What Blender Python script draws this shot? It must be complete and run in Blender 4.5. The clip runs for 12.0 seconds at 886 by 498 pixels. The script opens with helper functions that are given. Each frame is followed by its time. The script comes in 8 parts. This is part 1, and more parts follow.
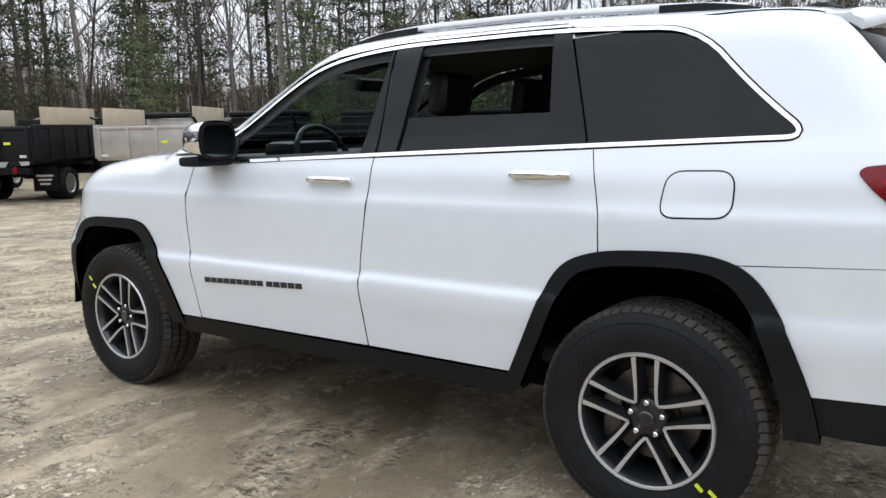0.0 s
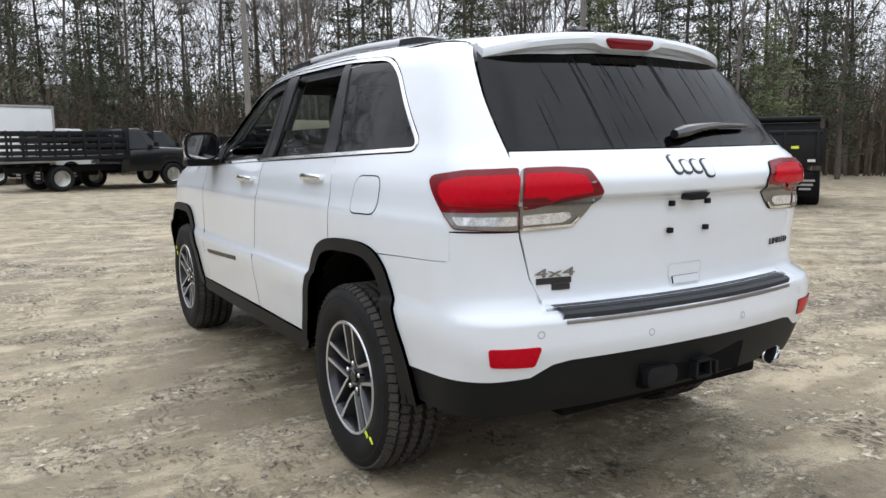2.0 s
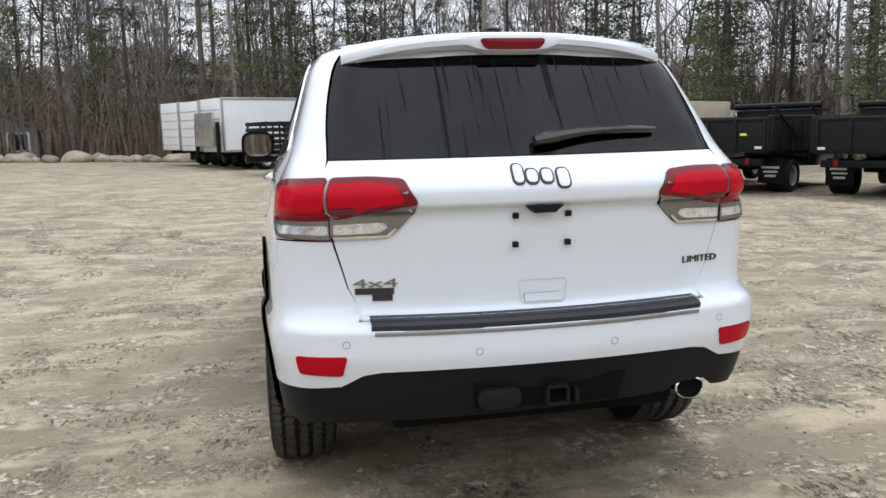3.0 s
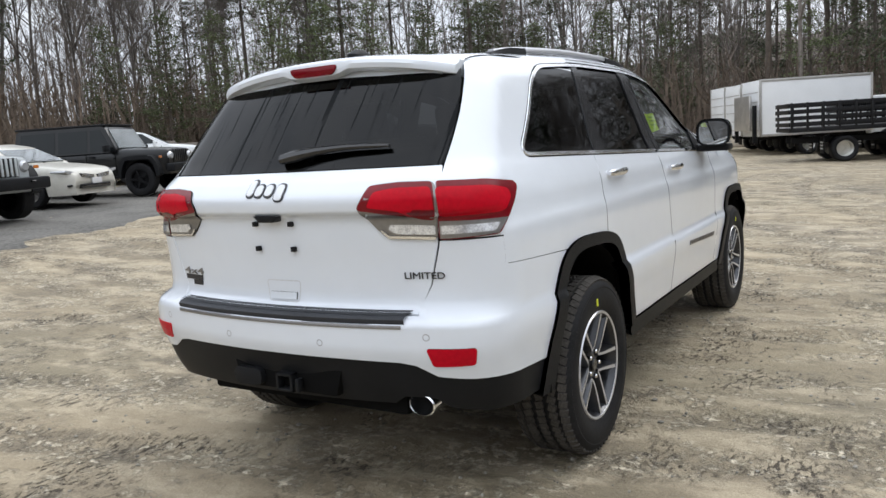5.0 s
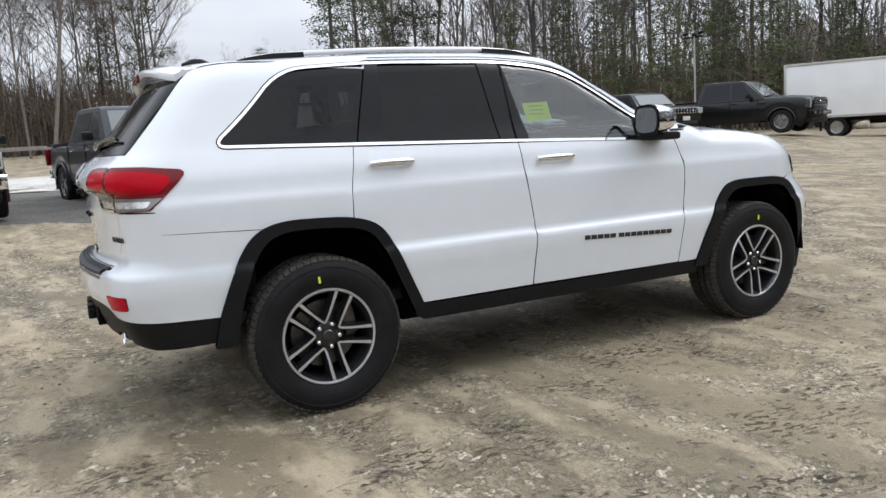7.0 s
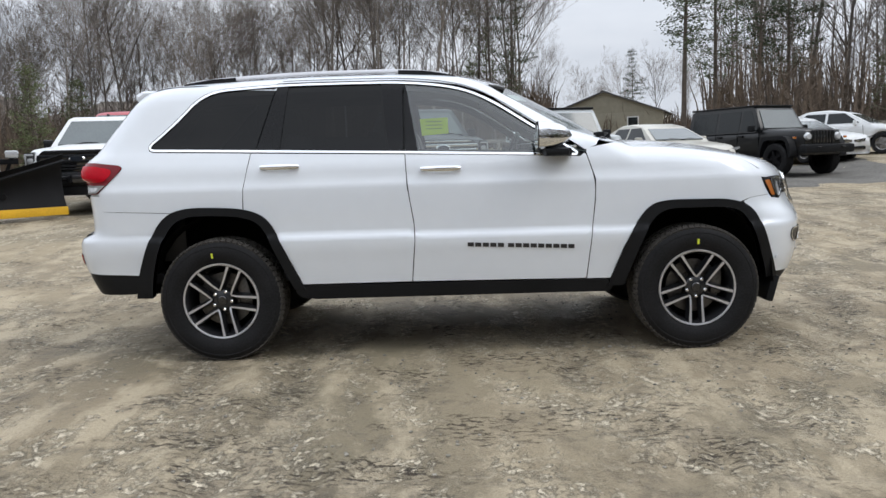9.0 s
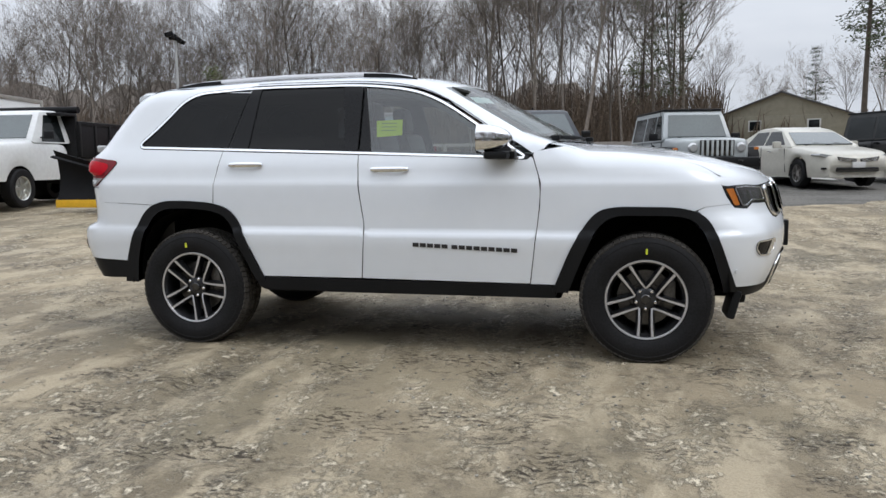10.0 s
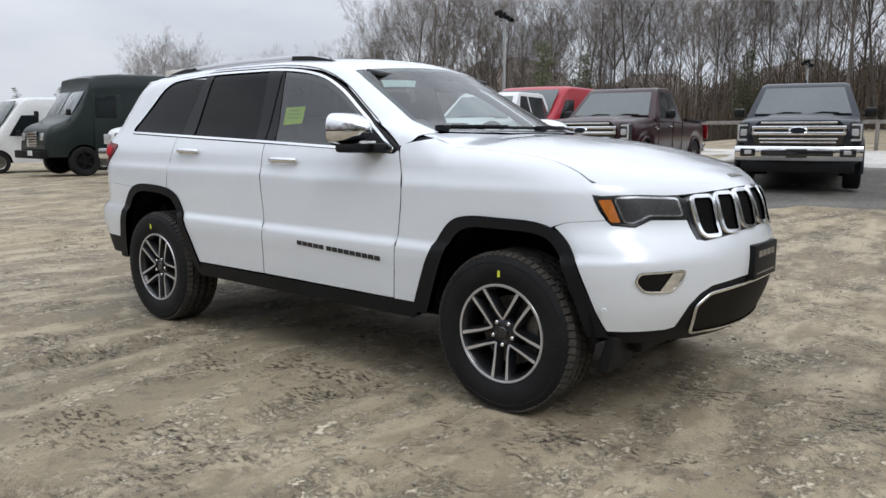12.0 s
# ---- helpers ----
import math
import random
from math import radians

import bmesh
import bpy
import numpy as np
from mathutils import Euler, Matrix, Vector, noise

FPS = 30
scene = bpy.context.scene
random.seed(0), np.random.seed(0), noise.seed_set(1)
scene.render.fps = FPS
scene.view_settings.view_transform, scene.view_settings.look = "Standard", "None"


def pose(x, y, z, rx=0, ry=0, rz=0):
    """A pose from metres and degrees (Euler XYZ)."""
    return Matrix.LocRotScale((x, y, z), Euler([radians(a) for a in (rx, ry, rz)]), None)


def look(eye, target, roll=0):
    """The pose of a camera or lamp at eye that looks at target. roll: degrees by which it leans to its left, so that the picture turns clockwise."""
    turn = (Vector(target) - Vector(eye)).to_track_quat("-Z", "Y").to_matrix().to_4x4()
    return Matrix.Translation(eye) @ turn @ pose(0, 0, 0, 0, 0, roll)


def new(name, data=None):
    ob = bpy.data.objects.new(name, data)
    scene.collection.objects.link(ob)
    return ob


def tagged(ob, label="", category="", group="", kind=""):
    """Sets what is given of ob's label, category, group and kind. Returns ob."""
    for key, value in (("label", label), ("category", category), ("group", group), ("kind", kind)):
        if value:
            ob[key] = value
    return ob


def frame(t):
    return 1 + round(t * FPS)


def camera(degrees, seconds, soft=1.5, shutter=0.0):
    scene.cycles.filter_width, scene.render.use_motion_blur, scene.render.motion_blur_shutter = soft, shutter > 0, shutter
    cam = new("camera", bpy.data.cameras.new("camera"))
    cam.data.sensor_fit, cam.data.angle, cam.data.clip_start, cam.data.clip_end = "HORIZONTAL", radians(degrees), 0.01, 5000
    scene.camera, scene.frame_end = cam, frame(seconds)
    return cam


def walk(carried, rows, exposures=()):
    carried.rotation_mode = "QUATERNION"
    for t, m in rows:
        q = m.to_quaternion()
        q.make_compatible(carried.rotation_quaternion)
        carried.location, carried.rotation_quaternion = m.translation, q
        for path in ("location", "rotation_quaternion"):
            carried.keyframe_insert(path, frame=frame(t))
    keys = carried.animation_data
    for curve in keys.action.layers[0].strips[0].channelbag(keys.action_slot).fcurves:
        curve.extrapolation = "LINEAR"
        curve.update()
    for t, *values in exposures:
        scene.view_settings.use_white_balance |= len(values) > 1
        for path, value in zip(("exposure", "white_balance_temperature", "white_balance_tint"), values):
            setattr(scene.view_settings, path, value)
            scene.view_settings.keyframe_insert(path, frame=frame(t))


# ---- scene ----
from mathutils import geometry

# ---- camera: carried round the parked car ----
cam = camera(59.5, 12.0)
PATH = [
    (0, (-2.302, 3.304, 1.362), (-1.186, 1.674, 1.048), -1.2),
    (0.5, (-2.859, 3.354, 1.358), (-1.657, 1.78, 1.08), -1.0),
    (1, (-3.373, 3.133, 1.32), (-2.027, 1.678, 1.054), -0.6),
    (1.5, (-3.861, 2.707, 1.337), (-2.333, 1.445, 1.067), -0.7),
    (2, (-4.315, 2.138, 1.339), (-2.608, 1.132, 1.06), -0.9),
    (2.5, (-4.572, 1.464, 1.37), (-2.723, 0.761, 1.075), -1.1),
    (3, (-4.806, 0.807, 1.389), (-2.868, 0.423, 1.085), -1.4),
    (5, (-4.554, -2.07, 1.383), (-2.868, -1.03, 1.104), -3.7),
    (5.5, (-4.16, -2.7, 1.344), (-2.639, -1.429, 1.075), -3.8),
    (6, (-3.74, -3.346, 1.344), (-2.412, -1.877, 1.067), -3.8),
    (6.5, (-3.176, -3.884, 1.313), (-2.06, -2.248, 1.032), -3.7),
    (7, (-2.6, -4.415, 1.289), (-1.703, -2.65, 1.006), -3.5),
    (7.5, (-1.975, -4.897, 1.246), (-1.316, -3.028, 0.972), -3.2),
    (9.5, (0.65, -5.627, 1.212), (0.409, -3.656, 0.978), -1.2),
    (10, (1.328, -5.504, 1.201), (0.874, -3.57, 0.973), -0.7),
    (10.5, (1.971, -5.217, 1.256), (1.301, -3.35, 0.999), -0.7),
    (11, (2.56, -4.83, 1.265), (1.69, -3.049, 0.999), -0.7),
    (11.5, (3.081, -4.319, 1.252), (2.001, -2.658, 0.98), -0.4),
    (12, (3.466, -3.803, 1.288), (2.217, -2.267, 0.999), 0.1),
]

walk(cam, [(t, look(e, g, r)) for t, e, g, r in PATH], [(0.0, .70), (3.0, .65), (5.0, .54), (7.5, .42), (9.5, .31), (12.0, .25)])

# ---- light: a bright overcast sky with a weak, wide sun behind the clouds ----
SUN_UP, SUN_AZ = radians(48), radians(-20)
world = bpy.data.worlds.new("overcast_sky")
scene.world = world
world.use_nodes = True
nt = world.node_tree
bg = nt.nodes["Background"]
sky = nt.nodes.new("ShaderNodeTexSky")
sky.sky_type, sky.sun_disc, sky.sun_elevation, sky.sun_rotation = "NISHITA", False, SUN_UP, radians(90) - SUN_AZ
sky.air_density, sky.dust_density, sky.ozone_density = 1.0, 4.0, 1.0
hsv = nt.nodes.new("ShaderNodeHueSaturation")
hsv.inputs["Saturation"].default_value = .12
nt.links.new(sky.outputs[0], hsv.inputs["Color"])
coord = nt.nodes.new("ShaderNodeTexCoord")
stretch = nt.nodes.new("ShaderNodeMapping")
stretch.inputs["Scale"].default_value = (1.6, 1.6, 5.0)
cloud = nt.nodes.new("ShaderNodeTexNoise")
cloud.inputs["Scale"].default_value, cloud.inputs["Detail"].default_value = 2.2, 6
ramp = nt.nodes.new("ShaderNodeValToRGB")
ramp.color_ramp.elements[0].position, ramp.color_ramp.elements[1].position = .3, .72
ramp.color_ramp.elements[0].color, ramp.color_ramp.elements[1].color = (6.2, 6.75, 7.7, 1), (8.3, 8.75, 9.5, 1)
mixer = nt.nodes.new("ShaderNodeMix")
mixer.data_type = "RGBA"
mixer.inputs["Factor"].default_value = .85
nt.links.new(coord.outputs["Generated"], stretch.inputs[0])
nt.links.new(stretch.outputs[0], cloud.inputs[0])
nt.links.new(cloud.outputs[0], ramp.inputs[0])
nt.links.new(hsv.outputs[0], mixer.inputs[6])
nt.links.new(ramp.outputs[0], mixer.inputs[7])
# an overcast sky is about three times as bright overhead as at the horizon
split, up, grade = nt.nodes.new("ShaderNodeSeparateXYZ"), nt.nodes.new("ShaderNodeMapRange"), nt.nodes.new("ShaderNodeMix")
up.inputs["From Min"].default_value, up.inputs["From Max"].default_value = .10, .80
up.inputs["To Min"].default_value, up.inputs["To Max"].default_value = .84, 1.82
grade.data_type, grade.blend_type = "RGBA", "MULTIPLY"
grade.inputs["Factor"].default_value = 1
nt.links.new(coord.outputs["Generated"], split.inputs[0])
nt.links.new(split.outputs["Z"], up.inputs[0])
nt.links.new(mixer.outputs[2], grade.inputs[6])
nt.links.new(up.outputs[0], grade.inputs[7])
nt.links.new(grade.outputs[2], bg.inputs[0])
bg.inputs[1].default_value = .097

sun_data = bpy.data.lights.new("sun", "SUN")
sun_data.energy, sun_data.angle, sun_data.color = .4, radians(25), (1, .97, .93)
sun = new("sun", sun_data)
sun.matrix_world = look((0, 0, 30), (-math.cos(SUN_UP) * math.cos(SUN_AZ), -math.cos(SUN_UP) * math.sin(SUN_AZ), 30 - math.sin(SUN_UP)))
scene.view_settings.exposure = 0.0


# ---- materials ----
def surface(name, color, rough=.5, metal=0., coat=0., vary=.12, scale=3., fine=60., bump=0., spec=.5, random_value=0., stretch=(1, 1, 1)):
    """A surface with stains and grain at two scales; bump in metres."""
    m = bpy.data.materials.new(name)
    m.use_nodes = True
    t = m.node_tree
    b = t.nodes["Principled BSDF"]
    b.inputs["Roughness"].default_value, b.inputs["Metallic"].default_value = rough, metal
    b.inputs["Coat Weight"].default_value, b.inputs["Specular IOR Level"].default_value = coat, spec
    b.inputs["Coat Roughness"].default_value = .04
    geo = t.nodes.new("ShaderNodeTexCoord")
    mp = t.nodes.new("ShaderNodeMapping")
    mp.inputs["Scale"].default_value = stretch
    t.links.new(geo.outputs["Object"], mp.inputs[0])
    big, small = t.nodes.new("ShaderNodeTexNoise"), t.nodes.new("ShaderNodeTexNoise")
    big.inputs["Scale"].default_value, small.inputs["Scale"].default_value = scale, fine
    big.inputs["Detail"].default_value, small.inputs["Detail"].default_value = 4, 2
    t.links.new(mp.outputs[0], big.inputs[0])
    t.links.new(mp.outputs[0], small.inputs[0])
    add = t.nodes.new("ShaderNodeMath")
    add.operation = "ADD"
    t.links.new(big.outputs[0], add.inputs[0])
    t.links.new(small.outputs[0], add.inputs[1])
    rng = t.nodes.new("ShaderNodeMapRange")
    rng.inputs["From Min"].default_value, rng.inputs["From Max"].default_value = .7, 1.3
    rng.inputs["To Min"].default_value, rng.inputs["To Max"].default_value = 1 - vary, 1 + vary
    t.links.new(add.outputs[0], rng.inputs[0])
    hs = t.nodes.new("ShaderNodeHueSaturation")
    hs.inputs["Color"].default_value = (*color, 1)
    t.links.new(rng.outputs[0], hs.inputs["Value"])
    if random_value:
        info, r2, mul = t.nodes.new("ShaderNodeObjectInfo"), t.nodes.new("ShaderNodeMapRange"), t.nodes.new("ShaderNodeMath")
        r2.inputs["To Min"].default_value, r2.inputs["To Max"].default_value = 1 - random_value, 1 + random_value
        mul.operation = "MULTIPLY"
        t.links.new(info.outputs["Random"], r2.inputs[0])
        t.links.new(r2.outputs[0], mul.inputs[0])
        t.links.new(rng.outputs[0], mul.inputs[1])
        t.links.new(mul.outputs[0], hs.inputs["Value"])
    t.links.new(hs.outputs[0], b.inputs["Base Color"])
    if bump:
        bp = t.nodes.new("ShaderNodeBump")
        bp.inputs["Distance"].default_value, bp.inputs["Strength"].default_value = bump, 1
        t.links.new(small.outputs[0], bp.inputs["Height"])
        t.links.new(bp.outputs[0], b.inputs["Normal"])
    return m


def glazing(name, tint, gloss=1.0, streak=0., base=.033):
    """A thin pane: tinted straight through, with its reflection."""
    m = bpy.data.materials.new(name)
    m.use_nodes = True
    t = m.node_tree
    t.nodes.remove(t.nodes["Principled BSDF"])
    out = t.nodes["Material Output"]
    clear, shine, mix, fr, pw, sc = (t.nodes.new("ShaderNode" + k) for k in ("BsdfTransparent", "BsdfGlossy", "MixShader", "LayerWeight", "Math", "MapRange"))
    clear.inputs[0].default_value = (*tint, 1)
    shine.inputs["Roughness"].default_value = .02
    shine.inputs[0].default_value = (gloss, gloss, gloss, 1)
    fr.inputs[0].default_value = .5
    pw.operation = "POWER"
    pw.inputs[1].default_value = 5
    sc.inputs["To Min"].default_value, sc.inputs["To Max"].default_value = base, .9
    t.links.new(fr.outputs["Facing"], pw.inputs[0])
    t.links.new(pw.outputs[0], sc.inputs[0])
    t.links.new(sc.outputs[0], mix.inputs[0])
    t.links.new(clear.outputs[0], mix.inputs[1])
    t.links.new(shine.outputs[0], mix.inputs[2])
    t.links.new(mix.outputs[0], out.inputs[0])
    if streak:
        # dried runs of rain: wavering lines down the pane that are a little rough
        geo, mp, wv, rp, df, m2 = (t.nodes.new("ShaderNode" + k) for k in ("TexCoord", "Mapping", "TexNoise", "MapRange", "BsdfDiffuse", "MixShader"))
        mp.inputs["Scale"].default_value = (1.5, 48, 1.5)
        wv.inputs["Scale"].default_value, wv.inputs["Detail"].default_value = 1.0, 3
        rp.inputs["From Min"].default_value, rp.inputs["From Max"].default_value, rp.inputs["To Max"].default_value = .60, .66, streak
        df.inputs[0].default_value = (.012, .013, .014, 1)
        t.links.new(geo.outputs["Object"], mp.inputs[0])
        t.links.new(mp.outputs[0], wv.inputs[0])
        t.links.new(wv.outputs[0], rp.inputs[0])
        t.links.new(rp.outputs[0], m2.inputs[0])
        t.links.new(mix.outputs[0], m2.inputs[1])
        t.links.new(df.outputs[0], m2.inputs[2])
        t.links.new(m2.outputs[0], out.inputs[0])
    return m


PAINT = surface("white_paint", (.76, .795, .84), .26, 0, 1, .015, 1.2, 9)
CHROME = surface("chrome", (.85, .86, .88), .07, 1, 0, .02)
PLASTIC = surface("black_plastic", (.0105, .011, .0122), .48, vary=.25, fine=300, bump=.0004, spec=.16)
PAD = surface("grey_step_rubber", (.040, .042, .047), .55, vary=.2, fine=200, bump=.0006, spec=.3)
PILLAR = surface("satin_black_film", (.006, .006, .007), .25, vary=.05, spec=.22)
GLOSS_BLACK = surface("gloss_black", (.012, .012, .013), .12, coat=.6, vary=.05)
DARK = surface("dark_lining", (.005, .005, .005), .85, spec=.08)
RUBBER = surface("tyre_rubber", (.0125, .0125, .0135), .62, vary=.4, scale=6, fine=90, bump=.0006, spec=.18)
TREAD = surface("dusty_tread_rubber", (.060, .055, .049), .9, vary=.4, scale=9, fine=120, bump=.001, spec=.2)
RIM_DARK = surface("dark_rim_paint", (.035, .036, .04), .3, .6, .4, .1)
RIM_BRIGHT = surface("machined_aluminium", (.60, .60, .62), .28, .65, .3, .08, fine=120)
STEEL = surface("brake_steel", (.13, .125, .12), .45, 1, vary=.3)
LEATHER = surface("black_leather", (.018, .018, .019), .45, vary=.2, bump=.0006, fine=150)
LINING = surface("grey_headlining", (.05, .05, .05), .9)
GLASS_TINT = glazing("privacy_glass", (.030, .032, .034), .7)
GLASS_REAR = glazing("rear_privacy_glass", (.030, .032, .034), .72, streak=.8)
GLASS_LIGHT = glazing("green_tinted_glass", (.50, .58, .55), base=.10)
GLASS_WIND = glazing("windscreen_glass", (.50, .60, .58), base=.10)
RED_LENS = surface("red_lens", (.50, .004, .016), .2, vary=.12, spec=.12)
RED_DARK = surface("dark_red_lens", (.17, .003, .008), .14, coat=.1, vary=.15, spec=.3)
CLEAR_LENS = surface("clear_lens", (.75, .76, .77), .12, .5, 1, .3, fine=160, scale=40)
LAMP_DARK = surface("lamp_housing", (.06, .06, .062), .15, .3, 1, .3)
SMOKE = surface("satin_silver", (.26, .25, .24), .35, .8, .5, .1)
AMBER = surface("amber_lens", (.5, .15, .02), .15, coat=1, vary=.15)
MIRROR = surface("mirror_glass", (.8, .82, .82), .02, 1, vary=0)
YELLOW = surface("yellow_paint", (.72, .78, .06), .6)
BADGE_DARK = surface("dark_badge", (.05, .05, .055), .3, .6)


# ---- mesh helpers ----
def part(name, bm, material, parent=None, label="", smooth=True):
    """Links a bmesh as one mesh object under a thing or under a part."""
    me = bpy.data.meshes.new(name)
    bmesh.ops.recalc_face_normals(bm, faces=bm.faces)
    bm.to_mesh(me)
    bm.free()
    if smooth:
        me.shade_smooth()
        me.set_sharp_from_angle(angle=radians(35))
    me.materials.append(material)
    ob = new(name, me)
    ob.parent = parent
    return tagged(ob, label)


def thing(name, label, category, m=None, group="", kind=""):
    ob = new(name)
    ob.empty_display_size = .2
    if m is not None:
        ob.matrix_basis = m
    return tagged(ob, label, category, group, kind)


def block(bm, size, at=(0, 0, 0), bevel=0., turn=(0, 0, 0), segments=2):
    """A box, its edges rounded, into bm."""
    tmp = bmesh.new()
    bmesh.ops.create_cube(tmp, size=1)
    for v in tmp.verts:
        v.co = Vector((v.co.x * size[0], v.co.y * size[1], v.co.z * size[2]))
    if bevel:
        bmesh.ops.bevel(tmp, geom=tmp.edges[:], offset=bevel, segments=segments, profile=.6, affect="EDGES")
    bmesh.ops.transform(tmp, matrix=pose(*at, *turn), verts=tmp.verts)
    me = bpy.data.meshes.new("tmp")
    tmp.to_mesh(me)
    tmp.free()
    bm.from_mesh(me)
    bpy.data.meshes.remove(me)
    return bm


def lathe(bm, profile, axis="y", seg=48, at=(0, 0, 0)):
    """Turns a profile of (radius, along) round an axis."""
    rings = []
    for r, h in profile:
        ring = []
        for i in range(seg):
            a = 2 * math.pi * i / seg
            u, v = r * math.cos(a), r * math.sin(a)
            co = {"y": (u, h, v), "z": (u, v, h), "x": (h, u, v)}[axis]
            ring.append(bm.verts.new(Vector(co) + Vector(at)))
        rings.append(ring)
    for a, b in zip(rings, rings[1:]):
        for i in range(seg):
            bm.faces.new((a[i], a[(i + 1) % seg], b[(i + 1) % seg], b[i]))
    return rings


def tube(bm, path, radius, seg=8, cap=True):
    """A round bar along a path; radius may be a list."""
    rings, n = [], len(path)
    for i, p in enumerate(path):
        p = Vector(p)
        d = (Vector(path[min(i + 1, n - 1)]) - Vector(path[max(i - 1, 0)])).normalized()
        u = d.cross(Vector((0, 0, 1)) if abs(d.z) < .9 else Vector((1, 0, 0))).normalized()
        w = d.cross(u)
        r = radius[i] if isinstance(radius, (list, tuple)) else radius
        rings.append([bm.verts.new(p + (u * math.cos(2 * math.pi * k / seg) + w * math.sin(2 * math.pi * k / seg)) * r) for k in range(seg)])
    for a, b in zip(rings, rings[1:]):
        for k in range(seg):
            bm.faces.new((a[k], a[(k + 1) % seg], b[(k + 1) % seg], b[k]))
    if cap:
        bm.faces.new(rings[0][::-1])
        bm.faces.new(rings[-1])
    return bm


def prism(bm, outline, lo, hi, axis="y", bevel=0.):
    """A flat outline of (a, b) given depth along an axis."""
    def at(p, h):
        return {"y": (p[0], h, p[1]), "x": (h, p[0], p[1]), "z": (p[0], p[1], h)}[axis]
    tmp = bmesh.new()
    a = [tmp.verts.new(at(p, lo)) for p in outline]
    b = [tmp.verts.new(at(p, hi)) for p in outline]
    n = len(outline)
    tmp.faces.new(a)
    tmp.faces.new(b[::-1])
    for i in range(n):
        tmp.faces.new((a[i], b[i], b[(i + 1) % n], a[(i + 1) % n]))
    if bevel:
        bmesh.ops.bevel(tmp, geom=tmp.edges[:], offset=bevel, segments=2, profile=.6, affect="EDGES")
    bmesh.ops.recalc_face_normals(tmp, faces=tmp.faces)
    me = bpy.data.meshes.new("tmp")
    tmp.to_mesh(me)
    tmp.free()
    bm.from_mesh(me)
    bpy.data.meshes.remove(me)
    return bm


def soften(pts, r=.03, n=5):
    """Rounds the corners of a closed outline; a point may carry its own radius."""
    out, m = [], len(pts)
    P = [np.array(p[:2], float) for p in pts]
    for i in range(m):
        ri = pts[i][2] if len(pts[i]) > 2 else r
        a, b, c = P[i - 1], P[i], P[(i + 1) % m]
        la, lc = np.linalg.norm(a - b), np.linalg.norm(c - b)
        if ri <= 0 or la < 1e-6 or lc < 1e-6:
            out.append(b)
            continue
        s, e = b + (a - b) * min(ri / la, .48), b + (c - b) * min(ri / lc, .48)
        for k in range(n + 1):
            t = k / n
            out.append((1 - t) ** 2 * s + 2 * t * (1 - t) * b + t * t * e)
    return np.array(out)


def spread(pts, step):
    """Closed outline with points at even steps."""
    out = []
    for a, b in zip(pts, np.roll(pts, -1, axis=0)):
        n = max(1, int(math.ceil(np.linalg.norm(b - a) / step)))
        out += [a + (b - a) * k / n for k in range(n)]
    return np.array(out)


def inset(pts, d):
    """The outline moved by d to its outside (its inside for d below zero)."""
    a, b = np.roll(pts, 1, axis=0), np.roll(pts, -1, axis=0)
    area = np.sum(pts[:, 0] * b[:, 1] - b[:, 0] * pts[:, 1])
    t = b - a
    t = t / np.maximum(np.linalg.norm(t, axis=1), 1e-9)[:, None]
    return pts + d * np.sign(area) * np.stack([t[:, 1], -t[:, 0]], 1)


def within(p, poly):
    x, y, ok = p[:, 0], p[:, 1], np.zeros(len(p), bool)
    for (x1, y1), (x2, y2) in zip(poly, np.roll(poly, -1, axis=0)):
        if y1 != y2:
            ok ^= ((y1 > y) != (y2 > y)) & (x < (x2 - x1) * (y - y1) / (y2 - y1) + x1)
    return ok


def fill(loops, step):
    """Triangles that fill an outline (the first loop) less its holes. Returns points, triangles and the loops' indices."""
    pts, ids, edges = [], [], []
    for lp in loops:
        lp = spread(np.asarray(lp), step)
        k = len(pts)
        pts += list(lp)
        ids.append(list(range(k, k + len(lp))))
        edges += [(k + i, k + (i + 1) % len(lp)) for i in range(len(lp))]
    rim = np.array(pts)
    lo, hi = rim.min(0), rim.max(0)
    gx, gy = np.meshgrid(np.arange(lo[0] + step / 2, hi[0], step), np.arange(lo[1] + step / 2, hi[1], step))
    g = np.stack([gx.ravel(), gy.ravel()], 1)
    if len(g):
        keep = np.zeros(len(g), bool)
        for lp in ids:
            keep ^= within(g, rim[lp])
        g = g[keep]
        if len(g):
            near = np.min(np.sum((g[:, None, :] - rim[None, :, :]) ** 2, axis=2), axis=1)
            g = g[near > (.45 * step) ** 2]
    allp = [Vector(p) for p in rim] + [Vector(p) for p in g]
    v, _, f, ov, _, _ = geometry.delaunay_2d_cdt(allp, edges, [], 0, 1e-6)
    back = {}
    for i, src in enumerate(ov):
        for s in src:
            back[s] = i
    v = np.array([(p.x, p.y) for p in v])
    f = np.array(f)
    c = v[f].mean(1)
    keep = np.zeros(len(c), bool)
    for lp in ids:
        keep ^= within(c, rim[lp])
    return v, f[keep], [[back[i] for i in lp] for lp in ids]


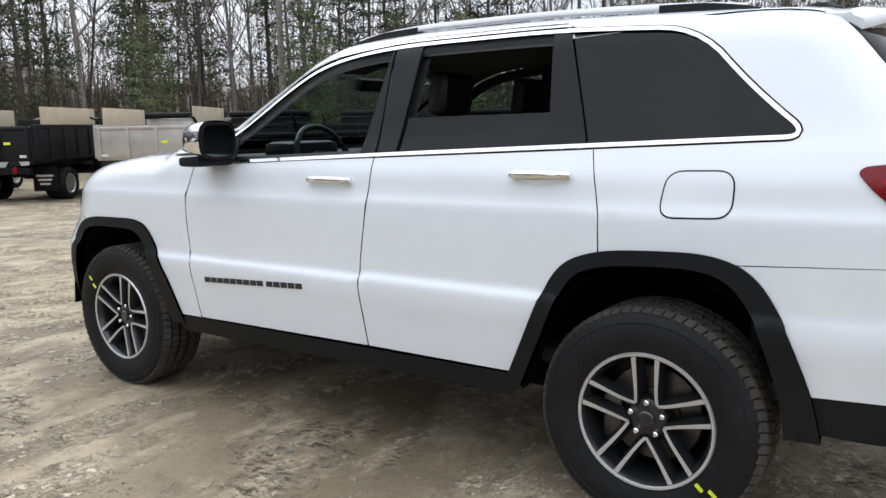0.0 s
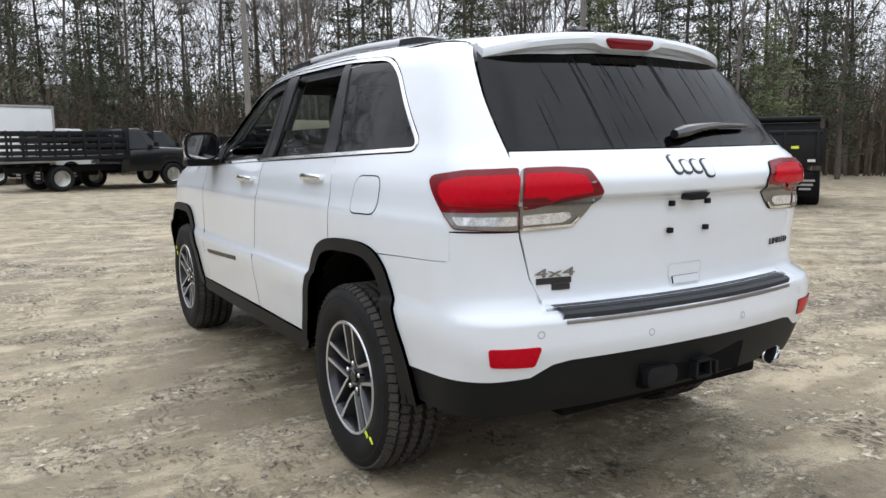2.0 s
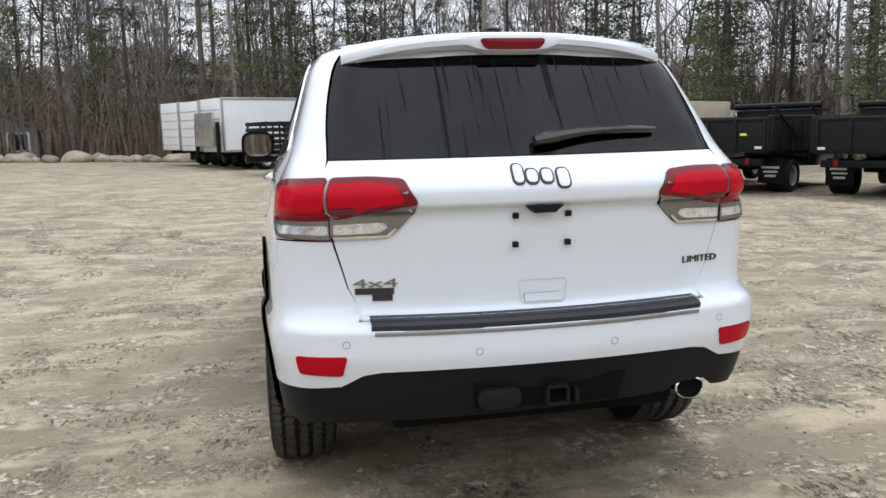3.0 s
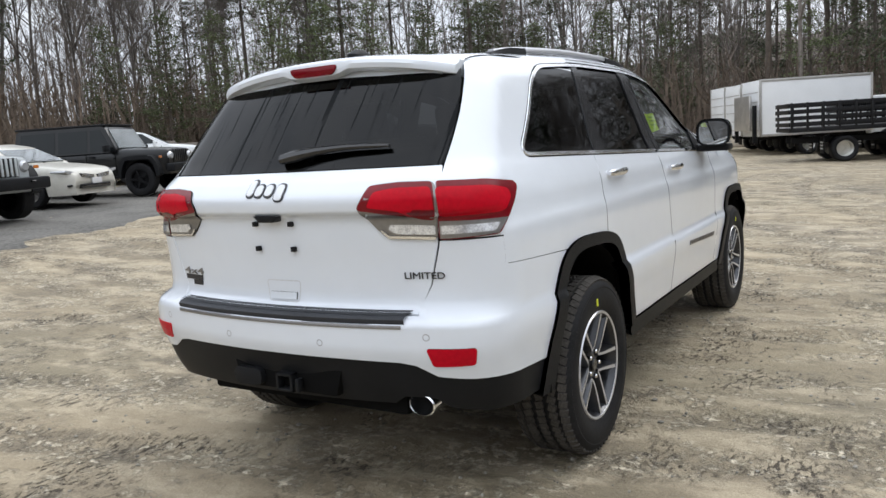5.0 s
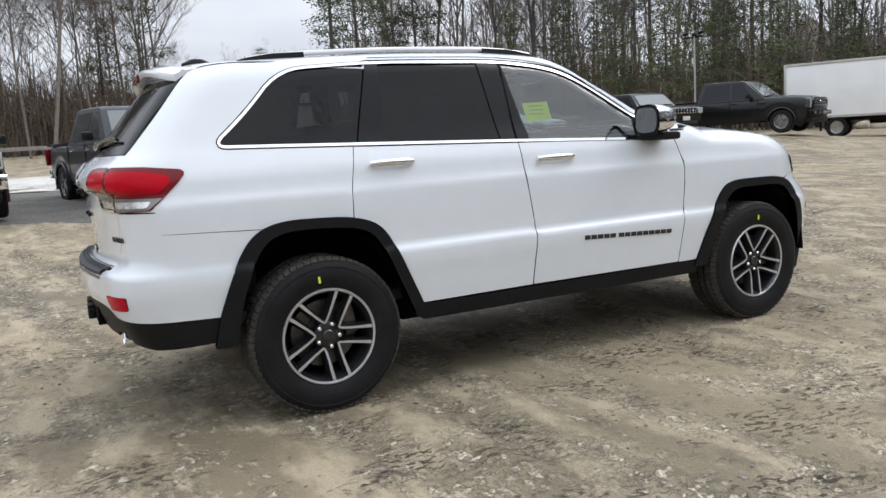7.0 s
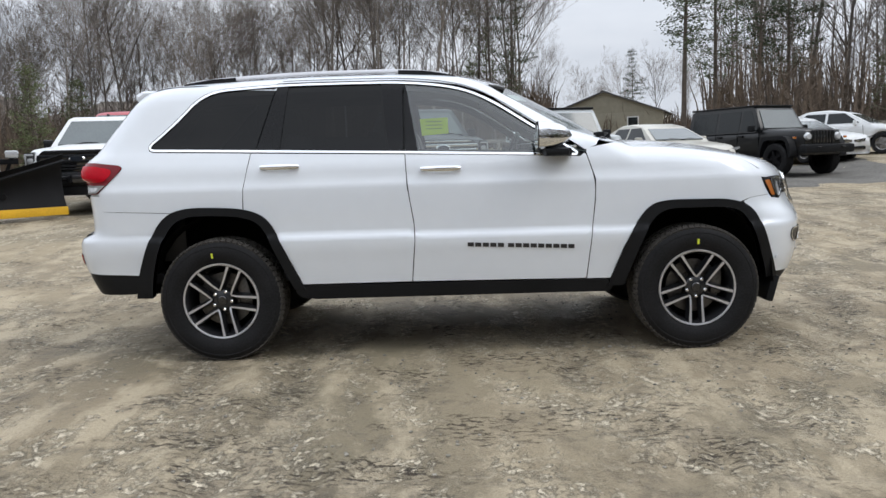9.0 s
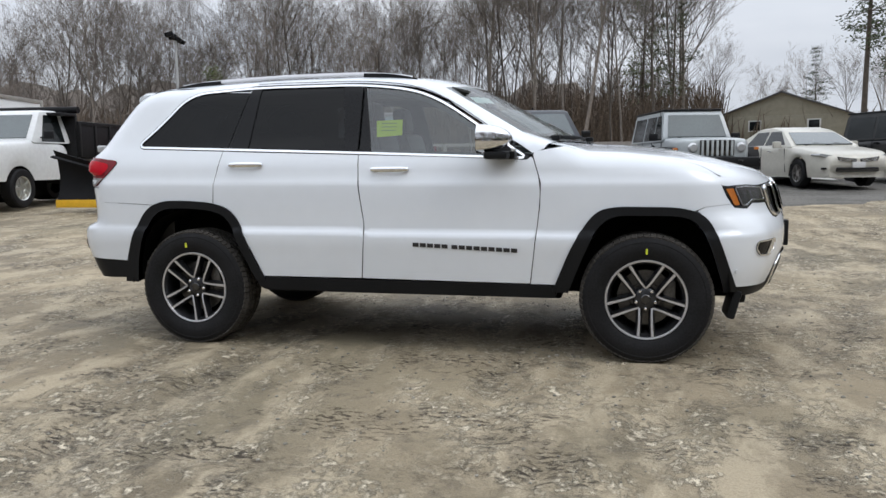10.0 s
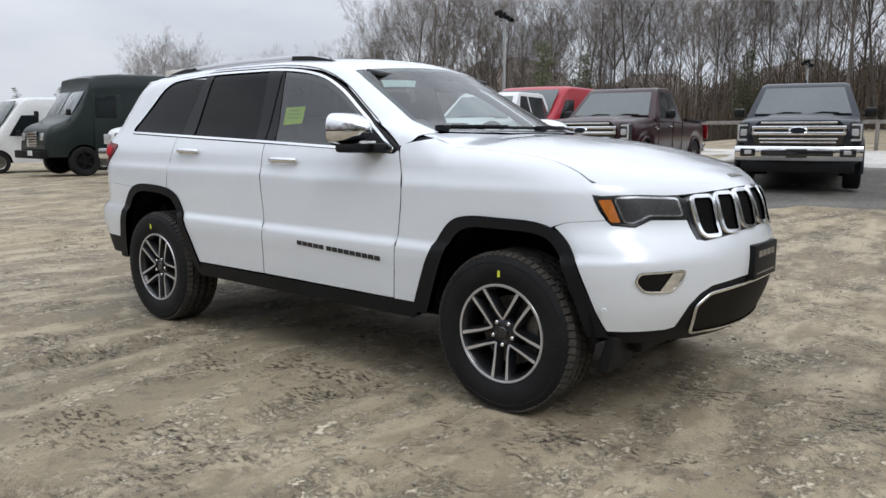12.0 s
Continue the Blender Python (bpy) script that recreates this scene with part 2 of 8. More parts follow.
def panel(name, loops, material, parent, label="", lift=0., lip=.014, mirror=False, chart=None, step=.035):
    """A sheet of the body's own surface inside an outline, with its edges turned in."""
    chart = chart or on_band
    v2, tri, rims = fill(loops, step)
    p = chart(v2[:, 0], v2[:, 1])
    n = normals(p)
    p = p + n * lift
    way = np.sum(np.cross(p[tri[:, 1]] - p[tri[:, 0]], p[tri[:, 2]] - p[tri[:, 0]]) * n[tri[:, 0]])
    if way < 0:
        tri = tri[:, ::-1]
    verts, nrm, faces = [p], [n], [tuple(t) for t in tri]
    base = len(p)
    for r in rims:
        if not lip:
            break
        r = np.array(r)
        t = np.roll(p[r], -1, 0) - np.roll(p[r], 1, 0)
        out = np.cross(t, n[r])
        out /= np.maximum(np.linalg.norm(out, axis=1), 1e-9)[:, None]
        if rims.index(list(r)) == 0 and np.sum(out * (p[r] - p[r].mean(0))) < 0 or rims.index(list(r)) > 0 and np.sum(out * (p[r] - p[r].mean(0))) > 0:
            out = -out
        m = len(r)
        verts += [p[r], p[r] - n[r] * lip]
        nrm += [out * .7 + n[r] * .7, out]
        for i in range(m):
            j = (i + 1) % m
            faces.append((base + i, base + j, base + m + j, base + m + i))
        base += 2 * m
    verts, nrm = np.concatenate(verts), np.concatenate(nrm)
    nrm /= np.maximum(np.linalg.norm(nrm, axis=1), 1e-9)[:, None]
    if mirror:
        verts, nrm, faces = verts * (1, -1, 1), nrm * (1, -1, 1), [f[::-1] for f in faces]
    me = bpy.data.meshes.new(name)
    me.from_pydata(verts.tolist(), [], faces)
    me.shade_smooth()
    me.normals_split_custom_set_from_vertices(nrm.tolist())
    me.materials.append(material)
    ob = new(name, me)
    ob.parent = parent
    return tagged(ob, label)


# ---- shape of the car body: a smooth solid, from which every panel takes its surface ----
def pchip(*pts):
    xs = np.array([p[0] for p in pts], float)
    ys = np.array([p[1] for p in pts], float)
    h, d = np.diff(xs), np.diff(ys) / np.diff(xs)
    m = np.zeros(len(xs))
    m[0], m[-1] = d[0], d[-1]
    for i in range(1, len(xs) - 1):
        if d[i - 1] * d[i] > 0:
            w1, w2 = 2 * h[i] + h[i - 1], h[i] + 2 * h[i - 1]
            m[i] = (w1 + w2) / (w1 / d[i - 1] + w2 / d[i])

    def f(v):
        v = np.clip(np.asarray(v, float), xs[0], xs[-1])
        i = np.clip(np.searchsorted(xs, v) - 1, 0, len(xs) - 2)
        t = (v - xs[i]) / h[i]
        return (ys[i] * (1 + 2 * t) * (1 - t) ** 2 + ys[i + 1] * t * t * (3 - 2 * t)
                + h[i] * (m[i] * t * (1 - t) ** 2 + m[i + 1] * t * t * (t - 1)))
    return f


half_width = pchip((.20, .84), (.34, .888), (.46, .908), (.60, .924), (.71, .936), (.745, .935), (.775, .918), (.95, .915),
                   (1.05, .911), (1.075, .904), (1.10, .896), (1.18, .880), (1.255, .852), (1.32, .822), (1.46, .772), (1.60, .724), (1.69, .692), (1.85, .63))
rear_x = pchip((.20, -2.20), (.32, -2.30), (.45, -2.40), (.58, -2.45), (.68, -2.475), (.75, -2.475), (.775, -2.46), (.80, -2.395),
               (.85, -2.385), (.95, -2.39), (1.05, -2.40), (1.131, -2.405), (1.146, -2.437), (1.19, -2.442), (1.25, -2.405),
               (1.30, -2.345), (1.40, -2.265), (1.55, -2.145), (1.68, -2.035), (1.85, -1.88))
front_x = pchip((.20, 2.13), (.33, 2.21), (.45, 2.29), (.60, 2.336), (.75, 2.345), (.82, 2.342), (.87, 2.33), (.93, 2.316), (1.06, 2.278), (1.20, 2.19), (1.5, 1.97))
top_z = pchip((-2.6, 1.62), (-2.2, 1.70), (-2.0, 1.725), (-1.7, 1.75), (-1.3, 1.768), (-.8, 1.782), (-.4, 1.782), (-.1, 1.772), (.12, 1.755), (.33, 1.702),
              (.5, 1.617), (.7, 1.512), (.9, 1.404), (1.04, 1.33), (1.11, 1.302), (1.3, 1.292), (1.6, 1.258), (2.0, 1.165), (2.16, 1.116), (2.31, 1.05), (2.7, .8))


def smax(a, b, k):
    h = np.maximum(k - np.abs(a - b), 0) / k
    return np.maximum(a, b) + h * h * k * .25


def nose_drop(y, z):
    """How far the nose falls back from the middle: gently low down, more like a bow at the grille."""
    a = np.abs(y) / .8
    k = np.clip((z - .74) / .18, 0, 1)
    k = k * k * (3 - 2 * k)
    return (1 - k) * .26 * a ** 2 + k * .36 * a ** 1.65


def field(x, y, z):
    """Below zero inside the body, above it outside."""
    y = np.abs(y)
    taper = .045 * np.clip((-1.2 - x) / 1.0, 0, 2) ** 2 + .05 * np.clip((x - 1.3) / 1.0, 0, 2) ** 2
    side = y - half_width(z) + taper
    rear = rear_x(z) + .115 * (y / .8) ** 2 - x
    front = x - front_x(z) + nose_drop(y, z)
    glass = np.clip((z - 1.27) / .1, 0, 1)
    top = z - top_z(x + glass * .19 * (y / .7) ** 2 * np.clip((x + .6) / .8, 0, 1)) + .055 * (y / .75) ** 2
    f = smax(side, rear, .17)
    f = smax(f, front, .22)
    return smax(f, top, .10)


def project(o, d, far=1.7):
    o, d = np.broadcast_arrays(np.asarray(o, float), np.asarray(d, float))
    lo, hi = np.zeros(len(o)), np.full(len(o), far)
    for _ in range(34):
        mid = (lo + hi) / 2
        p = o + d * mid[:, None]
        out = field(p[:, 0], p[:, 1], p[:, 2]) > 0
        hi, lo = np.where(out, mid, hi), np.where(out, lo, mid)
    return o + d * ((lo + hi) / 2)[:, None]


def normals(p, e=.006):
    g = np.stack([field(*(p + e * np.eye(3)[i]).T) - field(*(p - e * np.eye(3)[i]).T) for i in range(3)], 1)
    return g / np.maximum(np.linalg.norm(g, axis=1), 1e-9)[:, None]


# a band round the body: q runs along the left side, and on round the front and the rear to the right side
REAR, FRONT, RR, RF = -1.4, 1.5, .9, .8


def to_q(p):
    x, y = p[:, 0], p[:, 1]
    return np.where(x < REAR, REAR - RR * np.arctan2(REAR - x, y), np.where(x > FRONT, FRONT + RF * np.arctan2(x - FRONT, y), x))


def on_band(q, z):
    q, z = np.asarray(q, float), np.asarray(z, float)
    a, b = np.clip((REAR - q) / RR, 0, math.pi), np.clip((q - FRONT) / RF, 0, math.pi)
    o = np.stack([np.clip(q, REAR, FRONT), 0 * q, z], 1)
    ang = np.where(q < REAR, a, b)
    d = np.stack([np.where(q < REAR, -np.sin(a), np.sin(b)), np.cos(ang), 0 * q], 1)
    return project(o, d)


def on_top(x, y):
    x, y = np.asarray(x, float), np.asarray(y, float)
    return project(np.stack([x, y, 0 * x + .9], 1), np.array([[0, 0, 1.]]), 1.1)


def side(*pts):
    """(x, z) of the left side, as places on the band."""
    a = np.array(pts, float)
    p = project(np.stack([a[:, 0], 0 * a[:, 0], a[:, 1]], 1), np.array([[0, 1., 0]]))
    return np.stack([to_q(p), a[:, 1]], 1)


def rear(*pts):
    """(y, z) of the rear."""
    a = np.array(pts, float)
    p = project(np.stack([0 * a[:, 0] + REAR, a[:, 0], a[:, 1]], 1), np.array([[-1., 0, 0]]))
    return np.stack([to_q(p), a[:, 1]], 1)


def front(*pts):
    a = np.array(pts, float)
    p = project(np.stack([0 * a[:, 0] + FRONT, a[:, 0], a[:, 1]], 1), np.array([[1., 0, 0]]))
    return np.stack([to_q(p), a[:, 1]], 1)


# ---- the lot ----
def terrain(x, y):
    """Height of the lot: level under the car, rising gently to +y."""
    r = np.hypot(x, y)
    t = np.clip((r - 2.5) / 7, 0, 1)
    u, v, w = np.clip((x - 9) / 6, 0, 1), np.clip((y - 9) / 6, 0, 1), np.clip((y - .42 * x) / 6, 0, 1)
    bank = .38 * np.clip((27 - x) / 6, 0, 1) * u * u * (3 - 2 * u) * v * v * (3 - 2 * v) * w * w * (3 - 2 * w)
    west = np.clip((x + 24) / 14, 0, 1)
    return bank + (np.where(y > 0, .030 * west, .022) * y - .006 * np.maximum(x, -6)) * t * t * (3 - 2 * t) * np.clip(1.6 - r / 140, .35, 1)


rng = np.random.default_rng(7)


def lattice(scale, seed):
    """Smooth random relief between -1 and 1 of that cell size."""
    g = np.random.default_rng(seed).uniform(-1, 1, (256, 256))

    def f(x, y):
        u, v = x / scale + 91.3, y / scale + 57.7
        i, j = np.floor(u).astype(int), np.floor(v).astype(int)
        a, b = u - i, v - j
        a, b = a * a * (3 - 2 * a), b * b * (3 - 2 * b)
        i, j = i % 255, j % 255
        return (g[i, j] * (1 - a) + g[i + 1, j] * a) * (1 - b) + (g[i, j + 1] * (1 - a) + g[i + 1, j + 1] * a) * b
    return f


n1, n2, n3, n4, n5 = lattice(1.3, 1), lattice(.45, 2), lattice(.16, 3), lattice(.075, 4), lattice(2.2, 5)


# wheel tracks that sweep round the parked car: centre and radius of each
TRACKS = ((1.0, 8.0, 13.4), (1.0, 8.0, 15.1), (-6.0, 4.0, 9.6), (-6.0, 4.0, 11.2), (0, -40, 35.6), (0, -40, 37.3), (-2, 32, 36.2), (-2, 32, 37.9), (-14, -9, 9.2), (-14, -9, 10.8), (14, -14, 14.0), (14, -14, 15.7), (2.0, -14, 8.0), (2.0, -14, 9.7), (9, -3, 6.0), (9, -3, 7.6), (6, 20, 17), (38, -4, 37.4), (38, -4, 39.0), (-42, -8, 41.6), (-42, -8, 43.2), (30, 10, 33.5))


def rut_distances(x, y):
    for cx, cy, r in TRACKS:
        yield np.abs(np.hypot(x - cx, y - cy) - r)


def relief(x, y):
    """Ruts, clods and washed flats on the dirt, in metres; almost none under the tyres."""
    rough = np.clip(n5(x, y) * .9 + .45, .12, 1)
    h = .014 * n1(x, y) + .007 * n2(x, y) + rough * (.006 * n3(x, y) + .005 * np.maximum(n4(x, y), -.2))
    for d in rut_distances(x, y):
        h -= .012 * np.exp(-(d / .12) ** 2) * (1 + .8 * n3(x * 2, y)) - .007 * np.exp(-((d - .22) / .08) ** 2)
    for wx in (-1.4575, 1.4575):
        for wy in (-.8, .8):
            h *= 1 - np.exp(-(((x - wx) / .35) ** 2 + ((y - wy) / .3) ** 2) * 1.2)
    return h


def ground_material():
    m = bpy.data.materials.new("packed_dirt")
    m.use_nodes = True
    t = m.node_tree
    b = t.nodes["Principled BSDF"]
    geo = t.nodes.new("ShaderNodeTexCoord")

    def noise_(scale, detail, rough=.6, stretch=(1, 1, 1), turn=0.):
        mp, nz = t.nodes.new("ShaderNodeMapping"), t.nodes.new("ShaderNodeTexNoise")
        mp.inputs["Scale"].default_value = stretch
        mp.inputs["Rotation"].default_value = (0, 0, turn)
        nz.inputs["Scale"].default_value, nz.inputs["Detail"].default_value, nz.inputs["Roughness"].default_value = scale, detail, rough
        t.links.new(geo.outputs["Object"], mp.inputs[0])
        t.links.new(mp.outputs[0], nz.inputs[0])
        return nz.outputs[0]

    def span(v, a, c, lo=0., hi=1.):
        r = t.nodes.new("ShaderNodeMapRange")
        for k, x in zip(("From Min", "From Max", "To Min", "To Max"), (a, c, lo, hi)):
            r.inputs[k].default_value = x
        t.links.new(v, r.inputs[0])
        return r.outputs[0]

    def blend(f, a, c, mode="MIX"):
        x = t.nodes.new("ShaderNodeMix")
        x.data_type, x.blend_type = "RGBA", mode
        if isinstance(f, float):
            x.inputs[0].default_value = f
        else:
            t.links.new(f, x.inputs[0])
        for s, v in ((6, a), (7, c)):
            if isinstance(v, tuple):
                x.inputs[s].default_value = (*v, 1)
            else:
                t.links.new(v, x.inputs[s])
        return x.outputs[2]

    def both_(a, c, op="MULTIPLY"):
        x = t.nodes.new("ShaderNodeMath")
        x.operation, x.use_clamp = op, True
        t.links.new(a, x.inputs[0])
        t.links.new(c, x.inputs[1])
        return x.outputs[0]

    rut = t.nodes.new("ShaderNodeAttribute")
    rut.attribute_name = "rut"
    damp = span(noise_(.38, 5), .38, .62)
    base = blend(damp, (.172, .136, .084), (.325, .264, .175))
    olive = span(noise_(.27, 4, turn=.6), .50, .68, 0, .5)
    base = blend(olive, base, (.185, .164, .104))
    wash = span(noise_(1.5, 7, .66, (1.7, .75, 1), -.2), .47, .57, 0, .85)
    base = blend(wash, base, (.43, .357, .245))
    # wheel tracks hold the damp
    track = both_(rut.outputs["Fac"], span(noise_(2.6, 5, .7), .42, .56, 0, .6))
    base = blend(track, base, (.135, .108, .072))
    # pale crumbs in loose drifts, thickest along the wheel tracks
    drift = both_(span(noise_(1.6, 5, .65, (1.8, .7, 1), -.25), .47, .57), span(rut.outputs["Fac"], 0, 1, 0, .9), "ADD")
    crumb = both_(span(noise_(17, 6, .74, (1.3, 1, 1), -.25), .48, .57), both_(drift, span(noise_(5.5, 5, .7), .40, .52)))
    base = blend(crumb, base, (.66, .575, .43))
    # dark pits left by tyre treads and heels
    trodden = both_(span(noise_(1.25, 4, .65, turn=1.1), .50, .58), rut.outputs["Fac"], "ADD")
    trodden = both_(trodden, span(noise_(3.2, 4, .65, turn=.4), .45, .55))
    pit = both_(span(noise_(19, 4, .66, (1, 2.0, 1), .2), .53, .58), trodden)
    base = blend(pit, base, (.072, .053, .033))
    stain = span(noise_(3.6, 6, .7), .54, .66, 0, .55)
    base = blend(stain, base, (.115, .094, .066))
    grit = span(noise_(110, 4, .75), .35, .65, .84, 1.16)
    hs = t.nodes.new("ShaderNodeHueSaturation")
    t.links.new(base, hs.inputs["Color"])
    t.links.new(grit, hs.inputs["Value"])
    t.links.new(hs.outputs[0], b.inputs["Base Color"])
    t.links.new(span(damp, 0, 1, .6, .9), b.inputs["Roughness"])
    height = t.nodes.new("ShaderNodeMath")
    height.operation = "SUBTRACT"
    t.links.new(crumb, height.inputs[0])
    t.links.new(pit, height.inputs[1])
    bp1, bp2, bp3 = (t.nodes.new("ShaderNodeBump") for _ in range(3))
    bp1.inputs["Distance"].default_value, bp2.inputs["Distance"].default_value, bp3.inputs["Distance"].default_value = .006, .016, .013
    t.links.new(noise_(70, 5, .7), bp1.inputs["Height"])
    t.links.new(noise_(9, 6, .7), bp2.inputs["Height"])
    t.links.new(height.outputs[0], bp3.inputs["Height"])
    t.links.new(bp1.outputs[0], bp2.inputs["Normal"])
    t.links.new(bp2.outputs[0], bp3.inputs["Normal"])
    t.links.new(bp3.outputs[0], b.inputs["Normal"])
    return m


def grid_mesh(name, xs, ys, height, material, kind_label):
    X, Y = np.meshgrid(xs, ys, indexing="ij")
    Z = height(X, Y)
    n, k = X.shape
    idx = np.arange(n * k).reshape(n, k)
    f = np.stack([idx[:-1, :-1], idx[1:, :-1], idx[1:, 1:], idx[:-1, 1:]], -1).reshape(-1, 4)
    me = bpy.data.meshes.new(name)
    me.vertices.add(n * k)
    me.vertices.foreach_set("co", np.stack([X, Y, Z], -1).ravel())
    me.loops.add(f.size)
    me.loops.foreach_set("vertex_index", f.ravel().astype(np.int32))
    me.polygons.add(len(f))
    me.polygons.foreach_set("loop_start", np.arange(0, f.size, 4, dtype=np.int32))
    me.update(calc_edges=True)
    me.shade_smooth()
    me.materials.append(material)
    return tagged(new(name, me), *kind_label)


def axis(fine, reach):
    inner = np.arange(-fine, fine + .001, .042)
    outer = [fine]
    step = .05
    while outer[-1] < reach:
        step = min(step * 1.12, 20)
        outer.append(outer[-1] + step)
    outer = np.array(outer[1:])
    return np.concatenate([-outer[::-1], inner, outer])


DIRT = ground_material()
gx = axis(6.6, 420)
lot = grid_mesh("ground", gx, gx, lambda x, y: terrain(x, y) + relief(x, y), DIRT, ("packed brown dirt lot with ruts and dusty patches", "ground", "", "structure"))

GX, GY = np.meshgrid(gx, gx, indexing="ij")
marks_ = np.zeros_like(GX)
for d in rut_distances(GX, GY):
    marks_ += np.exp(-(d / .15) ** 4) * np.clip(.55 + .7 * n5(GX, GY), 0, 1)
lot.data.attributes.new("rut", "FLOAT", "POINT").data.foreach_set("value", np.clip(marks_, 0, 1).ravel())

# loose stones on the dirt
bm = bmesh.new()
ico = bmesh.new()
bmesh.ops.create_icosphere(ico, subdivisions=1, radius=1)
iv = np.array([v.co for v in ico.verts])
iff = [[v.index for v in f.verts] for f in ico.faces]
ico.free()
SV, SF = [], []
for k in range(2600):
    r = abs(rng.normal(0, 5.5)) + 1.0
    a = rng.uniform(0, 2 * math.pi)
    x, y = r * math.cos(a), r * math.sin(a)
    s = rng.uniform(.004, .011) * (1.6 if rng.random() < .06 else 1)
    z = float(terrain(x, y) + relief(np.array(x), np.array(y)))
    SF += [[i + len(SV) * 12 for i in f] for f in iff]
    SV.append(iv * (s, s * rng.uniform(.7, 1.2), s * .7) * rng.uniform(.8, 1.2, (12, 1)) + (x, y, z + s * .2))
me = bpy.data.meshes.new("gravel")
me.from_pydata(np.concatenate(SV).tolist(), [], SF)
me.materials.append(surface("pebble", (.27, .25, .21), .9, vary=.5, scale=2, fine=8))
tagged(new("gravel", me), "small loose stones scattered on the dirt", "gravel", "", "stuff")


# ---- the white car ----
car = thing("sport_utility_vehicle", "white four-door sport utility vehicle with black wheel-arch trim, parked on dirt", "car")

ARCH_R = [(-1.985, .405, 0), (-1.958, .55, .08), (-1.875, .765, .1), (-1.785, .905, .1), (-1.66, .955, .1), (-1.476, .955, .1), (-1.28, .942, .1), (-1.14, .885, .1), (-.935, .44, 0)]
ARCH_R_IN = [(-1.885, .405, 0), (-1.865, .56, .1), (-1.80, .75, .1), (-1.725, .865, .09), (-1.63, .905, .1), (-1.47, .905, .1), (-1.30, .893, .1), (-1.185, .85, .1), (-1.00, .44, 0)]
ARCH_F = [(.913, .41, 0), (1.025, .686, .1), (1.15, .885, .1), (1.26, .922, .1), (1.66, .917, .1), (1.79, .862, .1), (1.86, .72, .1), (1.93, .52, .1), (1.965, .43, 0)]
ARCH_F_IN = [(1.01, .41, 0), (1.09, .62, .1), (1.18, .81, .1), (1.27, .870, .08), (1.65, .868, .1), (1.745, .825, .1), (1.82, .66, .1), (1.885, .43, 0)]


def arch_line(a):
    """The open upper line of the panels behind the arch trim."""
    x0 = (a[0][0] + a[-1][0]) / 2
    return [(x0 + (x - x0) * .978, .36 + (z - .36) * .972) for x, z in soften(a, .1)]


# window openings of the left side, one outline from the front pillar to the rear quarter
OPENING = [(.745, 1.214, .02), (.476, 1.386, .2), (.229, 1.553, .2), (.03, 1.638, .2), (-.30, 1.680, .2), (-1.05, 1.684, .2),
           (-1.525, 1.655, .12), (-1.885, 1.314, .05), (-1.21, 1.290, .1), (-.30, 1.257, .1)]
OPEN2 = soften(OPENING, .1)
OUTER = inset(OPEN2, .012)


def cut(poly, x0, x1):
    """The stretch of an x, z outline between two upright lines."""
    def clip(P, keep, x):
        out = []
        for a, b in zip(P, np.roll(P, -1, axis=0)):
            ia, ib = keep(a[0]), keep(b[0])
            if ia:
                out.append(a)
            if ia != ib:
                out.append(a + (b - a) * (x - a[0]) / (b[0] - a[0]))
        return np.array(out)
    return clip(clip(np.asarray(poly), lambda v: v > x0, x0), lambda v: v < x1, x1)


def shear(poly, slope, z0=1.29):
    """Leans an outline, so that slanted pillars can be cut as upright ones."""
    p = np.array(poly)
    p[:, 0] -= slope * (p[:, 1] - z0)
    return p


def leaning(x0, s0, x1, s1, margin=0.):
    """The window opening between two leaning lines x = x0 + s0 (z - 1.29) and x1 likewise."""
    p = inset(OPEN2, margin) if margin else OPEN2
    p = shear(cut(shear(p, s0), x0, 9), -s0)
    return shear(cut(shear(p, s1), -9, x1), -s1)


def both(fn):
    for mirror in (False, True):
        fn(mirror)


def handle_bar(name, x0, x1, z, y, parent, mirror):
    s = -1 if mirror else 1
    bm = bmesh.new()
    n = 12
    rings = []
    for i in range(n + 1):
        t = i / n
        bow = math.sin(math.pi * t) ** .5
        ring = []
        for k in range(10):
            a = 2 * math.pi * k / 10
            ring.append(bm.verts.new((x0 + (x1 - x0) * t, s * (y + .018 + .018 * bow + .010 * math.cos(a)), z + (.011 + .006 * bow) * math.sin(a))))
        rings.append(ring)
    for a, b in zip(rings, rings[1:]):
        for k in range(10):
            bm.faces.new((a[k], a[(k + 1) % 10], b[(k + 1) % 10], b[k]))
    bm.faces.new(rings[0])
    bm.faces.new(rings[-1])
    for x in (x0 + .02, x1 - .02):
        block(bm, (.03, .03, .024), (x, s * (y + .008), z), .006)
    ob = part(name, bm, CHROME, parent, "chrome pull handle")
    cup = soften([((x0 + x1) / 2 - .075, z - .032), ((x0 + x1) / 2 + .075, z - .032), ((x0 + x1) / 2 + .05, z + .034), ((x0 + x1) / 2 - .05, z + .034)], .05)
    panel("handle_cup", [side(*cup)], PAINT, parent, lift=.001, lip=0, mirror=mirror, step=.02)
    return ob


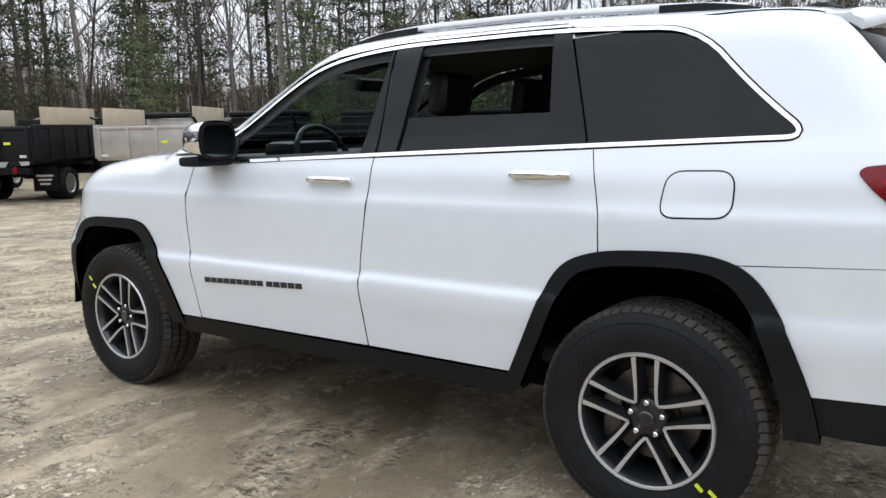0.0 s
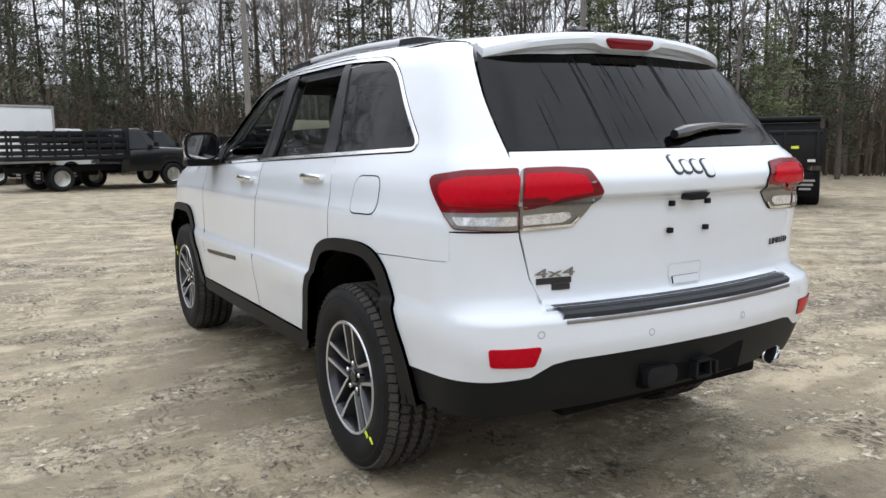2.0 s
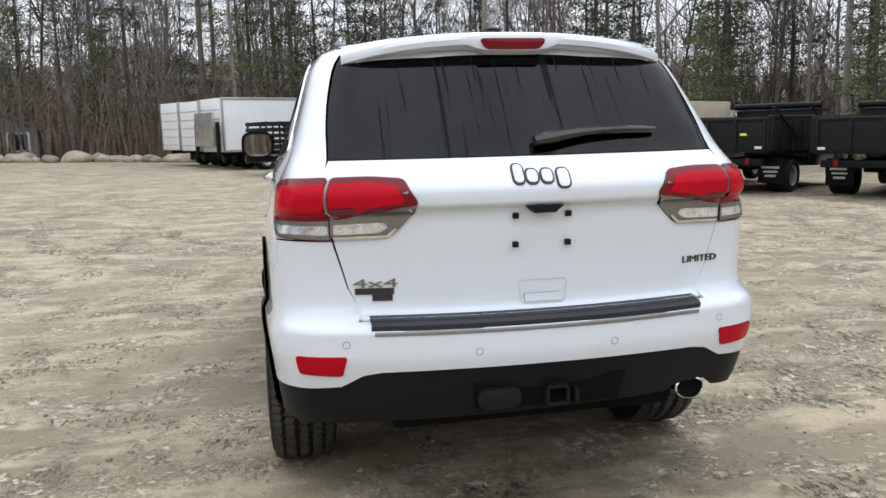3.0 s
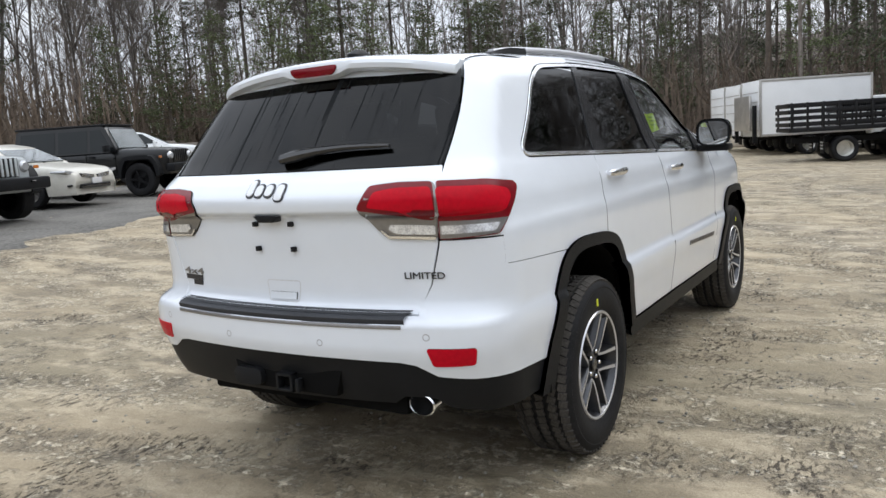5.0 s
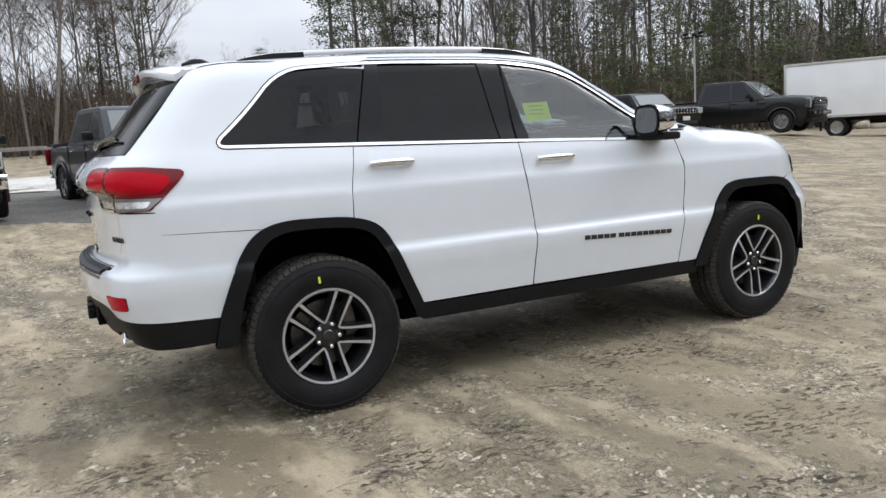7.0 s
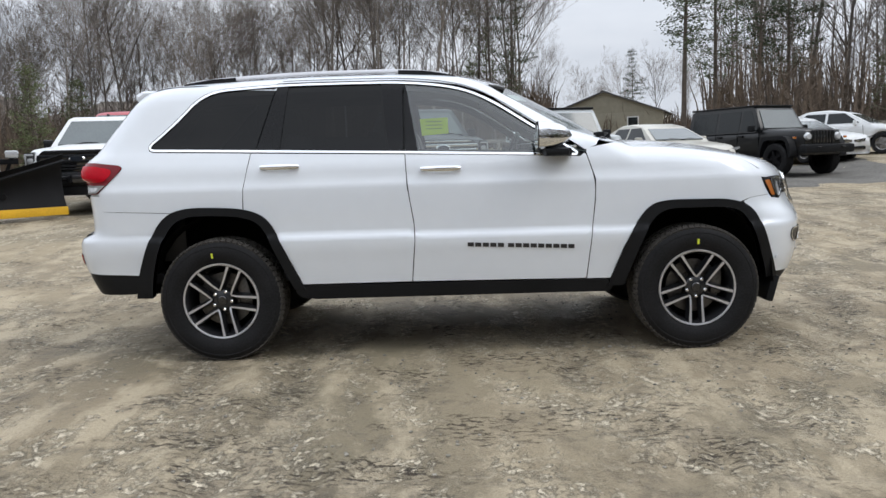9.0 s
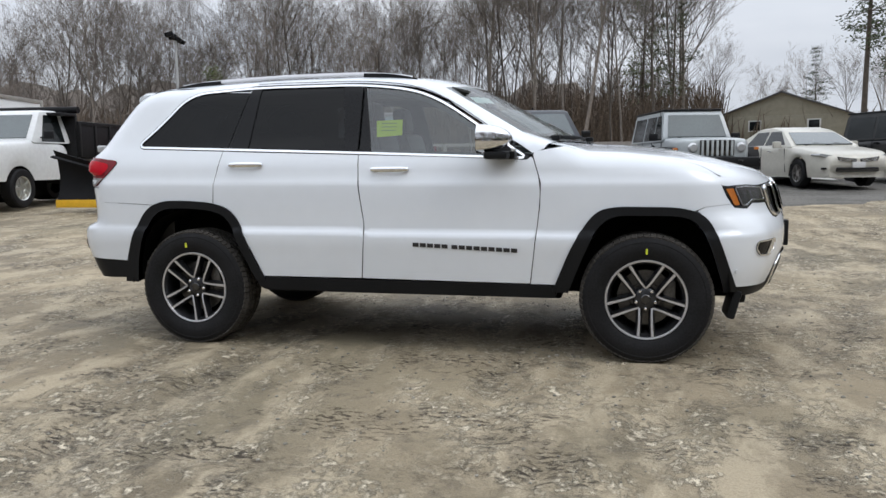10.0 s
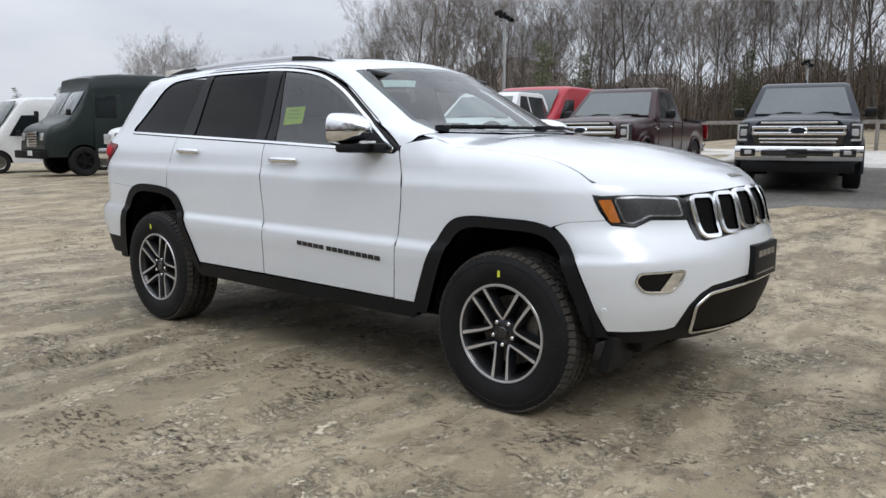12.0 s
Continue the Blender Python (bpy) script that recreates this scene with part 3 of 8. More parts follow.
def side_panels(mirror):
    s = -1 if mirror else 1
    # doors, below the window line
    door_f = soften([(.790, 1.222, .03), (.842, 1.06, .12), (.839, .93, .12), (.783, .458, .01), (-.274, .468, .01), (-.250, .72, .04), (-.252, .82, .04), (-.288, 1.05, .1), (-.297, 1.239, 0), (.20, 1.222, 0), (.76, 1.196, .01)], .03)
    fd = panel("front_door", [side(*door_f)], PAINT, car, mirror=mirror)
    arch = [p for p in arch_line(ARCH_R) if p[0] > -1.289]
    rear_d = [(-.302, 1.239), (-.293, 1.05), (-.258, .82), (-.256, .72), (-.280, .468), (-.955, .468)] + [(x, z) for x, z in arch[::-1] if z > .47] + [(-1.2865, .925), (-1.286, .96), (-1.283, 1.06), (-1.238, 1.272)]
    rd = panel("rear_door", [side(*rear_d)], PAINT, car, mirror=mirror)
    handle_bar("door_handle", -.207, .035, 1.148, .884, fd, mirror)
    handle_bar("door_handle", -1.178, -.942, 1.186, .872, rd, mirror)
    # front wing
    arch = arch_line(ARCH_F)
    top = [(x, float(on_top([x], [.805])[0, 2])) for x in np.linspace(1.855, .98, 14)]
    wing = [(.95, .455), (.788, .455), (.844, .93), (.847, 1.06), (.797, 1.222), (.80, 1.245), (.90, 1.262)] + top[::-1] + [(1.863, 1.047), (1.895, .975), (1.925, .931), (1.86, .927), (1.775, .918), (1.725, .900)] + [(x, z) for x, z in arch[::-1] if x < 1.70 and z > .45]
    panel("fender", [side(*wing)], PAINT, car, mirror=mirror)
    # rear quarter, round its window and back to the tailgate
    arch = arch_line(ARCH_R)
    low = [(-1.242, 1.272), (-1.287, 1.06), (-1.291, .955), (-1.2915, .925)] + [(x, z) for x, z in arch[::-1] if x < -1.30 and x > -1.70] + [(-1.715, .926), (-1.80, .930), (-2.177, .9455), (-2.18, 1.045)]
    back = [(.680, 1.05), (.680, 1.18), (.680, 1.30), (.664, 1.48), (.603, 1.66)]
    roofline = [(-1.94, 1.672), (-1.5, 1.704), (-1.072, 1.708)]
    win = leaning(-9, 0, -1.222, .31, .018)
    win = sorted([tuple(p) for p in win], key=lambda p: math.atan2(p[1] - 1.46, p[0] + 1.3))
    loop = np.concatenate([side(*low), rear(*back), side(*roofline), side((-1.10, 1.70)), side(*[p for p in win_order()])])
    panel("quarter_panel", [loop], PAINT, car, mirror=mirror)
    # bright surround of the windows
    panel("window_trim", [side(*OUTER), side(*inset(OPEN2, -.001))], CHROME, car, "bright chrome window surround", lift=.004, lip=.01, mirror=mirror, step=.02)
    # black pillar covers between the panes
    for x0, s0, x1, s1 in ((-.405, -.10, -.307, .0), (-.300, -.0, -.222, -.17), (-1.213, .31, -1.062, .12)):
        panel("pillar_trim", [side(*inset(leaning(x0, s0, x1, s1), -.004))], PILLAR, car, lift=.001, lip=.012, mirror=mirror)
    # panes: on the left side the front one is wound down, the rear one two thirds
    if mirror:
        panel("window_pane", [side(*leaning(-.228, -.17, 9, 0))], GLASS_LIGHT, fd, "clear green-tinted pane", lift=-.006, lip=0, mirror=True)
        panel("window_pane", [side(*leaning(-1.066, .12, -.401, -.10))], GLASS_TINT, rd, "dark tinted pane", lift=-.006, lip=0, mirror=True)
        note = soften([(-.205, 1.455), (-.035, 1.46), (-.03, 1.362), (-.195, 1.352)], .004)
        panel("sticker", [side(*note)], surface("yellow_green_paper", (.66, .78, .05), .7, vary=.06), fd, "yellow-green paper note stuck inside the pane", lift=-.010, lip=0, mirror=True)
        for k in range(3):
            z = 1.44 - .022 * k
            panel("note_line", [side((-.17, z), (-.07, z), (-.07, z - .006), (-.17, z - .006))], surface("faded_ink", (.35, .42, .08), .8), fd, lift=-.0085, lip=0, mirror=True)
    else:
        full = leaning(-1.066, .12, -.401, -.10)
        low_pane = np.array([p for p in full if p[1] < 1.40] + [(-.42, 1.40), (-1.05, 1.405)])
        low_pane = np.array(sorted(low_pane.tolist(), key=lambda p: math.atan2(p[1] - 1.345, p[0] + .73)))
        panel("window_pane", [side(*low_pane)], GLASS_TINT, rd, "dark pane wound two thirds down", lift=-.012, lip=0)
    panel("window_pane", [side(*leaning(-9, 0, -1.217, .31))], GLASS_TINT, car, "dark tinted quarter pane", lift=-.004, lip=0, mirror=mirror)
    # seam above the doors
    seam = inset(OPEN2, .034)
    seam = cut(seam, -1.06, .70)
    top_line = np.array([p for p in seam if p[1] > 1.30 or p[0] > .6])
    top_line = top_line[np.argsort(top_line[:, 0])]
    strip = np.concatenate([top_line, (top_line + (.0025, .0035))[::-1]])
    panel("door_seam", [side(*strip)], DARK, car, lift=.0012, lip=0, mirror=mirror, step=.02)
    # arch trim, sill
    for a, inner in ((ARCH_R, ARCH_R_IN), (ARCH_F, ARCH_F_IN)):
        outer = soften(a, .1)
        inner = soften(inner, .1)
        ring = np.concatenate([outer, inner[::-1]])
        panel("wheel_arch_trim", [side(*ring)], PLASTIC, car, "black textured plastic arch trim", lift=.013, lip=.05, mirror=mirror, step=.025)
    sill = soften([(-.975, .462), (.915, .452), (.945, .40), (.93, .372), (-.95, .378), (-1.0, .42)], .02)
    panel("sill", [side(*sill)], PLASTIC, car, "black plastic sill", lift=.006, lip=.06, mirror=mirror)
    # lamps at the tail: outer half on the quarter, inner half on the tailgate
    out_q = np.concatenate([rear((.680, 1.245)), side((-2.20, 1.240), (-2.05, 1.222), (-2.035, 1.205), (-2.07, 1.165), (-2.135, 1.105)), side((-2.195, 1.052)), rear((.680, 1.045))])
    tl = panel("tail_lamp", [soften([tuple(p) for p in out_q], .012)], RED_DARK, car, "red wrap-round tail lamp with a clear strip below", lift=.006, lip=.02, mirror=mirror, step=.02)
    glow = np.concatenate([rear((.684, 1.225)), side((-2.20, 1.218), (-2.105, 1.20), (-2.10, 1.17), (-2.155, 1.125)), rear((.684, 1.125))])
    panel("lamp_lens", [soften([tuple(p) for p in glow], .02)], RED_LENS, tl, lift=.008, lip=0, mirror=mirror, step=.02)
    strip = np.concatenate([rear((.684, 1.110)), side((-2.14, 1.103), (-2.20, 1.055)), rear((.684, 1.048))])
    panel("lamp_surround", [strip], SMOKE, tl, lift=.0075, lip=0, mirror=mirror, step=.02)
    strip = np.concatenate([rear((.688, 1.094)), side((-2.185, 1.09), (-2.208, 1.064)), rear((.688, 1.064))])
    panel("reversing_lens", [soften([tuple(p) for p in strip], .006)], CLEAR_LENS, tl, lift=.009, lip=0, mirror=mirror, step=.02)
    in_q = rear((.6765, 1.245), (.6765, 1.045), (.495, 1.052), (.452, 1.09), (.402, 1.163), (.445, 1.238), (.55, 1.247))
    tl2 = panel("tail_lamp", [soften([tuple(p) for p in in_q], .02)], SMOKE, car, "inner half of the red tail lamp", lift=.006, lip=.02, mirror=mirror, step=.02)
    red = rear((.670, 1.243), (.670, 1.112), (.62, 1.118), (.56, 1.140), (.415, 1.156), (.406, 1.165), (.447, 1.236), (.55, 1.244))
    panel("lamp_rim", [soften([tuple(p) for p in red], .012)], RED_DARK, tl2, lift=.0075, lip=0, mirror=mirror, step=.02)
    red = rear((.670, 1.226), (.670, 1.128), (.61, 1.132), (.56, 1.152), (.445, 1.167), (.47, 1.215), (.55, 1.226))
    panel("lamp_lens", [soften([tuple(p) for p in red], .012)], RED_LENS, tl2, lift=.009, lip=0, mirror=mirror, step=.02)
    clear = rear((.670, 1.096), (.670, 1.064), (.53, 1.068), (.50, 1.085), (.51, 1.102), (.60, 1.1))
    panel("reversing_lens", [soften([tuple(p) for p in clear], .006)], CLEAR_LENS, tl2, lift=.009, lip=0, mirror=mirror, step=.02)
    line = rear((.670, 1.058), (.670, 1.047), (.497, 1.054), (.47, 1.08), (.476, 1.084), (.503, 1.062))
    panel("lamp_bezel", [line], CHROME, tl2, lift=.010, lip=.004, mirror=mirror, step=.02)
    # headlamp
    hl = np.concatenate([side((1.868, 1.030)), front((.76, 1.036), (.68, 1.037), (.51, 1.027), (.495, 1.014), (.487, .927), (.65, .932), (.72, .902)), side((1.942, .912))])
    h = panel("headlamp", [soften([tuple(p) for p in hl], .015)], GLOSS_BLACK, car, "dark headlamp with a bright bezel and amber corner", lift=.004, lip=.02, mirror=mirror, step=.02)
    am = np.concatenate([side((1.888, 1.016), (1.932, 1.018)), side((1.972, .921)), side((1.940, .922))])
    panel("indicator", [soften([tuple(p) for p in am], .008)], AMBER, h, lift=.007, lip=0, mirror=mirror, step=.02)
    lens = np.concatenate([side((1.945, 1.020)), front((.70, 1.022), (.525, 1.012), (.515, .946), (.655, .952), (.722, .922)), side((1.985, .925))])
    panel("lens", [soften([tuple(p) for p in lens], .012)], LAMP_DARK, h, lift=.007, lip=0, mirror=mirror, step=.02)
    L = soften([tuple(p) for p in lens], .012)
    panel("bezel", [inset(L, .008), L], CHROME, h, lift=.009, lip=.004, mirror=mirror, step=.02)
    # fog lamp
    fg = soften([tuple(p) for p in np.concatenate([side((2.078, .713)), front((.594, .717), (.612, .662), (.657, .629), (.762, .634), (.795, .675))])], .02)
    f = panel("fog_lamp", [fg], PILLAR, car, "recessed fog lamp in a chrome ring", lift=.002, lip=.02, mirror=mirror, step=.02)
    panel("chrome_ring", [inset(fg, .004), inset(fg, -.003)], CHROME, f, lift=.007, lip=.006, mirror=mirror, step=.02)
    blade = front((.603, .711), (.625, .660), (.658, .635), (.705, .636), (.655, .711))
    panel("chrome_blade", [blade], CHROME, f, lift=.006, lip=.005, mirror=mirror, step=.02)


def win_order():
    """The outer line round the quarter window, from its upper front corner back, down and forward."""
    o = inset(OPEN2, .018)
    top = [tuple(p) for p in o if p[0] < -1.09 and p[0] > -1.9]
    start = max(range(len(top)), key=lambda i: top[i][0] if top[i][1] > 1.5 else -9)
    top = top[start:] + top[:start]
    return top


both(side_panels)
# filler flap, on the left side alone
flap = soften([(-1.507, 1.203), (-1.708, 1.206), (-1.706, 1.068), (-1.486, 1.062)], .05)
panel("filler_flap", [side(*flap)], PAINT, car, lift=.002, lip=.01, step=.02)
panel("flap_gap", [inset(side(*flap), .005), side(*flap)], DARK, car, lift=.0008, lip=0, step=.02)

# roof with the front pillars, one sheet with the windscreen's opening
edge = [(.86, 1.262), (.79, 1.237), (.505, 1.404), (.25, 1.574), (.05, 1.656), (-.30, 1.699), (-1.07, 1.704), (-1.5, 1.702), (-1.94, 1.672)]
e3 = project(np.array([(x, 0, z) for x, z in edge]), np.array([[0, 1., 0]]))
left_edge = [(p[0], p[1]) for p in e3]
outline = [(.93, .74)] + left_edge + [(-2.02, .55), (-2.05, .3), (-2.06, 0)]
outline += [(x, -y) for x, y in outline[:-1]][::-1]
for sy in (1, -1):
    gut = [(p[0], sy * (p[1] + .035)) for p in e3[6:]] + [(-1.97, sy * .50), (-1.00, sy * .50)]
    panel("roof_gutter", [np.array(gut)], PAINT, car, lift=-.004, lip=0, chart=on_top, step=.035)
WS = [(1.085 - .19 * (y / .7) ** 2, y) for y in np.linspace(-.70, .70, 15)]
WS += [(.345 - .19 * (y / .7) ** 2, y) for y in np.linspace(.600, -.600, 13)]
outline = [(1.10, .0)] + [(1.10 - .19 * (y / .7) ** 2, y) for y in (.25, .5, .70)] + outline + [(1.10 - .19 * (y / .7) ** 2, y) for y in (-.70, -.5, -.25)]
panel("roof", [np.array(outline), np.array(WS)], PAINT, car, "white roof and windscreen pillars", chart=on_top, step=.04)
ws = panel("windscreen", [inset(np.array(WS), -.001)], GLASS_WIND, car, lift=-.004, lip=0, chart=on_top, step=.04)
frit = np.array(WS)
panel("black_border", [frit, inset(frit, -.035)], GLOSS_BLACK, ws, lift=-.006, lip=0, chart=on_top, step=.03)
panel("paper_sheet", [np.array([(.353, -.533), (.444, -.334), (.494, -.402), (.41, -.57)])], surface("white_paper", (.75, .78, .76), .8), ws, "white paper sheet inside the windscreen", lift=-.010, lip=0, chart=on_top)

# painted corners between the pillar feet and the bonnet
for sy in (1, -1):
    foot = [(.90, .72), (.86, .80), (1.06, .80), (1.06, .72), (.98, .71)]
    panel("cowl_corner", [np.array([(x, sy * y) for x, y in foot])], PAINT, car, lift=-.003, lip=0, chart=on_top, step=.03)

# bonnet and its front edge over the grille
cowl = [(1.125 - .19 * (y / .7) ** 2, y) for y in np.linspace(-.76, .76, 17)]
nose = [(2.246 - .36 * (abs(y) / .8) ** 1.65, y) for y in np.linspace(.70, -.70, 15)]
hood = [(.93, .785), (1.00, .80)] + [(x, .801) for x in np.linspace(1.05, 1.84, 9)] + [(1.868, .791), (1.908, .771)] + nose + [(1.908, -.771), (1.868, -.791)] + [(x, -.801) for x in np.linspace(1.84, 1.05, 9)] + [(1.00, -.80), (.93, -.785)] + cowl[1:-1]
panel("bonnet", [np.array(hood)], PAINT, car, chart=on_top, step=.04)
lip_y = np.linspace(.70, -.70, 25)
lip_x = [1.852, 1.870, 1.908] + [2.241 - .36 * (abs(y) / .8) ** 1.65 for y in lip_y] + [1.908, 1.870, 1.852]
lip_top = on_top(lip_x, [.806, .790, .770, *lip_y, -.770, -.790, -.806])
half_low = [tuple(p) for p in side((1.860, 1.048), (1.872, 1.038))]
lip_low = [(y, 1.060 - .028 * min(1, abs(y) / .5) ** 1.2) for y in np.linspace(-.79, .79, 29)]
lip_q = 2 * (FRONT + RF * math.pi / 2)
lip = np.concatenate([np.stack([to_q(lip_top), lip_top[:, 2] - .0005], 1), [(lip_q - q, z) for q, z in half_low], front(*lip_low), half_low[::-1]])
panel("bonnet_lip", [lip], PAINT, car, "white front edge of the bonnet", lip=0, step=.03)
scuttle = [(1.122 - .19 * (y / .7) ** 2, y) for y in np.linspace(-.68, .68, 15)] + [(1.075 - .19 * (y / .7) ** 2, y) for y in np.linspace(.66, -.66, 13)]
panel("scuttle", [np.array(scuttle)], PLASTIC, car, lift=-.012, lip=.03, chart=on_top, step=.04)
for ya, yb in ((-.67, .02), (.0, .66)):
    ys = np.linspace(ya, yb, 13)
    line = on_top(1.058 - .19 * (ys / .7) ** 2, ys) + (0, 0, .012)
    bm = bmesh.new()
    tube(bm, line, .009, 6)
    block(bm, (.05, .07, .03), tuple(line[0] + (.03, 0, -.004)), .008)
    tube(bm, line[1:8] + (.014, 0, .008), .007, 6)
    part("wiper", bm, PLASTIC, car, "black windscreen wiper")

# tailgate: white lower half, glass upper half
gate = [(.602, .790), (.630, .885), (.669, 1.03), (.674, 1.13), (.674, 1.297)]
gate = gate + [(y, 1.297) for y in np.linspace(.6, -.6, 13)] + [(-y, z) for y, z in gate[::-1]] + [(y, .790) for y in np.linspace(-.5, .5, 11)]
tg = panel("tailgate", [rear(*gate)], PAINT, car, "white tailgate with a dark rear window", step=.018)
pane = [(.674, 1.303), (.658, 1.48), (.598, 1.655)]
pane = pane + [(y, 1.675) for y in np.linspace(.5, -.5, 11)] + [(-y, z) for y, z in pane[::-1]] + [(y, 1.303) for y in np.linspace(-.6, .6, 13)]
panel("rear_window", [rear(*pane)], GLASS_REAR, tg, "dark tinted rear window with dried rain streaks", lift=-.002, lip=.012, step=.035)
# latch recess, camera nose, plate studs
grip = soften([(.075, .888), (.065, .812), (-.08, .812), (-.09, .888)], .012)
panel("latch_recess", [rear(*inset(grip, .004)), rear(*grip)], surface("shaded_paint_gap", (.55, .56, .57), .4), tg, lift=.0006, lip=0, step=.02)
panel("latch_grip", [rear((.058, .846), (.056, .818), (-.072, .818), (-.074, .846))], PAINT, tg, lift=.006, lip=.012, step=.02)
bm = prism(bmesh.new(), [(-.065, 1.142), (.065, 1.142), (.035, 1.118), (-.035, 1.118)], -2.445, -2.40, "x", .004)
part("camera_housing", bm, PLASTIC, tg, "black reversing camera housing")
for y in (-.0895, .0895):
    for z in (1.014, 1.109):
        x = float(rear_x(z)) + .0015
        bm = block(bmesh.new(), (.02, .019, .019), (x - .006, y, z), .003)
        part("plate_stud", bm, PLASTIC, tg, "black square plate stud")


def word(text, at, turn, height, material, parent, name, depth=.003):
    cu = bpy.data.curves.new(name, "FONT")
    cu.body, cu.size, cu.extrude, cu.align_x = text, height * 1.4, depth, "LEFT"
    tmp = new("tmp_text", cu)
    me = bpy.data.meshes.new_from_object(tmp.evaluated_get(bpy.context.evaluated_depsgraph_get()))
    bpy.data.objects.remove(tmp)
    me.materials.clear()
    me.materials.append(material)
    ob = new(name, me)
    ob.parent = parent
    ob.matrix_local = pose(*at, *turn)
    return ob


def rear_word(text, y0, y1, z0, z1, material, name, label=""):
    """Raised letters laid on the tailgate between two y and two z."""
    ob = word(text, (0, 0, 0), (0, 0, 0), .03, material, tg, name, .0012)
    me = ob.data
    co = np.empty(len(me.vertices) * 3)
    me.vertices.foreach_get("co", co)
    co = co.reshape(-1, 3)
    lo, hi = co.min(0), co.max(0)
    u = (co - lo) / np.maximum(hi - lo, 1e-9)
    yy, zz = y0 + (y1 - y0) * u[:, 0], z0 + (z1 - z0) * u[:, 1]
    q = rear(*zip(yy, zz))
    p = on_band(q[:, 0], q[:, 1])
    p = p + normals(p) * (.001 + .004 * u[:, 2:3])
    me.vertices.foreach_set("co", p.ravel())
    me.update()
    return tagged(ob, label)


rear_word("4x4", .617, .473, .888, .916, SMOKE, "badge_lettering", "silver four-wheel-drive lettering")
rear_word("LIMITED", -.538, -.684, .907, .930, BADGE_DARK, "badge_lettering", "dark chrome trim lettering")
for k, (w, z) in enumerate(((.125, .872), (.065, .850))):
    panel("dealer_plate", [rear((.61 - .055 * k, z + .012), (.61 - .055 * k, z - .008), (.61 - .055 * k - w, z - .008), (.61 - .055 * k - w, z + .012))], BADGE_DARK, tg, "dark chrome dealer plate", lift=.004, lip=.004, step=.02)
# maker's mark: four plain bright shapes in a row
M_MARK = surface("bright_mark", (.70, .71, .73), .3, .2, .5, .04)
for y, z0, z1, w in ((.082, 1.215, 1.268, .030), (.038, 1.215, 1.252, .034), (-.012, 1.215, 1.252, .034), (-.066, 1.200, 1.252, .036)):
    mark = soften([(y + w / 2, z0), (y + w / 2, z1), (y - w / 2, z1), (y - w / 2, z0)], .014)
    mk = panel("maker_mark", [rear(*inset(mark, .007))], BADGE_DARK, tg, "dark-edged chrome maker's mark", lift=.003, lip=.004, step=.01)
    panel("bright_face", [rear(*mark)], M_MARK, mk, lift=.007, lip=.004, step=.01)

# rear wiper
bm = bmesh.new()
ys = np.linspace(.0, -.46, 9)
pp = on_band(rear(*[(y, 1.335 + .03 * (-y / .44) + .012 * math.sin(math.pi * -y / .44)) for y in ys])[:, 0], [1.335 + .03 * (-y / .44) + .012 * math.sin(math.pi * -y / .44) for y in ys])
nn = normals(pp)
tube(bm, [p + n * (.018 + .004 * math.sin(math.pi * i / 8)) for i, (p, n) in enumerate(zip(pp, nn))], [.018, .023, .019, .015, .013, .011, .010, .009, .006], 8)
tube(bm, [p + n * .012 for p, n in zip(pp, nn)], .008, 6)
part("rear_wiper", bm, GLOSS_BLACK, tg, "black rear wiper arm")

# rear bumper: white upper shell, black lower shell, step pad, reflectors
half = [tuple(p) for p in side((-1.945, .548), (-1.86, .75), (-1.785, .875), (-1.735, .912), (-1.715, .922), (-1.80, .926))] + [tuple(p) for p in side((-2.165, .9425), (-2.172, 1.04))] + [tuple(p) for p in rear((.679, 1.04), (.675, 1.02), (.636, .885), (.607, .784))]
low = [tuple(p) for p in rear((.786, .562), (.67, .572), (.60, .612), (.54, .622), (.3, .626), (.0, .628))]
mid_q = REAR - RR * math.pi / 2


def flip(pts):
    return [(2 * mid_q - q, z) for q, z in pts[::-1]]


upper = half + [tuple(p) for p in rear(*[(y, .784) for y in np.linspace(.5, -.5, 11)])] + flip(half) + flip(low)[1:] + low[::-1][:0]
upper = half + [tuple(p) for p in rear(*[(y, .784) for y in np.linspace(.5, -.5, 11)])] + flip(half) + [(2 * mid_q - q, z) for q, z in low] + low[::-1][1:]
rb = panel("rear_bumper", [np.array(upper)], PAINT, car, "white rear bumper over a black lower shell", step=.03)
lowq = [tuple(p) for p in side((-1.925, .56), (-1.93, .43))] + [tuple(p) for p in rear((.78, .42), (.5, .43), (.0, .44))]
lower = [(q, z) for q, z in low]
black = [tuple(side((-1.925, .56))[0])] + [tuple(p) for p in rear((.786, .578), (.67, .588), (.60, .628), (.54, .638), (.3, .642), (-.3, .642), (-.54, .638), (-.60, .628), (-.67, .588), (-.786, .578))]
black = black + [(2 * mid_q - q, z) for q, z in lowq[:2]] + [tuple(p) for p in rear((-.80, .42), (-.68, .44), (-.63, .478), (-.52, .478), (-.47, .445), (0, .44), (.5, .425), (.80, .415))] + [lowq[1]]
panel("lower_bumper", [np.array(black)], PLASTIC, car, "black plastic lower bumper", lift=-.006, lip=.10, step=.03)
pad = [(y, .008) for y in (0,)]
bm = bmesh.new()
ys = np.linspace(-.57, .57, 25)
rows_ = []
for y in ys:
    bow = .115 * (y / .8) ** 2
    rows_.append([bm.verts.new((-2.385 + bow, y, .792)), bm.verts.new((-2.460 + bow, y, .786)), bm.verts.new((-2.473 + bow, y, .777)), bm.verts.new((-2.468 + bow, y, .760))])
for a, b in zip(rows_, rows_[1:]):
    for i in range(3):
        bm.faces.new((a[i], a[i + 1], b[i + 1], b[i]))
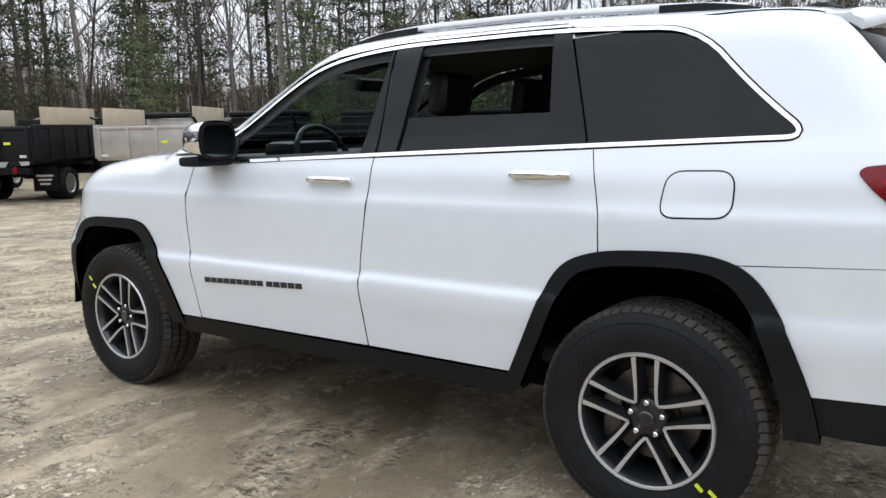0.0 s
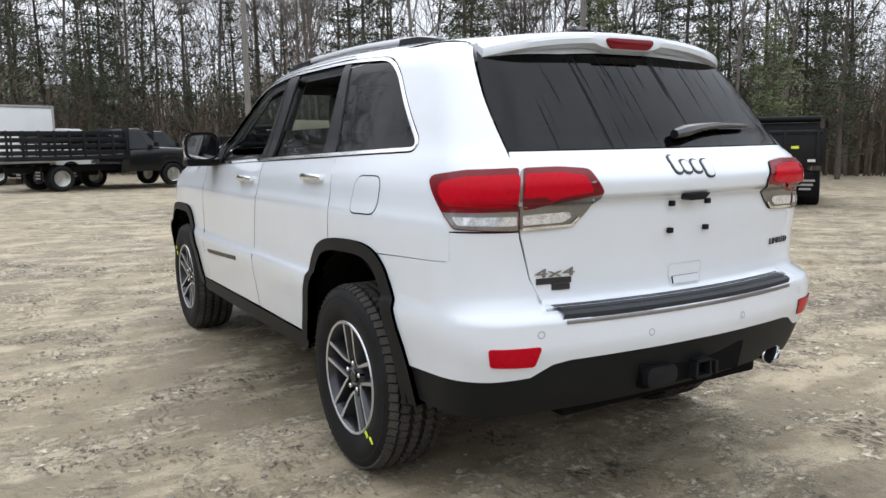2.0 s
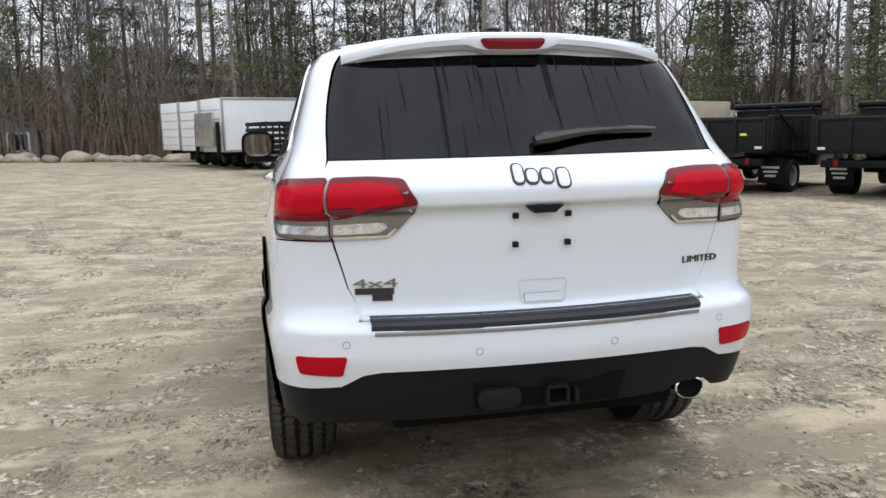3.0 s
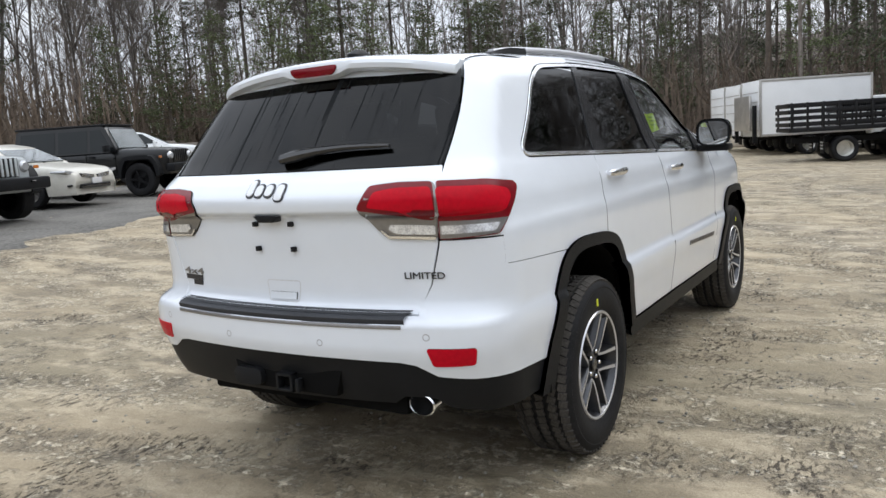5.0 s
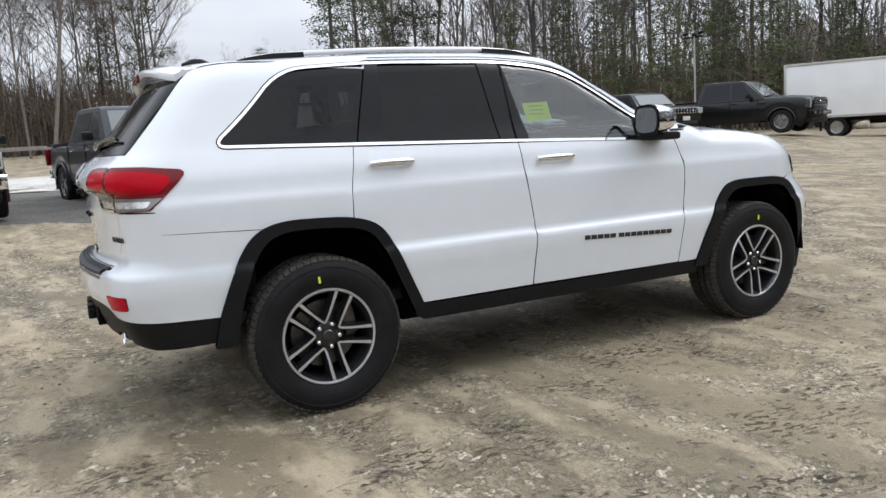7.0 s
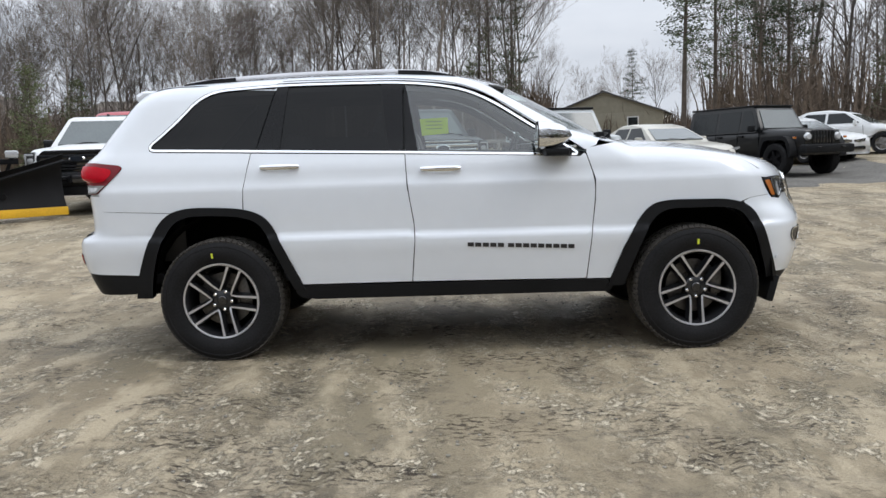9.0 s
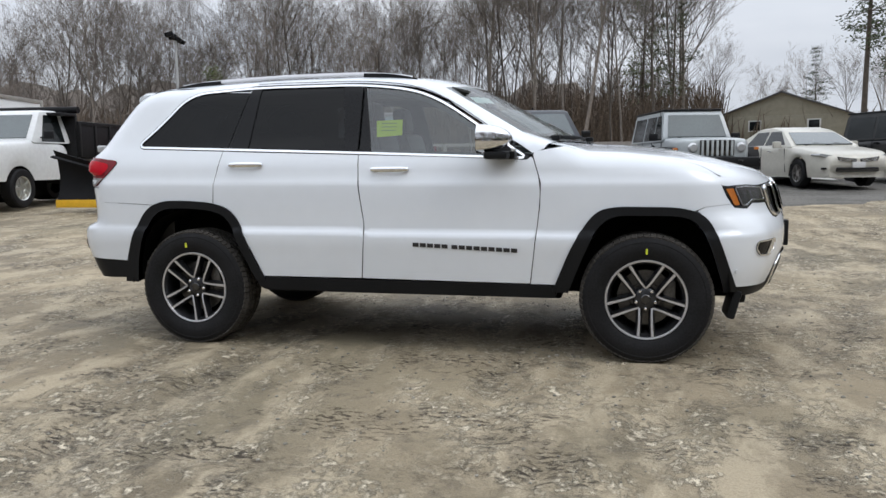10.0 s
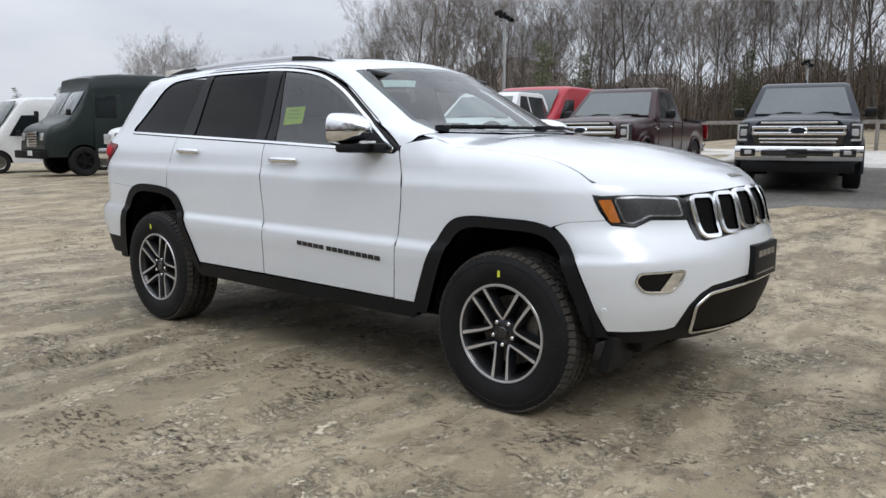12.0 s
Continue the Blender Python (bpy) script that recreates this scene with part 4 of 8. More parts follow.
part("step_pad", bm, PAD, rb, "ribbed dark grey step pad")
for k in range(4):
    bm = bmesh.new()
    rr = [[bm.verts.new((-2.405 - .014 * k + .115 * (y / .8) ** 2 + dx, y, .795 - .0012 * k + dz)) for dx, dz in ((0, 0), (-.003, .003), (-.006, 0))] for y in ys]
    for a, b in zip(rr, rr[1:]):
        bm.faces.new((a[0], a[1], b[1], b[0]))
        bm.faces.new((a[1], a[2], b[2], b[1]))
    part("pad_rib", bm, PAD, rb)
panel("bright_strip", [rear(*([(y, .757) for y in np.linspace(.56, -.56, 12)] + [(y, .745) for y in np.linspace(-.56, .56, 12)]))], SMOKE, rb, "satin silver strip", lift=.003, lip=.004, step=.03)
for s in (1, -1):
    ref = soften([(s * .811, .679), (s * .648, .679), (s * .664, .612), (s * .799, .617)], .012)
    panel("reflector", [rear(*ref)], RED_LENS, rb, "red reflector", lift=.004, lip=.006, step=.02)
    for y, z in ((.650, .718), (.231, .683)):
        c = [(s * y + .010 * math.cos(a), z + .010 * math.sin(a)) for a in np.linspace(0, 2 * math.pi, 14)[:-1]]
        panel("parking_sensor", [rear(*inset(np.array(c), .003)), rear(*c)], surface("sensor_gap", (.35, .35, .36), .5), rb, lift=.001, lip=0, step=.02)
# towing recess as a solid block, its shade put into the colour; socket, exhaust
bm = prism(bmesh.new(), [(-.29, .572), (.25, .572), (.23, .47), (-.26, .47)], -2.430, -2.30, "x", .006)
part("tow_recess", bm, DARK, rb, "near-black solid block coloured like the shade of a towing recess")
bm = bmesh.new()
for (y0, z0, y1, z1) in ((-.07, .54, .0, .54), (-.07, .48, .0, .48), (-.07, .54, -.07, .48), (.0, .54, .0, .48)):
    block(bm, (.10, abs(y1 - y0) + .012, abs(z1 - z0) + .012), (-2.415, (y0 + y1) / 2, (z0 + z1) / 2), .004)
block(bm, (.03, .016, .05), (-2.452, -.10, .505), .004)
part("hitch_receiver", bm, PLASTIC, car, "square black tow-hitch receiver")
bm = prism(bmesh.new(), [tuple(p) for p in soften([(.09, .548), (.235, .548), (.235, .48), (.09, .48)], .03)], -2.456, -2.42, "x", .004)
part("socket_cover", bm, PLASTIC, car, "oval black trailer socket cover")
bm = bmesh.new()
lathe(bm, [(.040, .07), (.043, .0), (.047, -.010), (.052, -.006), (.052, .0), (.050, .07)], "x", 32)
bmesh.ops.transform(bm, matrix=pose(-2.336, -.575, .450) @ Matrix.Diagonal((1, 1.08, .80, 1)), verts=bm.verts)
ex = part("exhaust_tip", bm, CHROME, car, "oval chrome exhaust tip")
bm = bmesh.new()
lathe(bm, [(.0, .02), (.0425, .02)], "x", 24)
bmesh.ops.transform(bm, matrix=pose(-2.336, -.575, .450) @ Matrix.Diagonal((1, 1.08, .80, 1)), verts=bm.verts)
part("exhaust_bore", bm, DARK, ex)

# roof spoiler with the high brake lamp
bm = bmesh.new()
ys = np.linspace(-.60, .60, 37)
sec = []
for y in ys:
    a = abs(y) / .60
    tip = -2.098 + .055 * a ** 2.2 + .04 * a ** 10
    zt = float(on_top([-1.92], [y * .97])[0, 2]) + .004
    zr = 1.724 - .06 * a ** 2.5
    mid = max(0, 1 - (abs(y) / .16) ** 4) * .012
    prof = [(-1.88, zt - .002), (-1.95, zt - .003 - .004 * a), ((tip + .03 - 1.95) / 2, (zt + zr) / 2 + .006), (tip + .03, zr + .002), (tip + .006, zr - .008), (tip, zr - .022), (tip + .004, zr - .040 - mid * 2), (tip + .03, zr - .052 - mid * 2), (tip + .08, zr - .050), (max(tip + .11, -2.03), 1.662 - .05 * a ** 2), (max(tip + .17, -1.97), 1.66 - .045 * a ** 2)]
    sec.append([bm.verts.new((x, y, z)) for x, z in prof])
for a, b in zip(sec, sec[1:]):
    for i in range(len(a) - 1):
        bm.faces.new((a[i], a[i + 1], b[i + 1], b[i]))
bm.faces.new(sec[0])
bm.faces.new(sec[-1][::-1])
sp = part("roof_spoiler", bm, PAINT, car, "white roof spoiler")
bm = prism(bmesh.new(), [tuple(p) for p in soften([(-.125, 1.702), (.125, 1.702), (.10, 1.664), (-.10, 1.664)], .02)], -2.104, -2.05, "x", .004)
part("brake_lamp", bm, RED_DARK, sp, "narrow red high brake lamp")
bm = bmesh.new()
lathe(bm, [(.0, .0), (.055, .0), (.05, .03), (.02, .05), (.0, .052)], "z", 16)
bmesh.ops.transform(bm, matrix=pose(-1.78, 0, 1.735) @ Matrix.Diagonal((1.6, .6, 1.1, 1)), verts=bm.verts)
part("roof_antenna", bm, PLASTIC, car, "black shark-fin antenna")

# front bumper, lower grille, grille, plate
mid_f = FRONT + RF * math.pi / 2


def flip_f(pts):
    return [(2 * mid_f - q, z) for q, z in pts[::-1]]


half = [tuple(p) for p in side((1.958, .455), (1.925, .54), (1.845, .755), (1.775, .86), (1.733, .897), (1.775, .9162), (1.86, .925), (1.926, .929), (1.945, .908))] + [tuple(p) for p in front((.72, .898), (.65, .928), (.492, .923), (.490, .84), (.45, .832), (.30, .847), (.15, .867), (.0, .880))]
low = [tuple(p) for p in front((0, .662), (.24, .652), (.43, .635), (.50, .604), (.548, .555), (.578, .458), (.62, .450), (.78, .452))]
fb_l = half + flip_f(half)[1:] + [(2 * mid_f - q, z) for q, z in low[::-1]] + low[1:]
fb = panel("front_bumper", [np.array(fb_l)], PAINT, car, "white front bumper", step=.03)
half = [tuple(p) for p in side((1.952, .48), (1.958, .42), (1.99, .395))] + [tuple(p) for p in front((.72, .385), (.4, .372), (0, .37))]
tophalf = [tuple(p) for p in front((0, .69), (.42, .655), (.51, .615), (.57, .555), (.60, .47), (.78, .466))]
lb = [(2 * mid_f - q, z) for q, z in tophalf[::-1]][:-1] + tophalf + half + [(2 * mid_f - q, z) for q, z in half[::-1]][1:]
panel("lower_front_bumper", [np.array(lb)], PLASTIC, car, "black lower front bumper", lift=-.008, lip=.08, step=.03)
mouth = soften([(.0, .628), (.23, .620), (.44, .604), (.512, .548), (.475, .408), (.30, .40), (0, .397), (-.30, .40), (-.475, .408), (-.512, .548), (-.44, .604), (-.23, .620)], .03)
mo = panel("lower_grille", [front(*mouth)], surface("dark_brown_mesh", (.012, .010, .009), .6, vary=.6, fine=200, spec=.15), car, "dark lower grille in a chrome outline", lift=-.003, lip=0, step=.03)
panel("chrome_outline", [front(*mouth), front(*inset(mouth, -.012))], CHROME, mo, lift=.004, lip=.008, step=.03)
half = [(.0, 1.058), (.3, 1.036), (.45, 1.027), (.492, 1.018), (.478, .925), (.486, .842), (.45, .834), (.30, .849), (.0, .882)]
gr = front(*(half + [(-y, z) for y, z in half[-2::-1]][:-1]))
grille = panel("grille", [gr], GLOSS_BLACK, car, "black grille with seven chrome-framed slots", lift=-.004, lip=.01, step=.03)
mesh_mat = surface("grille_mesh", (.005, .005, .005), .7, vary=.6, fine=220, bump=.004, spec=.08)
for k in range(7):
    y = (k - 3) * .133
    a = abs(k - 3)
    zt, zb = 1.043 - .0085 * a, .893 - .0135 * a
    w = .051
    slot = soften([(y - w, zt), (y + w, zt), (y + w - .008, zb), (y - w + .008, zb)], .02)
    fr = panel("slot_frame", [front(*inset(slot, .012)), front(*inset(slot, -.003))], CHROME, grille, "chrome slot frame", lift=.012, lip=.02, step=.015)
    panel("slot_mesh", [front(*slot)], mesh_mat, fr, lift=-.001, lip=0, step=.02)
pl = block(bmesh.new(), (.045, .33, .165), (2.337, 0, .71), .01)
ph = part("plate_holder", pl, PLASTIC, car, "black front plate holder")
bm = bmesh.new()
for k in range(4):
    block(bm, (.004, .05, .03), (2.359, -.09 + .06 * k, .745), .002)
block(bm, (.004, .26, .008), (2.359, 0, .655), .002)
part("plate_bars", bm, SMOKE, ph, "silver bars in place of lettering")
for y, z in ((.862, .55), (.597, .553)):
    for s in (1, -1):
        x = 1.958 if y > .8 else 2.178
        bm = bmesh.new()
        lathe(bm, [(0, .004), (.012, .004), (.014, 0)], "x", 12)
        nrm = normals(np.array([[x, s * y, z]]))[0]
        bmesh.ops.transform(bm, matrix=Matrix.Translation((x, s * y, z)) @ Vector((1, 0, 0)).rotation_difference(Vector(nrm)).to_matrix().to_4x4(), verts=bm.verts)
        part("parking_sensor", bm, PAINT, fb)
for y in (.066, .03, -.01, -.05):
    c = on_top([2.185], [y])[0]
    part("maker_mark", block(bmesh.new(), (.035, .026, .006), tuple(c + (0, 0, .002)), .003, (0, 17, 0)), SMOKE, car, "small chrome mark on the bonnet")

# side lettering as plain dark bars
for s in (1, -1):
    if s == 1:
        x, bars, z0, dz = .741, ((.0, .30), (.33, .66)), .652, .043 / .66
    for k in range(14):
        gap = .028 if k > 4 else 0
        x0 = .065 + .0455 * k + gap - (.012 if k > 4 else 0)
        zc = .688 - (x0 - .06) * .046
        bar = [(x0, zc - .012), (x0 + .037, zc - .012 - .0015), (x0 + .037, zc + .012 - .0015), (x0, zc + .012)]
        panel("side_badge", [side(*bar)], BADGE_DARK, car, "dark lettering bar on the door", lift=.004, lip=.004, mirror=s < 0, step=.02)

# door mirrors
for s in (1, -1):
    bm = bmesh.new()
    sec = []
    n = 14
    for i in range(n + 1):
        t = i / n
        x = .49 + .20 * t
        grow = math.sqrt(max(.02, 1 - (t ** 2.2))) if t > 0 else 1
        cy, cz = .985, 1.315
        hw, hh = .105 * grow, .092 * grow
        ring = []
        for k in range(24):
            a = 2 * math.pi * k / 24
            ca, sa = math.cos(a), math.sin(a)
            ring.append(bm.verts.new((x, s * (cy + hw * abs(ca) ** .6 * (1 if ca > 0 else -1)), cz + hh * abs(sa) ** .6 * (1 if sa > 0 else -1) + (.0 if sa > 0 else .02 * abs(sa)))))
        sec.append(ring)
    for a, b in zip(sec, sec[1:]):
        for k in range(24):
            bm.faces.new((a[k], a[(k + 1) % 24], b[(k + 1) % 24], b[k]))
    bm.faces.new(sec[-1])
    mr = part("door_mirror", bm, CHROME, car, "door mirror with a chrome cap on a black foot")
    bm = bmesh.new()
    block(bm, (.14, .20, .045), (.60, s * .97, 1.225), .018)
    block(bm, (.12, .14, .05), (.64, s * .885, 1.225), .016)
    part("mirror_foot", bm, PLASTIC, mr, "black mirror foot")
    bm = bmesh.new()
    ring = [(s * (.985 + .098 * abs(math.cos(a)) ** .6 * (1 if math.cos(a) > 0 else -1)), 1.318 + .083 * abs(math.sin(a)) ** .6 * (1 if math.sin(a) > 0 else -1)) for a in np.linspace(0, 2 * math.pi, 25)[:-1]]
    prism(bm, ring, .487, .50, "x")
    part("mirror_rim", bm, PLASTIC, mr, "black mirror rim")
    bm = bmesh.new()
    prism(bm, [(s * .985 + (y - s * .985) * .88, 1.318 + (z - 1.318) * .86) for y, z in ring], .484, .490, "x")
    part("mirror_glass", bm, MIRROR, mr, "mirror glass")
    bm = block(bmesh.new(), (.02, .10, .014), (.70, s * 1.0, 1.256), .004)
    part("indicator", bm, CLEAR_LENS, mr)
    # sail at the foot of the pillar
    sail = [(.735, 1.222), (.60, 1.302), (.535, 1.335), (.525, 1.226)]
    panel("mirror_sail", [side(*sail)], PLASTIC, mr, lift=.002, lip=.01, mirror=s < 0, step=.02)

# roof rails: bright bar on dark feet
for s in (1, -1):
    xs = np.linspace(-1.66, -.02, 33)
    base = on_top(xs, np.full(33, .575))
    bm = bmesh.new()
    sec = []
    for i, (x, b) in enumerate(zip(xs, base)):
        t = i / 32
        up = .014 * (1 - abs(2 * t - 1) ** 5)
        w, h = .018, .012
        z = b[2] + .004 + up
        sec.append([bm.verts.new((x, s * (.575 + dy), z + dz)) for dy, dz in ((-w, -h), (w, -h), (w, 0), (w * .6, h), (-w * .6, h), (-w, 0))])
    for a, b in zip(sec, sec[1:]):
        for k in range(6):
            bm.faces.new((a[k], a[(k + 1) % 6], b[(k + 1) % 6], b[k]))
    bm.faces.new(sec[0])
    bm.faces.new(sec[-1])
    rail = part("roof_rail", bm, RIM_BRIGHT, car, "bright roof rail on dark end feet")
    for x0, x1 in ((-1.70, -1.37), (-.34, .02)):
        bm = bmesh.new()
        xx = np.linspace(x0, x1, 14)
        bb = on_top(xx, np.full(14, .575))
        sec = []
        for i, (x, b) in enumerate(zip(xx, bb)):
            t = i / 13 if x0 < -1 else 1 - i / 13
            up = .022 * min(1, 1.9 * t) ** .7
            sec.append([bm.verts.new((x, s * (.575 + dy), b[2] + dz)) for dy, dz in ((-.026, -.004), (.026, -.004), (.021, up), (-.021, up))])
        for a, b in zip(sec, sec[1:]):
            for k in range(4):
                bm.faces.new((a[k], a[(k + 1) % 4], b[(k + 1) % 4], b[k]))
        bm.faces.new(sec[0])
        bm.faces.new(sec[-1])
        part("rail_foot", bm, PLASTIC, rail, "dark rail foot")


# wheels
def wheel_meshes():
    """Tyre, rim, bright spoke faces and small parts, outer side towards +y, round the hub."""
    made = []
    R, W = .383, .13
    bm = bmesh.new()
    prof = [(.222, -.105), (.235, -.118), (.27, -.130), (.315, -.134), (.350, -.127), (.368, -.112), (.372, -.095), (.373, -.05), (.373, 0), (.373, .05), (.372, .095),
            (.368, .112), (.350, .127), (.338, .1305), (.334, .129), (.315, .134), (.285, .133), (.279, .1315), (.27, .130), (.235, .118), (.222, .105)]
    lathe(bm, prof, "y", 72)
    made.append(("tyre", bm, RUBBER, "black road tyre with moulded sidewall"))
    # tread: blocks on the shoulders, ribs between
    bm = bmesh.new()
    n = 66
    for i in range(n):
        a = 360 * i / n
        for y, w, lean, off in ((-.103, .034, 12, 0), (.103, .034, -12, 0), (-.055, .034, 18, .5), (.055, .034, -18, .5), (0, .03, 14, .25)):
            r = R + (-.005 if abs(y) > .09 else .001)
            m = pose(0, 0, 0, 0, a + off * 360 / n, 0) @ pose(0, y, r, 0 if abs(y) < .09 else (-24 if y > 0 else 24), 0, lean)
            vs = [bm.verts.new(m @ Vector((dx, dy, dz))) for dx, dy, dz in ((-.0145, -w / 2, 0), (.0145, -w / 2, 0), (.0145, w / 2, 0), (-.0145, w / 2, 0), (-.016, -w / 2, -.012), (.016, -w / 2, -.012), (.016, w / 2, -.012), (-.016, w / 2, -.012))]
            bm.faces.new((vs[0], vs[1], vs[2], vs[3]))
            for p, q in ((0, 1), (1, 2), (2, 3), (3, 0)):
                bm.faces.new((vs[p], vs[p + 4], vs[q + 4], vs[q]))
    made.append(("tread", bm, TREAD, "cut tread blocks"))
    # barrel and lip
    bm = bmesh.new()
    lathe(bm, [(.232, .112), (.236, .118), (.232, .1225), (.222, .120), (.214, .108), (.207, .085), (.20, .03), (.195, -.10), (.215, -.115)], "y", 72)
    made.append(("rim", bm, RIM_DARK, "dark grey alloy barrel"))
    bm = bmesh.new()
    lathe(bm, [(.2335, .1135), (.2365, .1175), (.2325, .1235), (.2235, .1215), (.2205, .1175)], "y", 72)
    made.append(("rim_lip", bm, RIM_BRIGHT, "machined bright rim lip"))
    # arms: five pairs; each arm kinks near the hub
    for i in range(5):
        for sgn in (-1, 1):
            faces, sides = bmesh.new(), bmesh.new()
            base = radians(-90 + 72 * i)
            pts = []
            for r, da, w, y in ((.064, 35.5, .0052, .094), (.085, 24.5, .0055, .101), (.112, 18.2, .006, .105), (.160, 13.4, .0068, .110), (.225, 10.4, .0085, .117)):
                ang = base + sgn * radians(da)
                pts.append((r * math.cos(ang), r * math.sin(ang), w, y))
            for bmx, grow, dy in ((faces, 0, .0012), (sides, .007, 0)):
                rows3 = []
                for j, (x, z, w, y) in enumerate(pts):
                    x0, z0 = pts[max(j - 1, 0)][:2]
                    x1, z1 = pts[min(j + 1, 4)][:2]
                    t = Vector((x1 - x0, z1 - z0)).normalized()
                    nx, nz = -t.y, t.x
                    if bmx is faces:
                        rows3.append([bmx.verts.new((x + nx * w * k * .98, y + dy, z + nz * w * k * .98)) for k in (-1, 1)])
                    else:
                        rows3.append([bmx.verts.new((x + nx * ww, yy, z + nz * ww)) for ww, yy in ((-w - .012, y - .05), (-w - .0025, y - .004), (-w, y), (w, y), (w + .0025, y - .004), (w + .012, y - .05))])
                for a, b in zip(rows3, rows3[1:]):
                    for k in range(len(a) - 1):
                        bmx.faces.new((a[k], a[k + 1], b[k + 1], b[k]))
            made.append(("spoke", sides, RIM_DARK, "dark grey spoke"))
            made.append(("spoke_face", faces, RIM_BRIGHT, "machined bright spoke face"))
    bm = bmesh.new()
    lathe(bm, [(.0, .088), (.052, .088), (.066, .080), (.075, .05)], "y", 30)
    made.append(("hub", bm, RIM_DARK, "dark grey hub"))
    bm = bmesh.new()
    lathe(bm, [(.0, .102), (.024, .102), (.029, .098), (.030, .085)], "y", 24)
    made.append(("centre_cap", bm, GLOSS_BLACK, "dark centre cap"))
    for i in range(5):
        a = radians(-90 + 72 * i)
        bm = bmesh.new()
        lathe(bm, [(0, .103), (.007, .103), (.0105, .099), (.011, .075)], "y", 8, (.057 * math.cos(a), 0, .057 * math.sin(a)))
        made.append(("wheel_nut", bm, CHROME, "chrome wheel nut"))
    bm = bmesh.new()
    lathe(bm, [(.0, .03), (.09, .03), (.095, .02), (.165, .02), (.165, -.005), (.09, -.005)], "y", 40)
    made.append(("brake_disc", bm, STEEL, "steel brake disc"))
    bm = block(bmesh.new(), (.07, .07, .16), (-.135, .02, .03), .015)
    made.append(("brake_caliper", bm, STEEL, "grey brake caliper"))
    # added near-black disc: its colour gives the shade deep behind the spokes
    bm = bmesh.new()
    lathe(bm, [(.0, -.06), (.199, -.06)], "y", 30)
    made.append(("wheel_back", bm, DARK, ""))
    return made


wheel_data = None
for x, y, spin, marks in ((1.4575, .815, 20, ((40, .30), (37, .252))), (-1.4575, .815, 180, ((-137, .262), (-141, .302))), (1.4575, -.815, 0, ((90, .285),)), (-1.4575, -.815, 12, ((97, .285),))):
    s = 1 if y > 0 else -1
    w = new("wheel")
    w.parent = car
    w.matrix_local = pose(x, y * .975, .378, 0, 0, 0 if s > 0 else 180) @ pose(0, 0, 0, 0, spin, 0)
    tagged(w, "alloy wheel with a black tyre")
    if wheel_data is None:
        wheel_data = []
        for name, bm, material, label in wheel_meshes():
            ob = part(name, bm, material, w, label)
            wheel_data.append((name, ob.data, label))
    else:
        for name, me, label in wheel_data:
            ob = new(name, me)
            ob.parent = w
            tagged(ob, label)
    for ang, r in marks:
        a = radians(ang)
        m = block(bmesh.new(), (.012, .004, .032), (0, 0, 0), .004)
        ob = part("paint_mark", m, YELLOW, car, "yellow chalk mark on the tyre")
        ob.matrix_local = pose(x + r * math.cos(a), s * (.815 * .975 + .1345), .378 + r * math.sin(a), 0, 90 - ang, 0)

# wheel housings, floor, inner lining
for x in (-1.4575, 1.4575):
    for s in (1, -1):
        bm = bmesh.new()
        ring = []
        for k in range(13):
            a = math.pi * k / 12
            ring.append((x + .47 * math.cos(a), .40 + .50 * math.sin(a)))
        lo = [bm.verts.new((px, s * .895, pz)) for px, pz in ring]
        hi = [bm.verts.new((px, s * .50, pz)) for px, pz in ring]
        for k in range(12):
            bm.faces.new((lo[k], lo[k + 1], hi[k + 1], hi[k]))
        bm.faces.new(hi)
        part("wheel_housing", bm, DARK, car, "black wheel housing")
for size, at, name in (((1.90, 1.24, .12), (0, 0, .378), "floor_pan"), ((.75, 1.0, .16), (-1.95, 0, .47), "silencer_box"), ((.62, 1.0, .16), (1.72, 0, .42), "engine_tray"),
                       ((1.2, .95, .12), (-1.45, 0, .42), "rear_subframe"), ((1.2, .95, .12), (1.45, 0, .40), "front_subframe"), ((.10, 1.5, .07), (-1.4575, 0, .36), "axle"), ((.10, 1.5, .07), (1.4575, 0, .36), "axle")):
    part(name, block(bmesh.new(), size, at, .02), DARK, car, "black underbody")
part("air_dam", block(bmesh.new(), (.09, 1.30, .10), (2.0, 0, .375), .03), PLASTIC, car, "black air dam under the front bumper")
for s in (1, -1):
    part("tyre_deflector", block(bmesh.new(), (.05, .24, .17), (1.955, s * .70, .345), .015, (0, 14, 0)), PLASTIC, car, "black flap ahead of the tyre")

# inside of the car
def lining(mirror):
    low = [(.84, 1.235), (.84, .5), (-1.0, .5), (-1.25, .98), (-1.95, .98), (-1.95, 1.29), (-1.2, 1.27), (-.3, 1.235)]
    panel("door_lining", [side(*low)], LEATHER, car, "black door lining", lift=-.055, lip=0, mirror=mirror, step=.06)
    for x0, s0, x1, s1 in ((-.42, -.10, -.215, -.17), (-1.23, .31, -1.05, .12)):
        panel("pillar_lining", [side(*leaning(x0, s0, x1, s1))], LEATHER, car, "black inner pillar", lift=-.045, lip=0, mirror=mirror, step=.05)
    ring = inset(OPEN2, .03)
    panel("window_frame", [side(*ring), side(*inset(OPEN2, -.028))], LEATHER, car, "black inner window frame", lift=-.03, lip=0, mirror=mirror, step=.04)


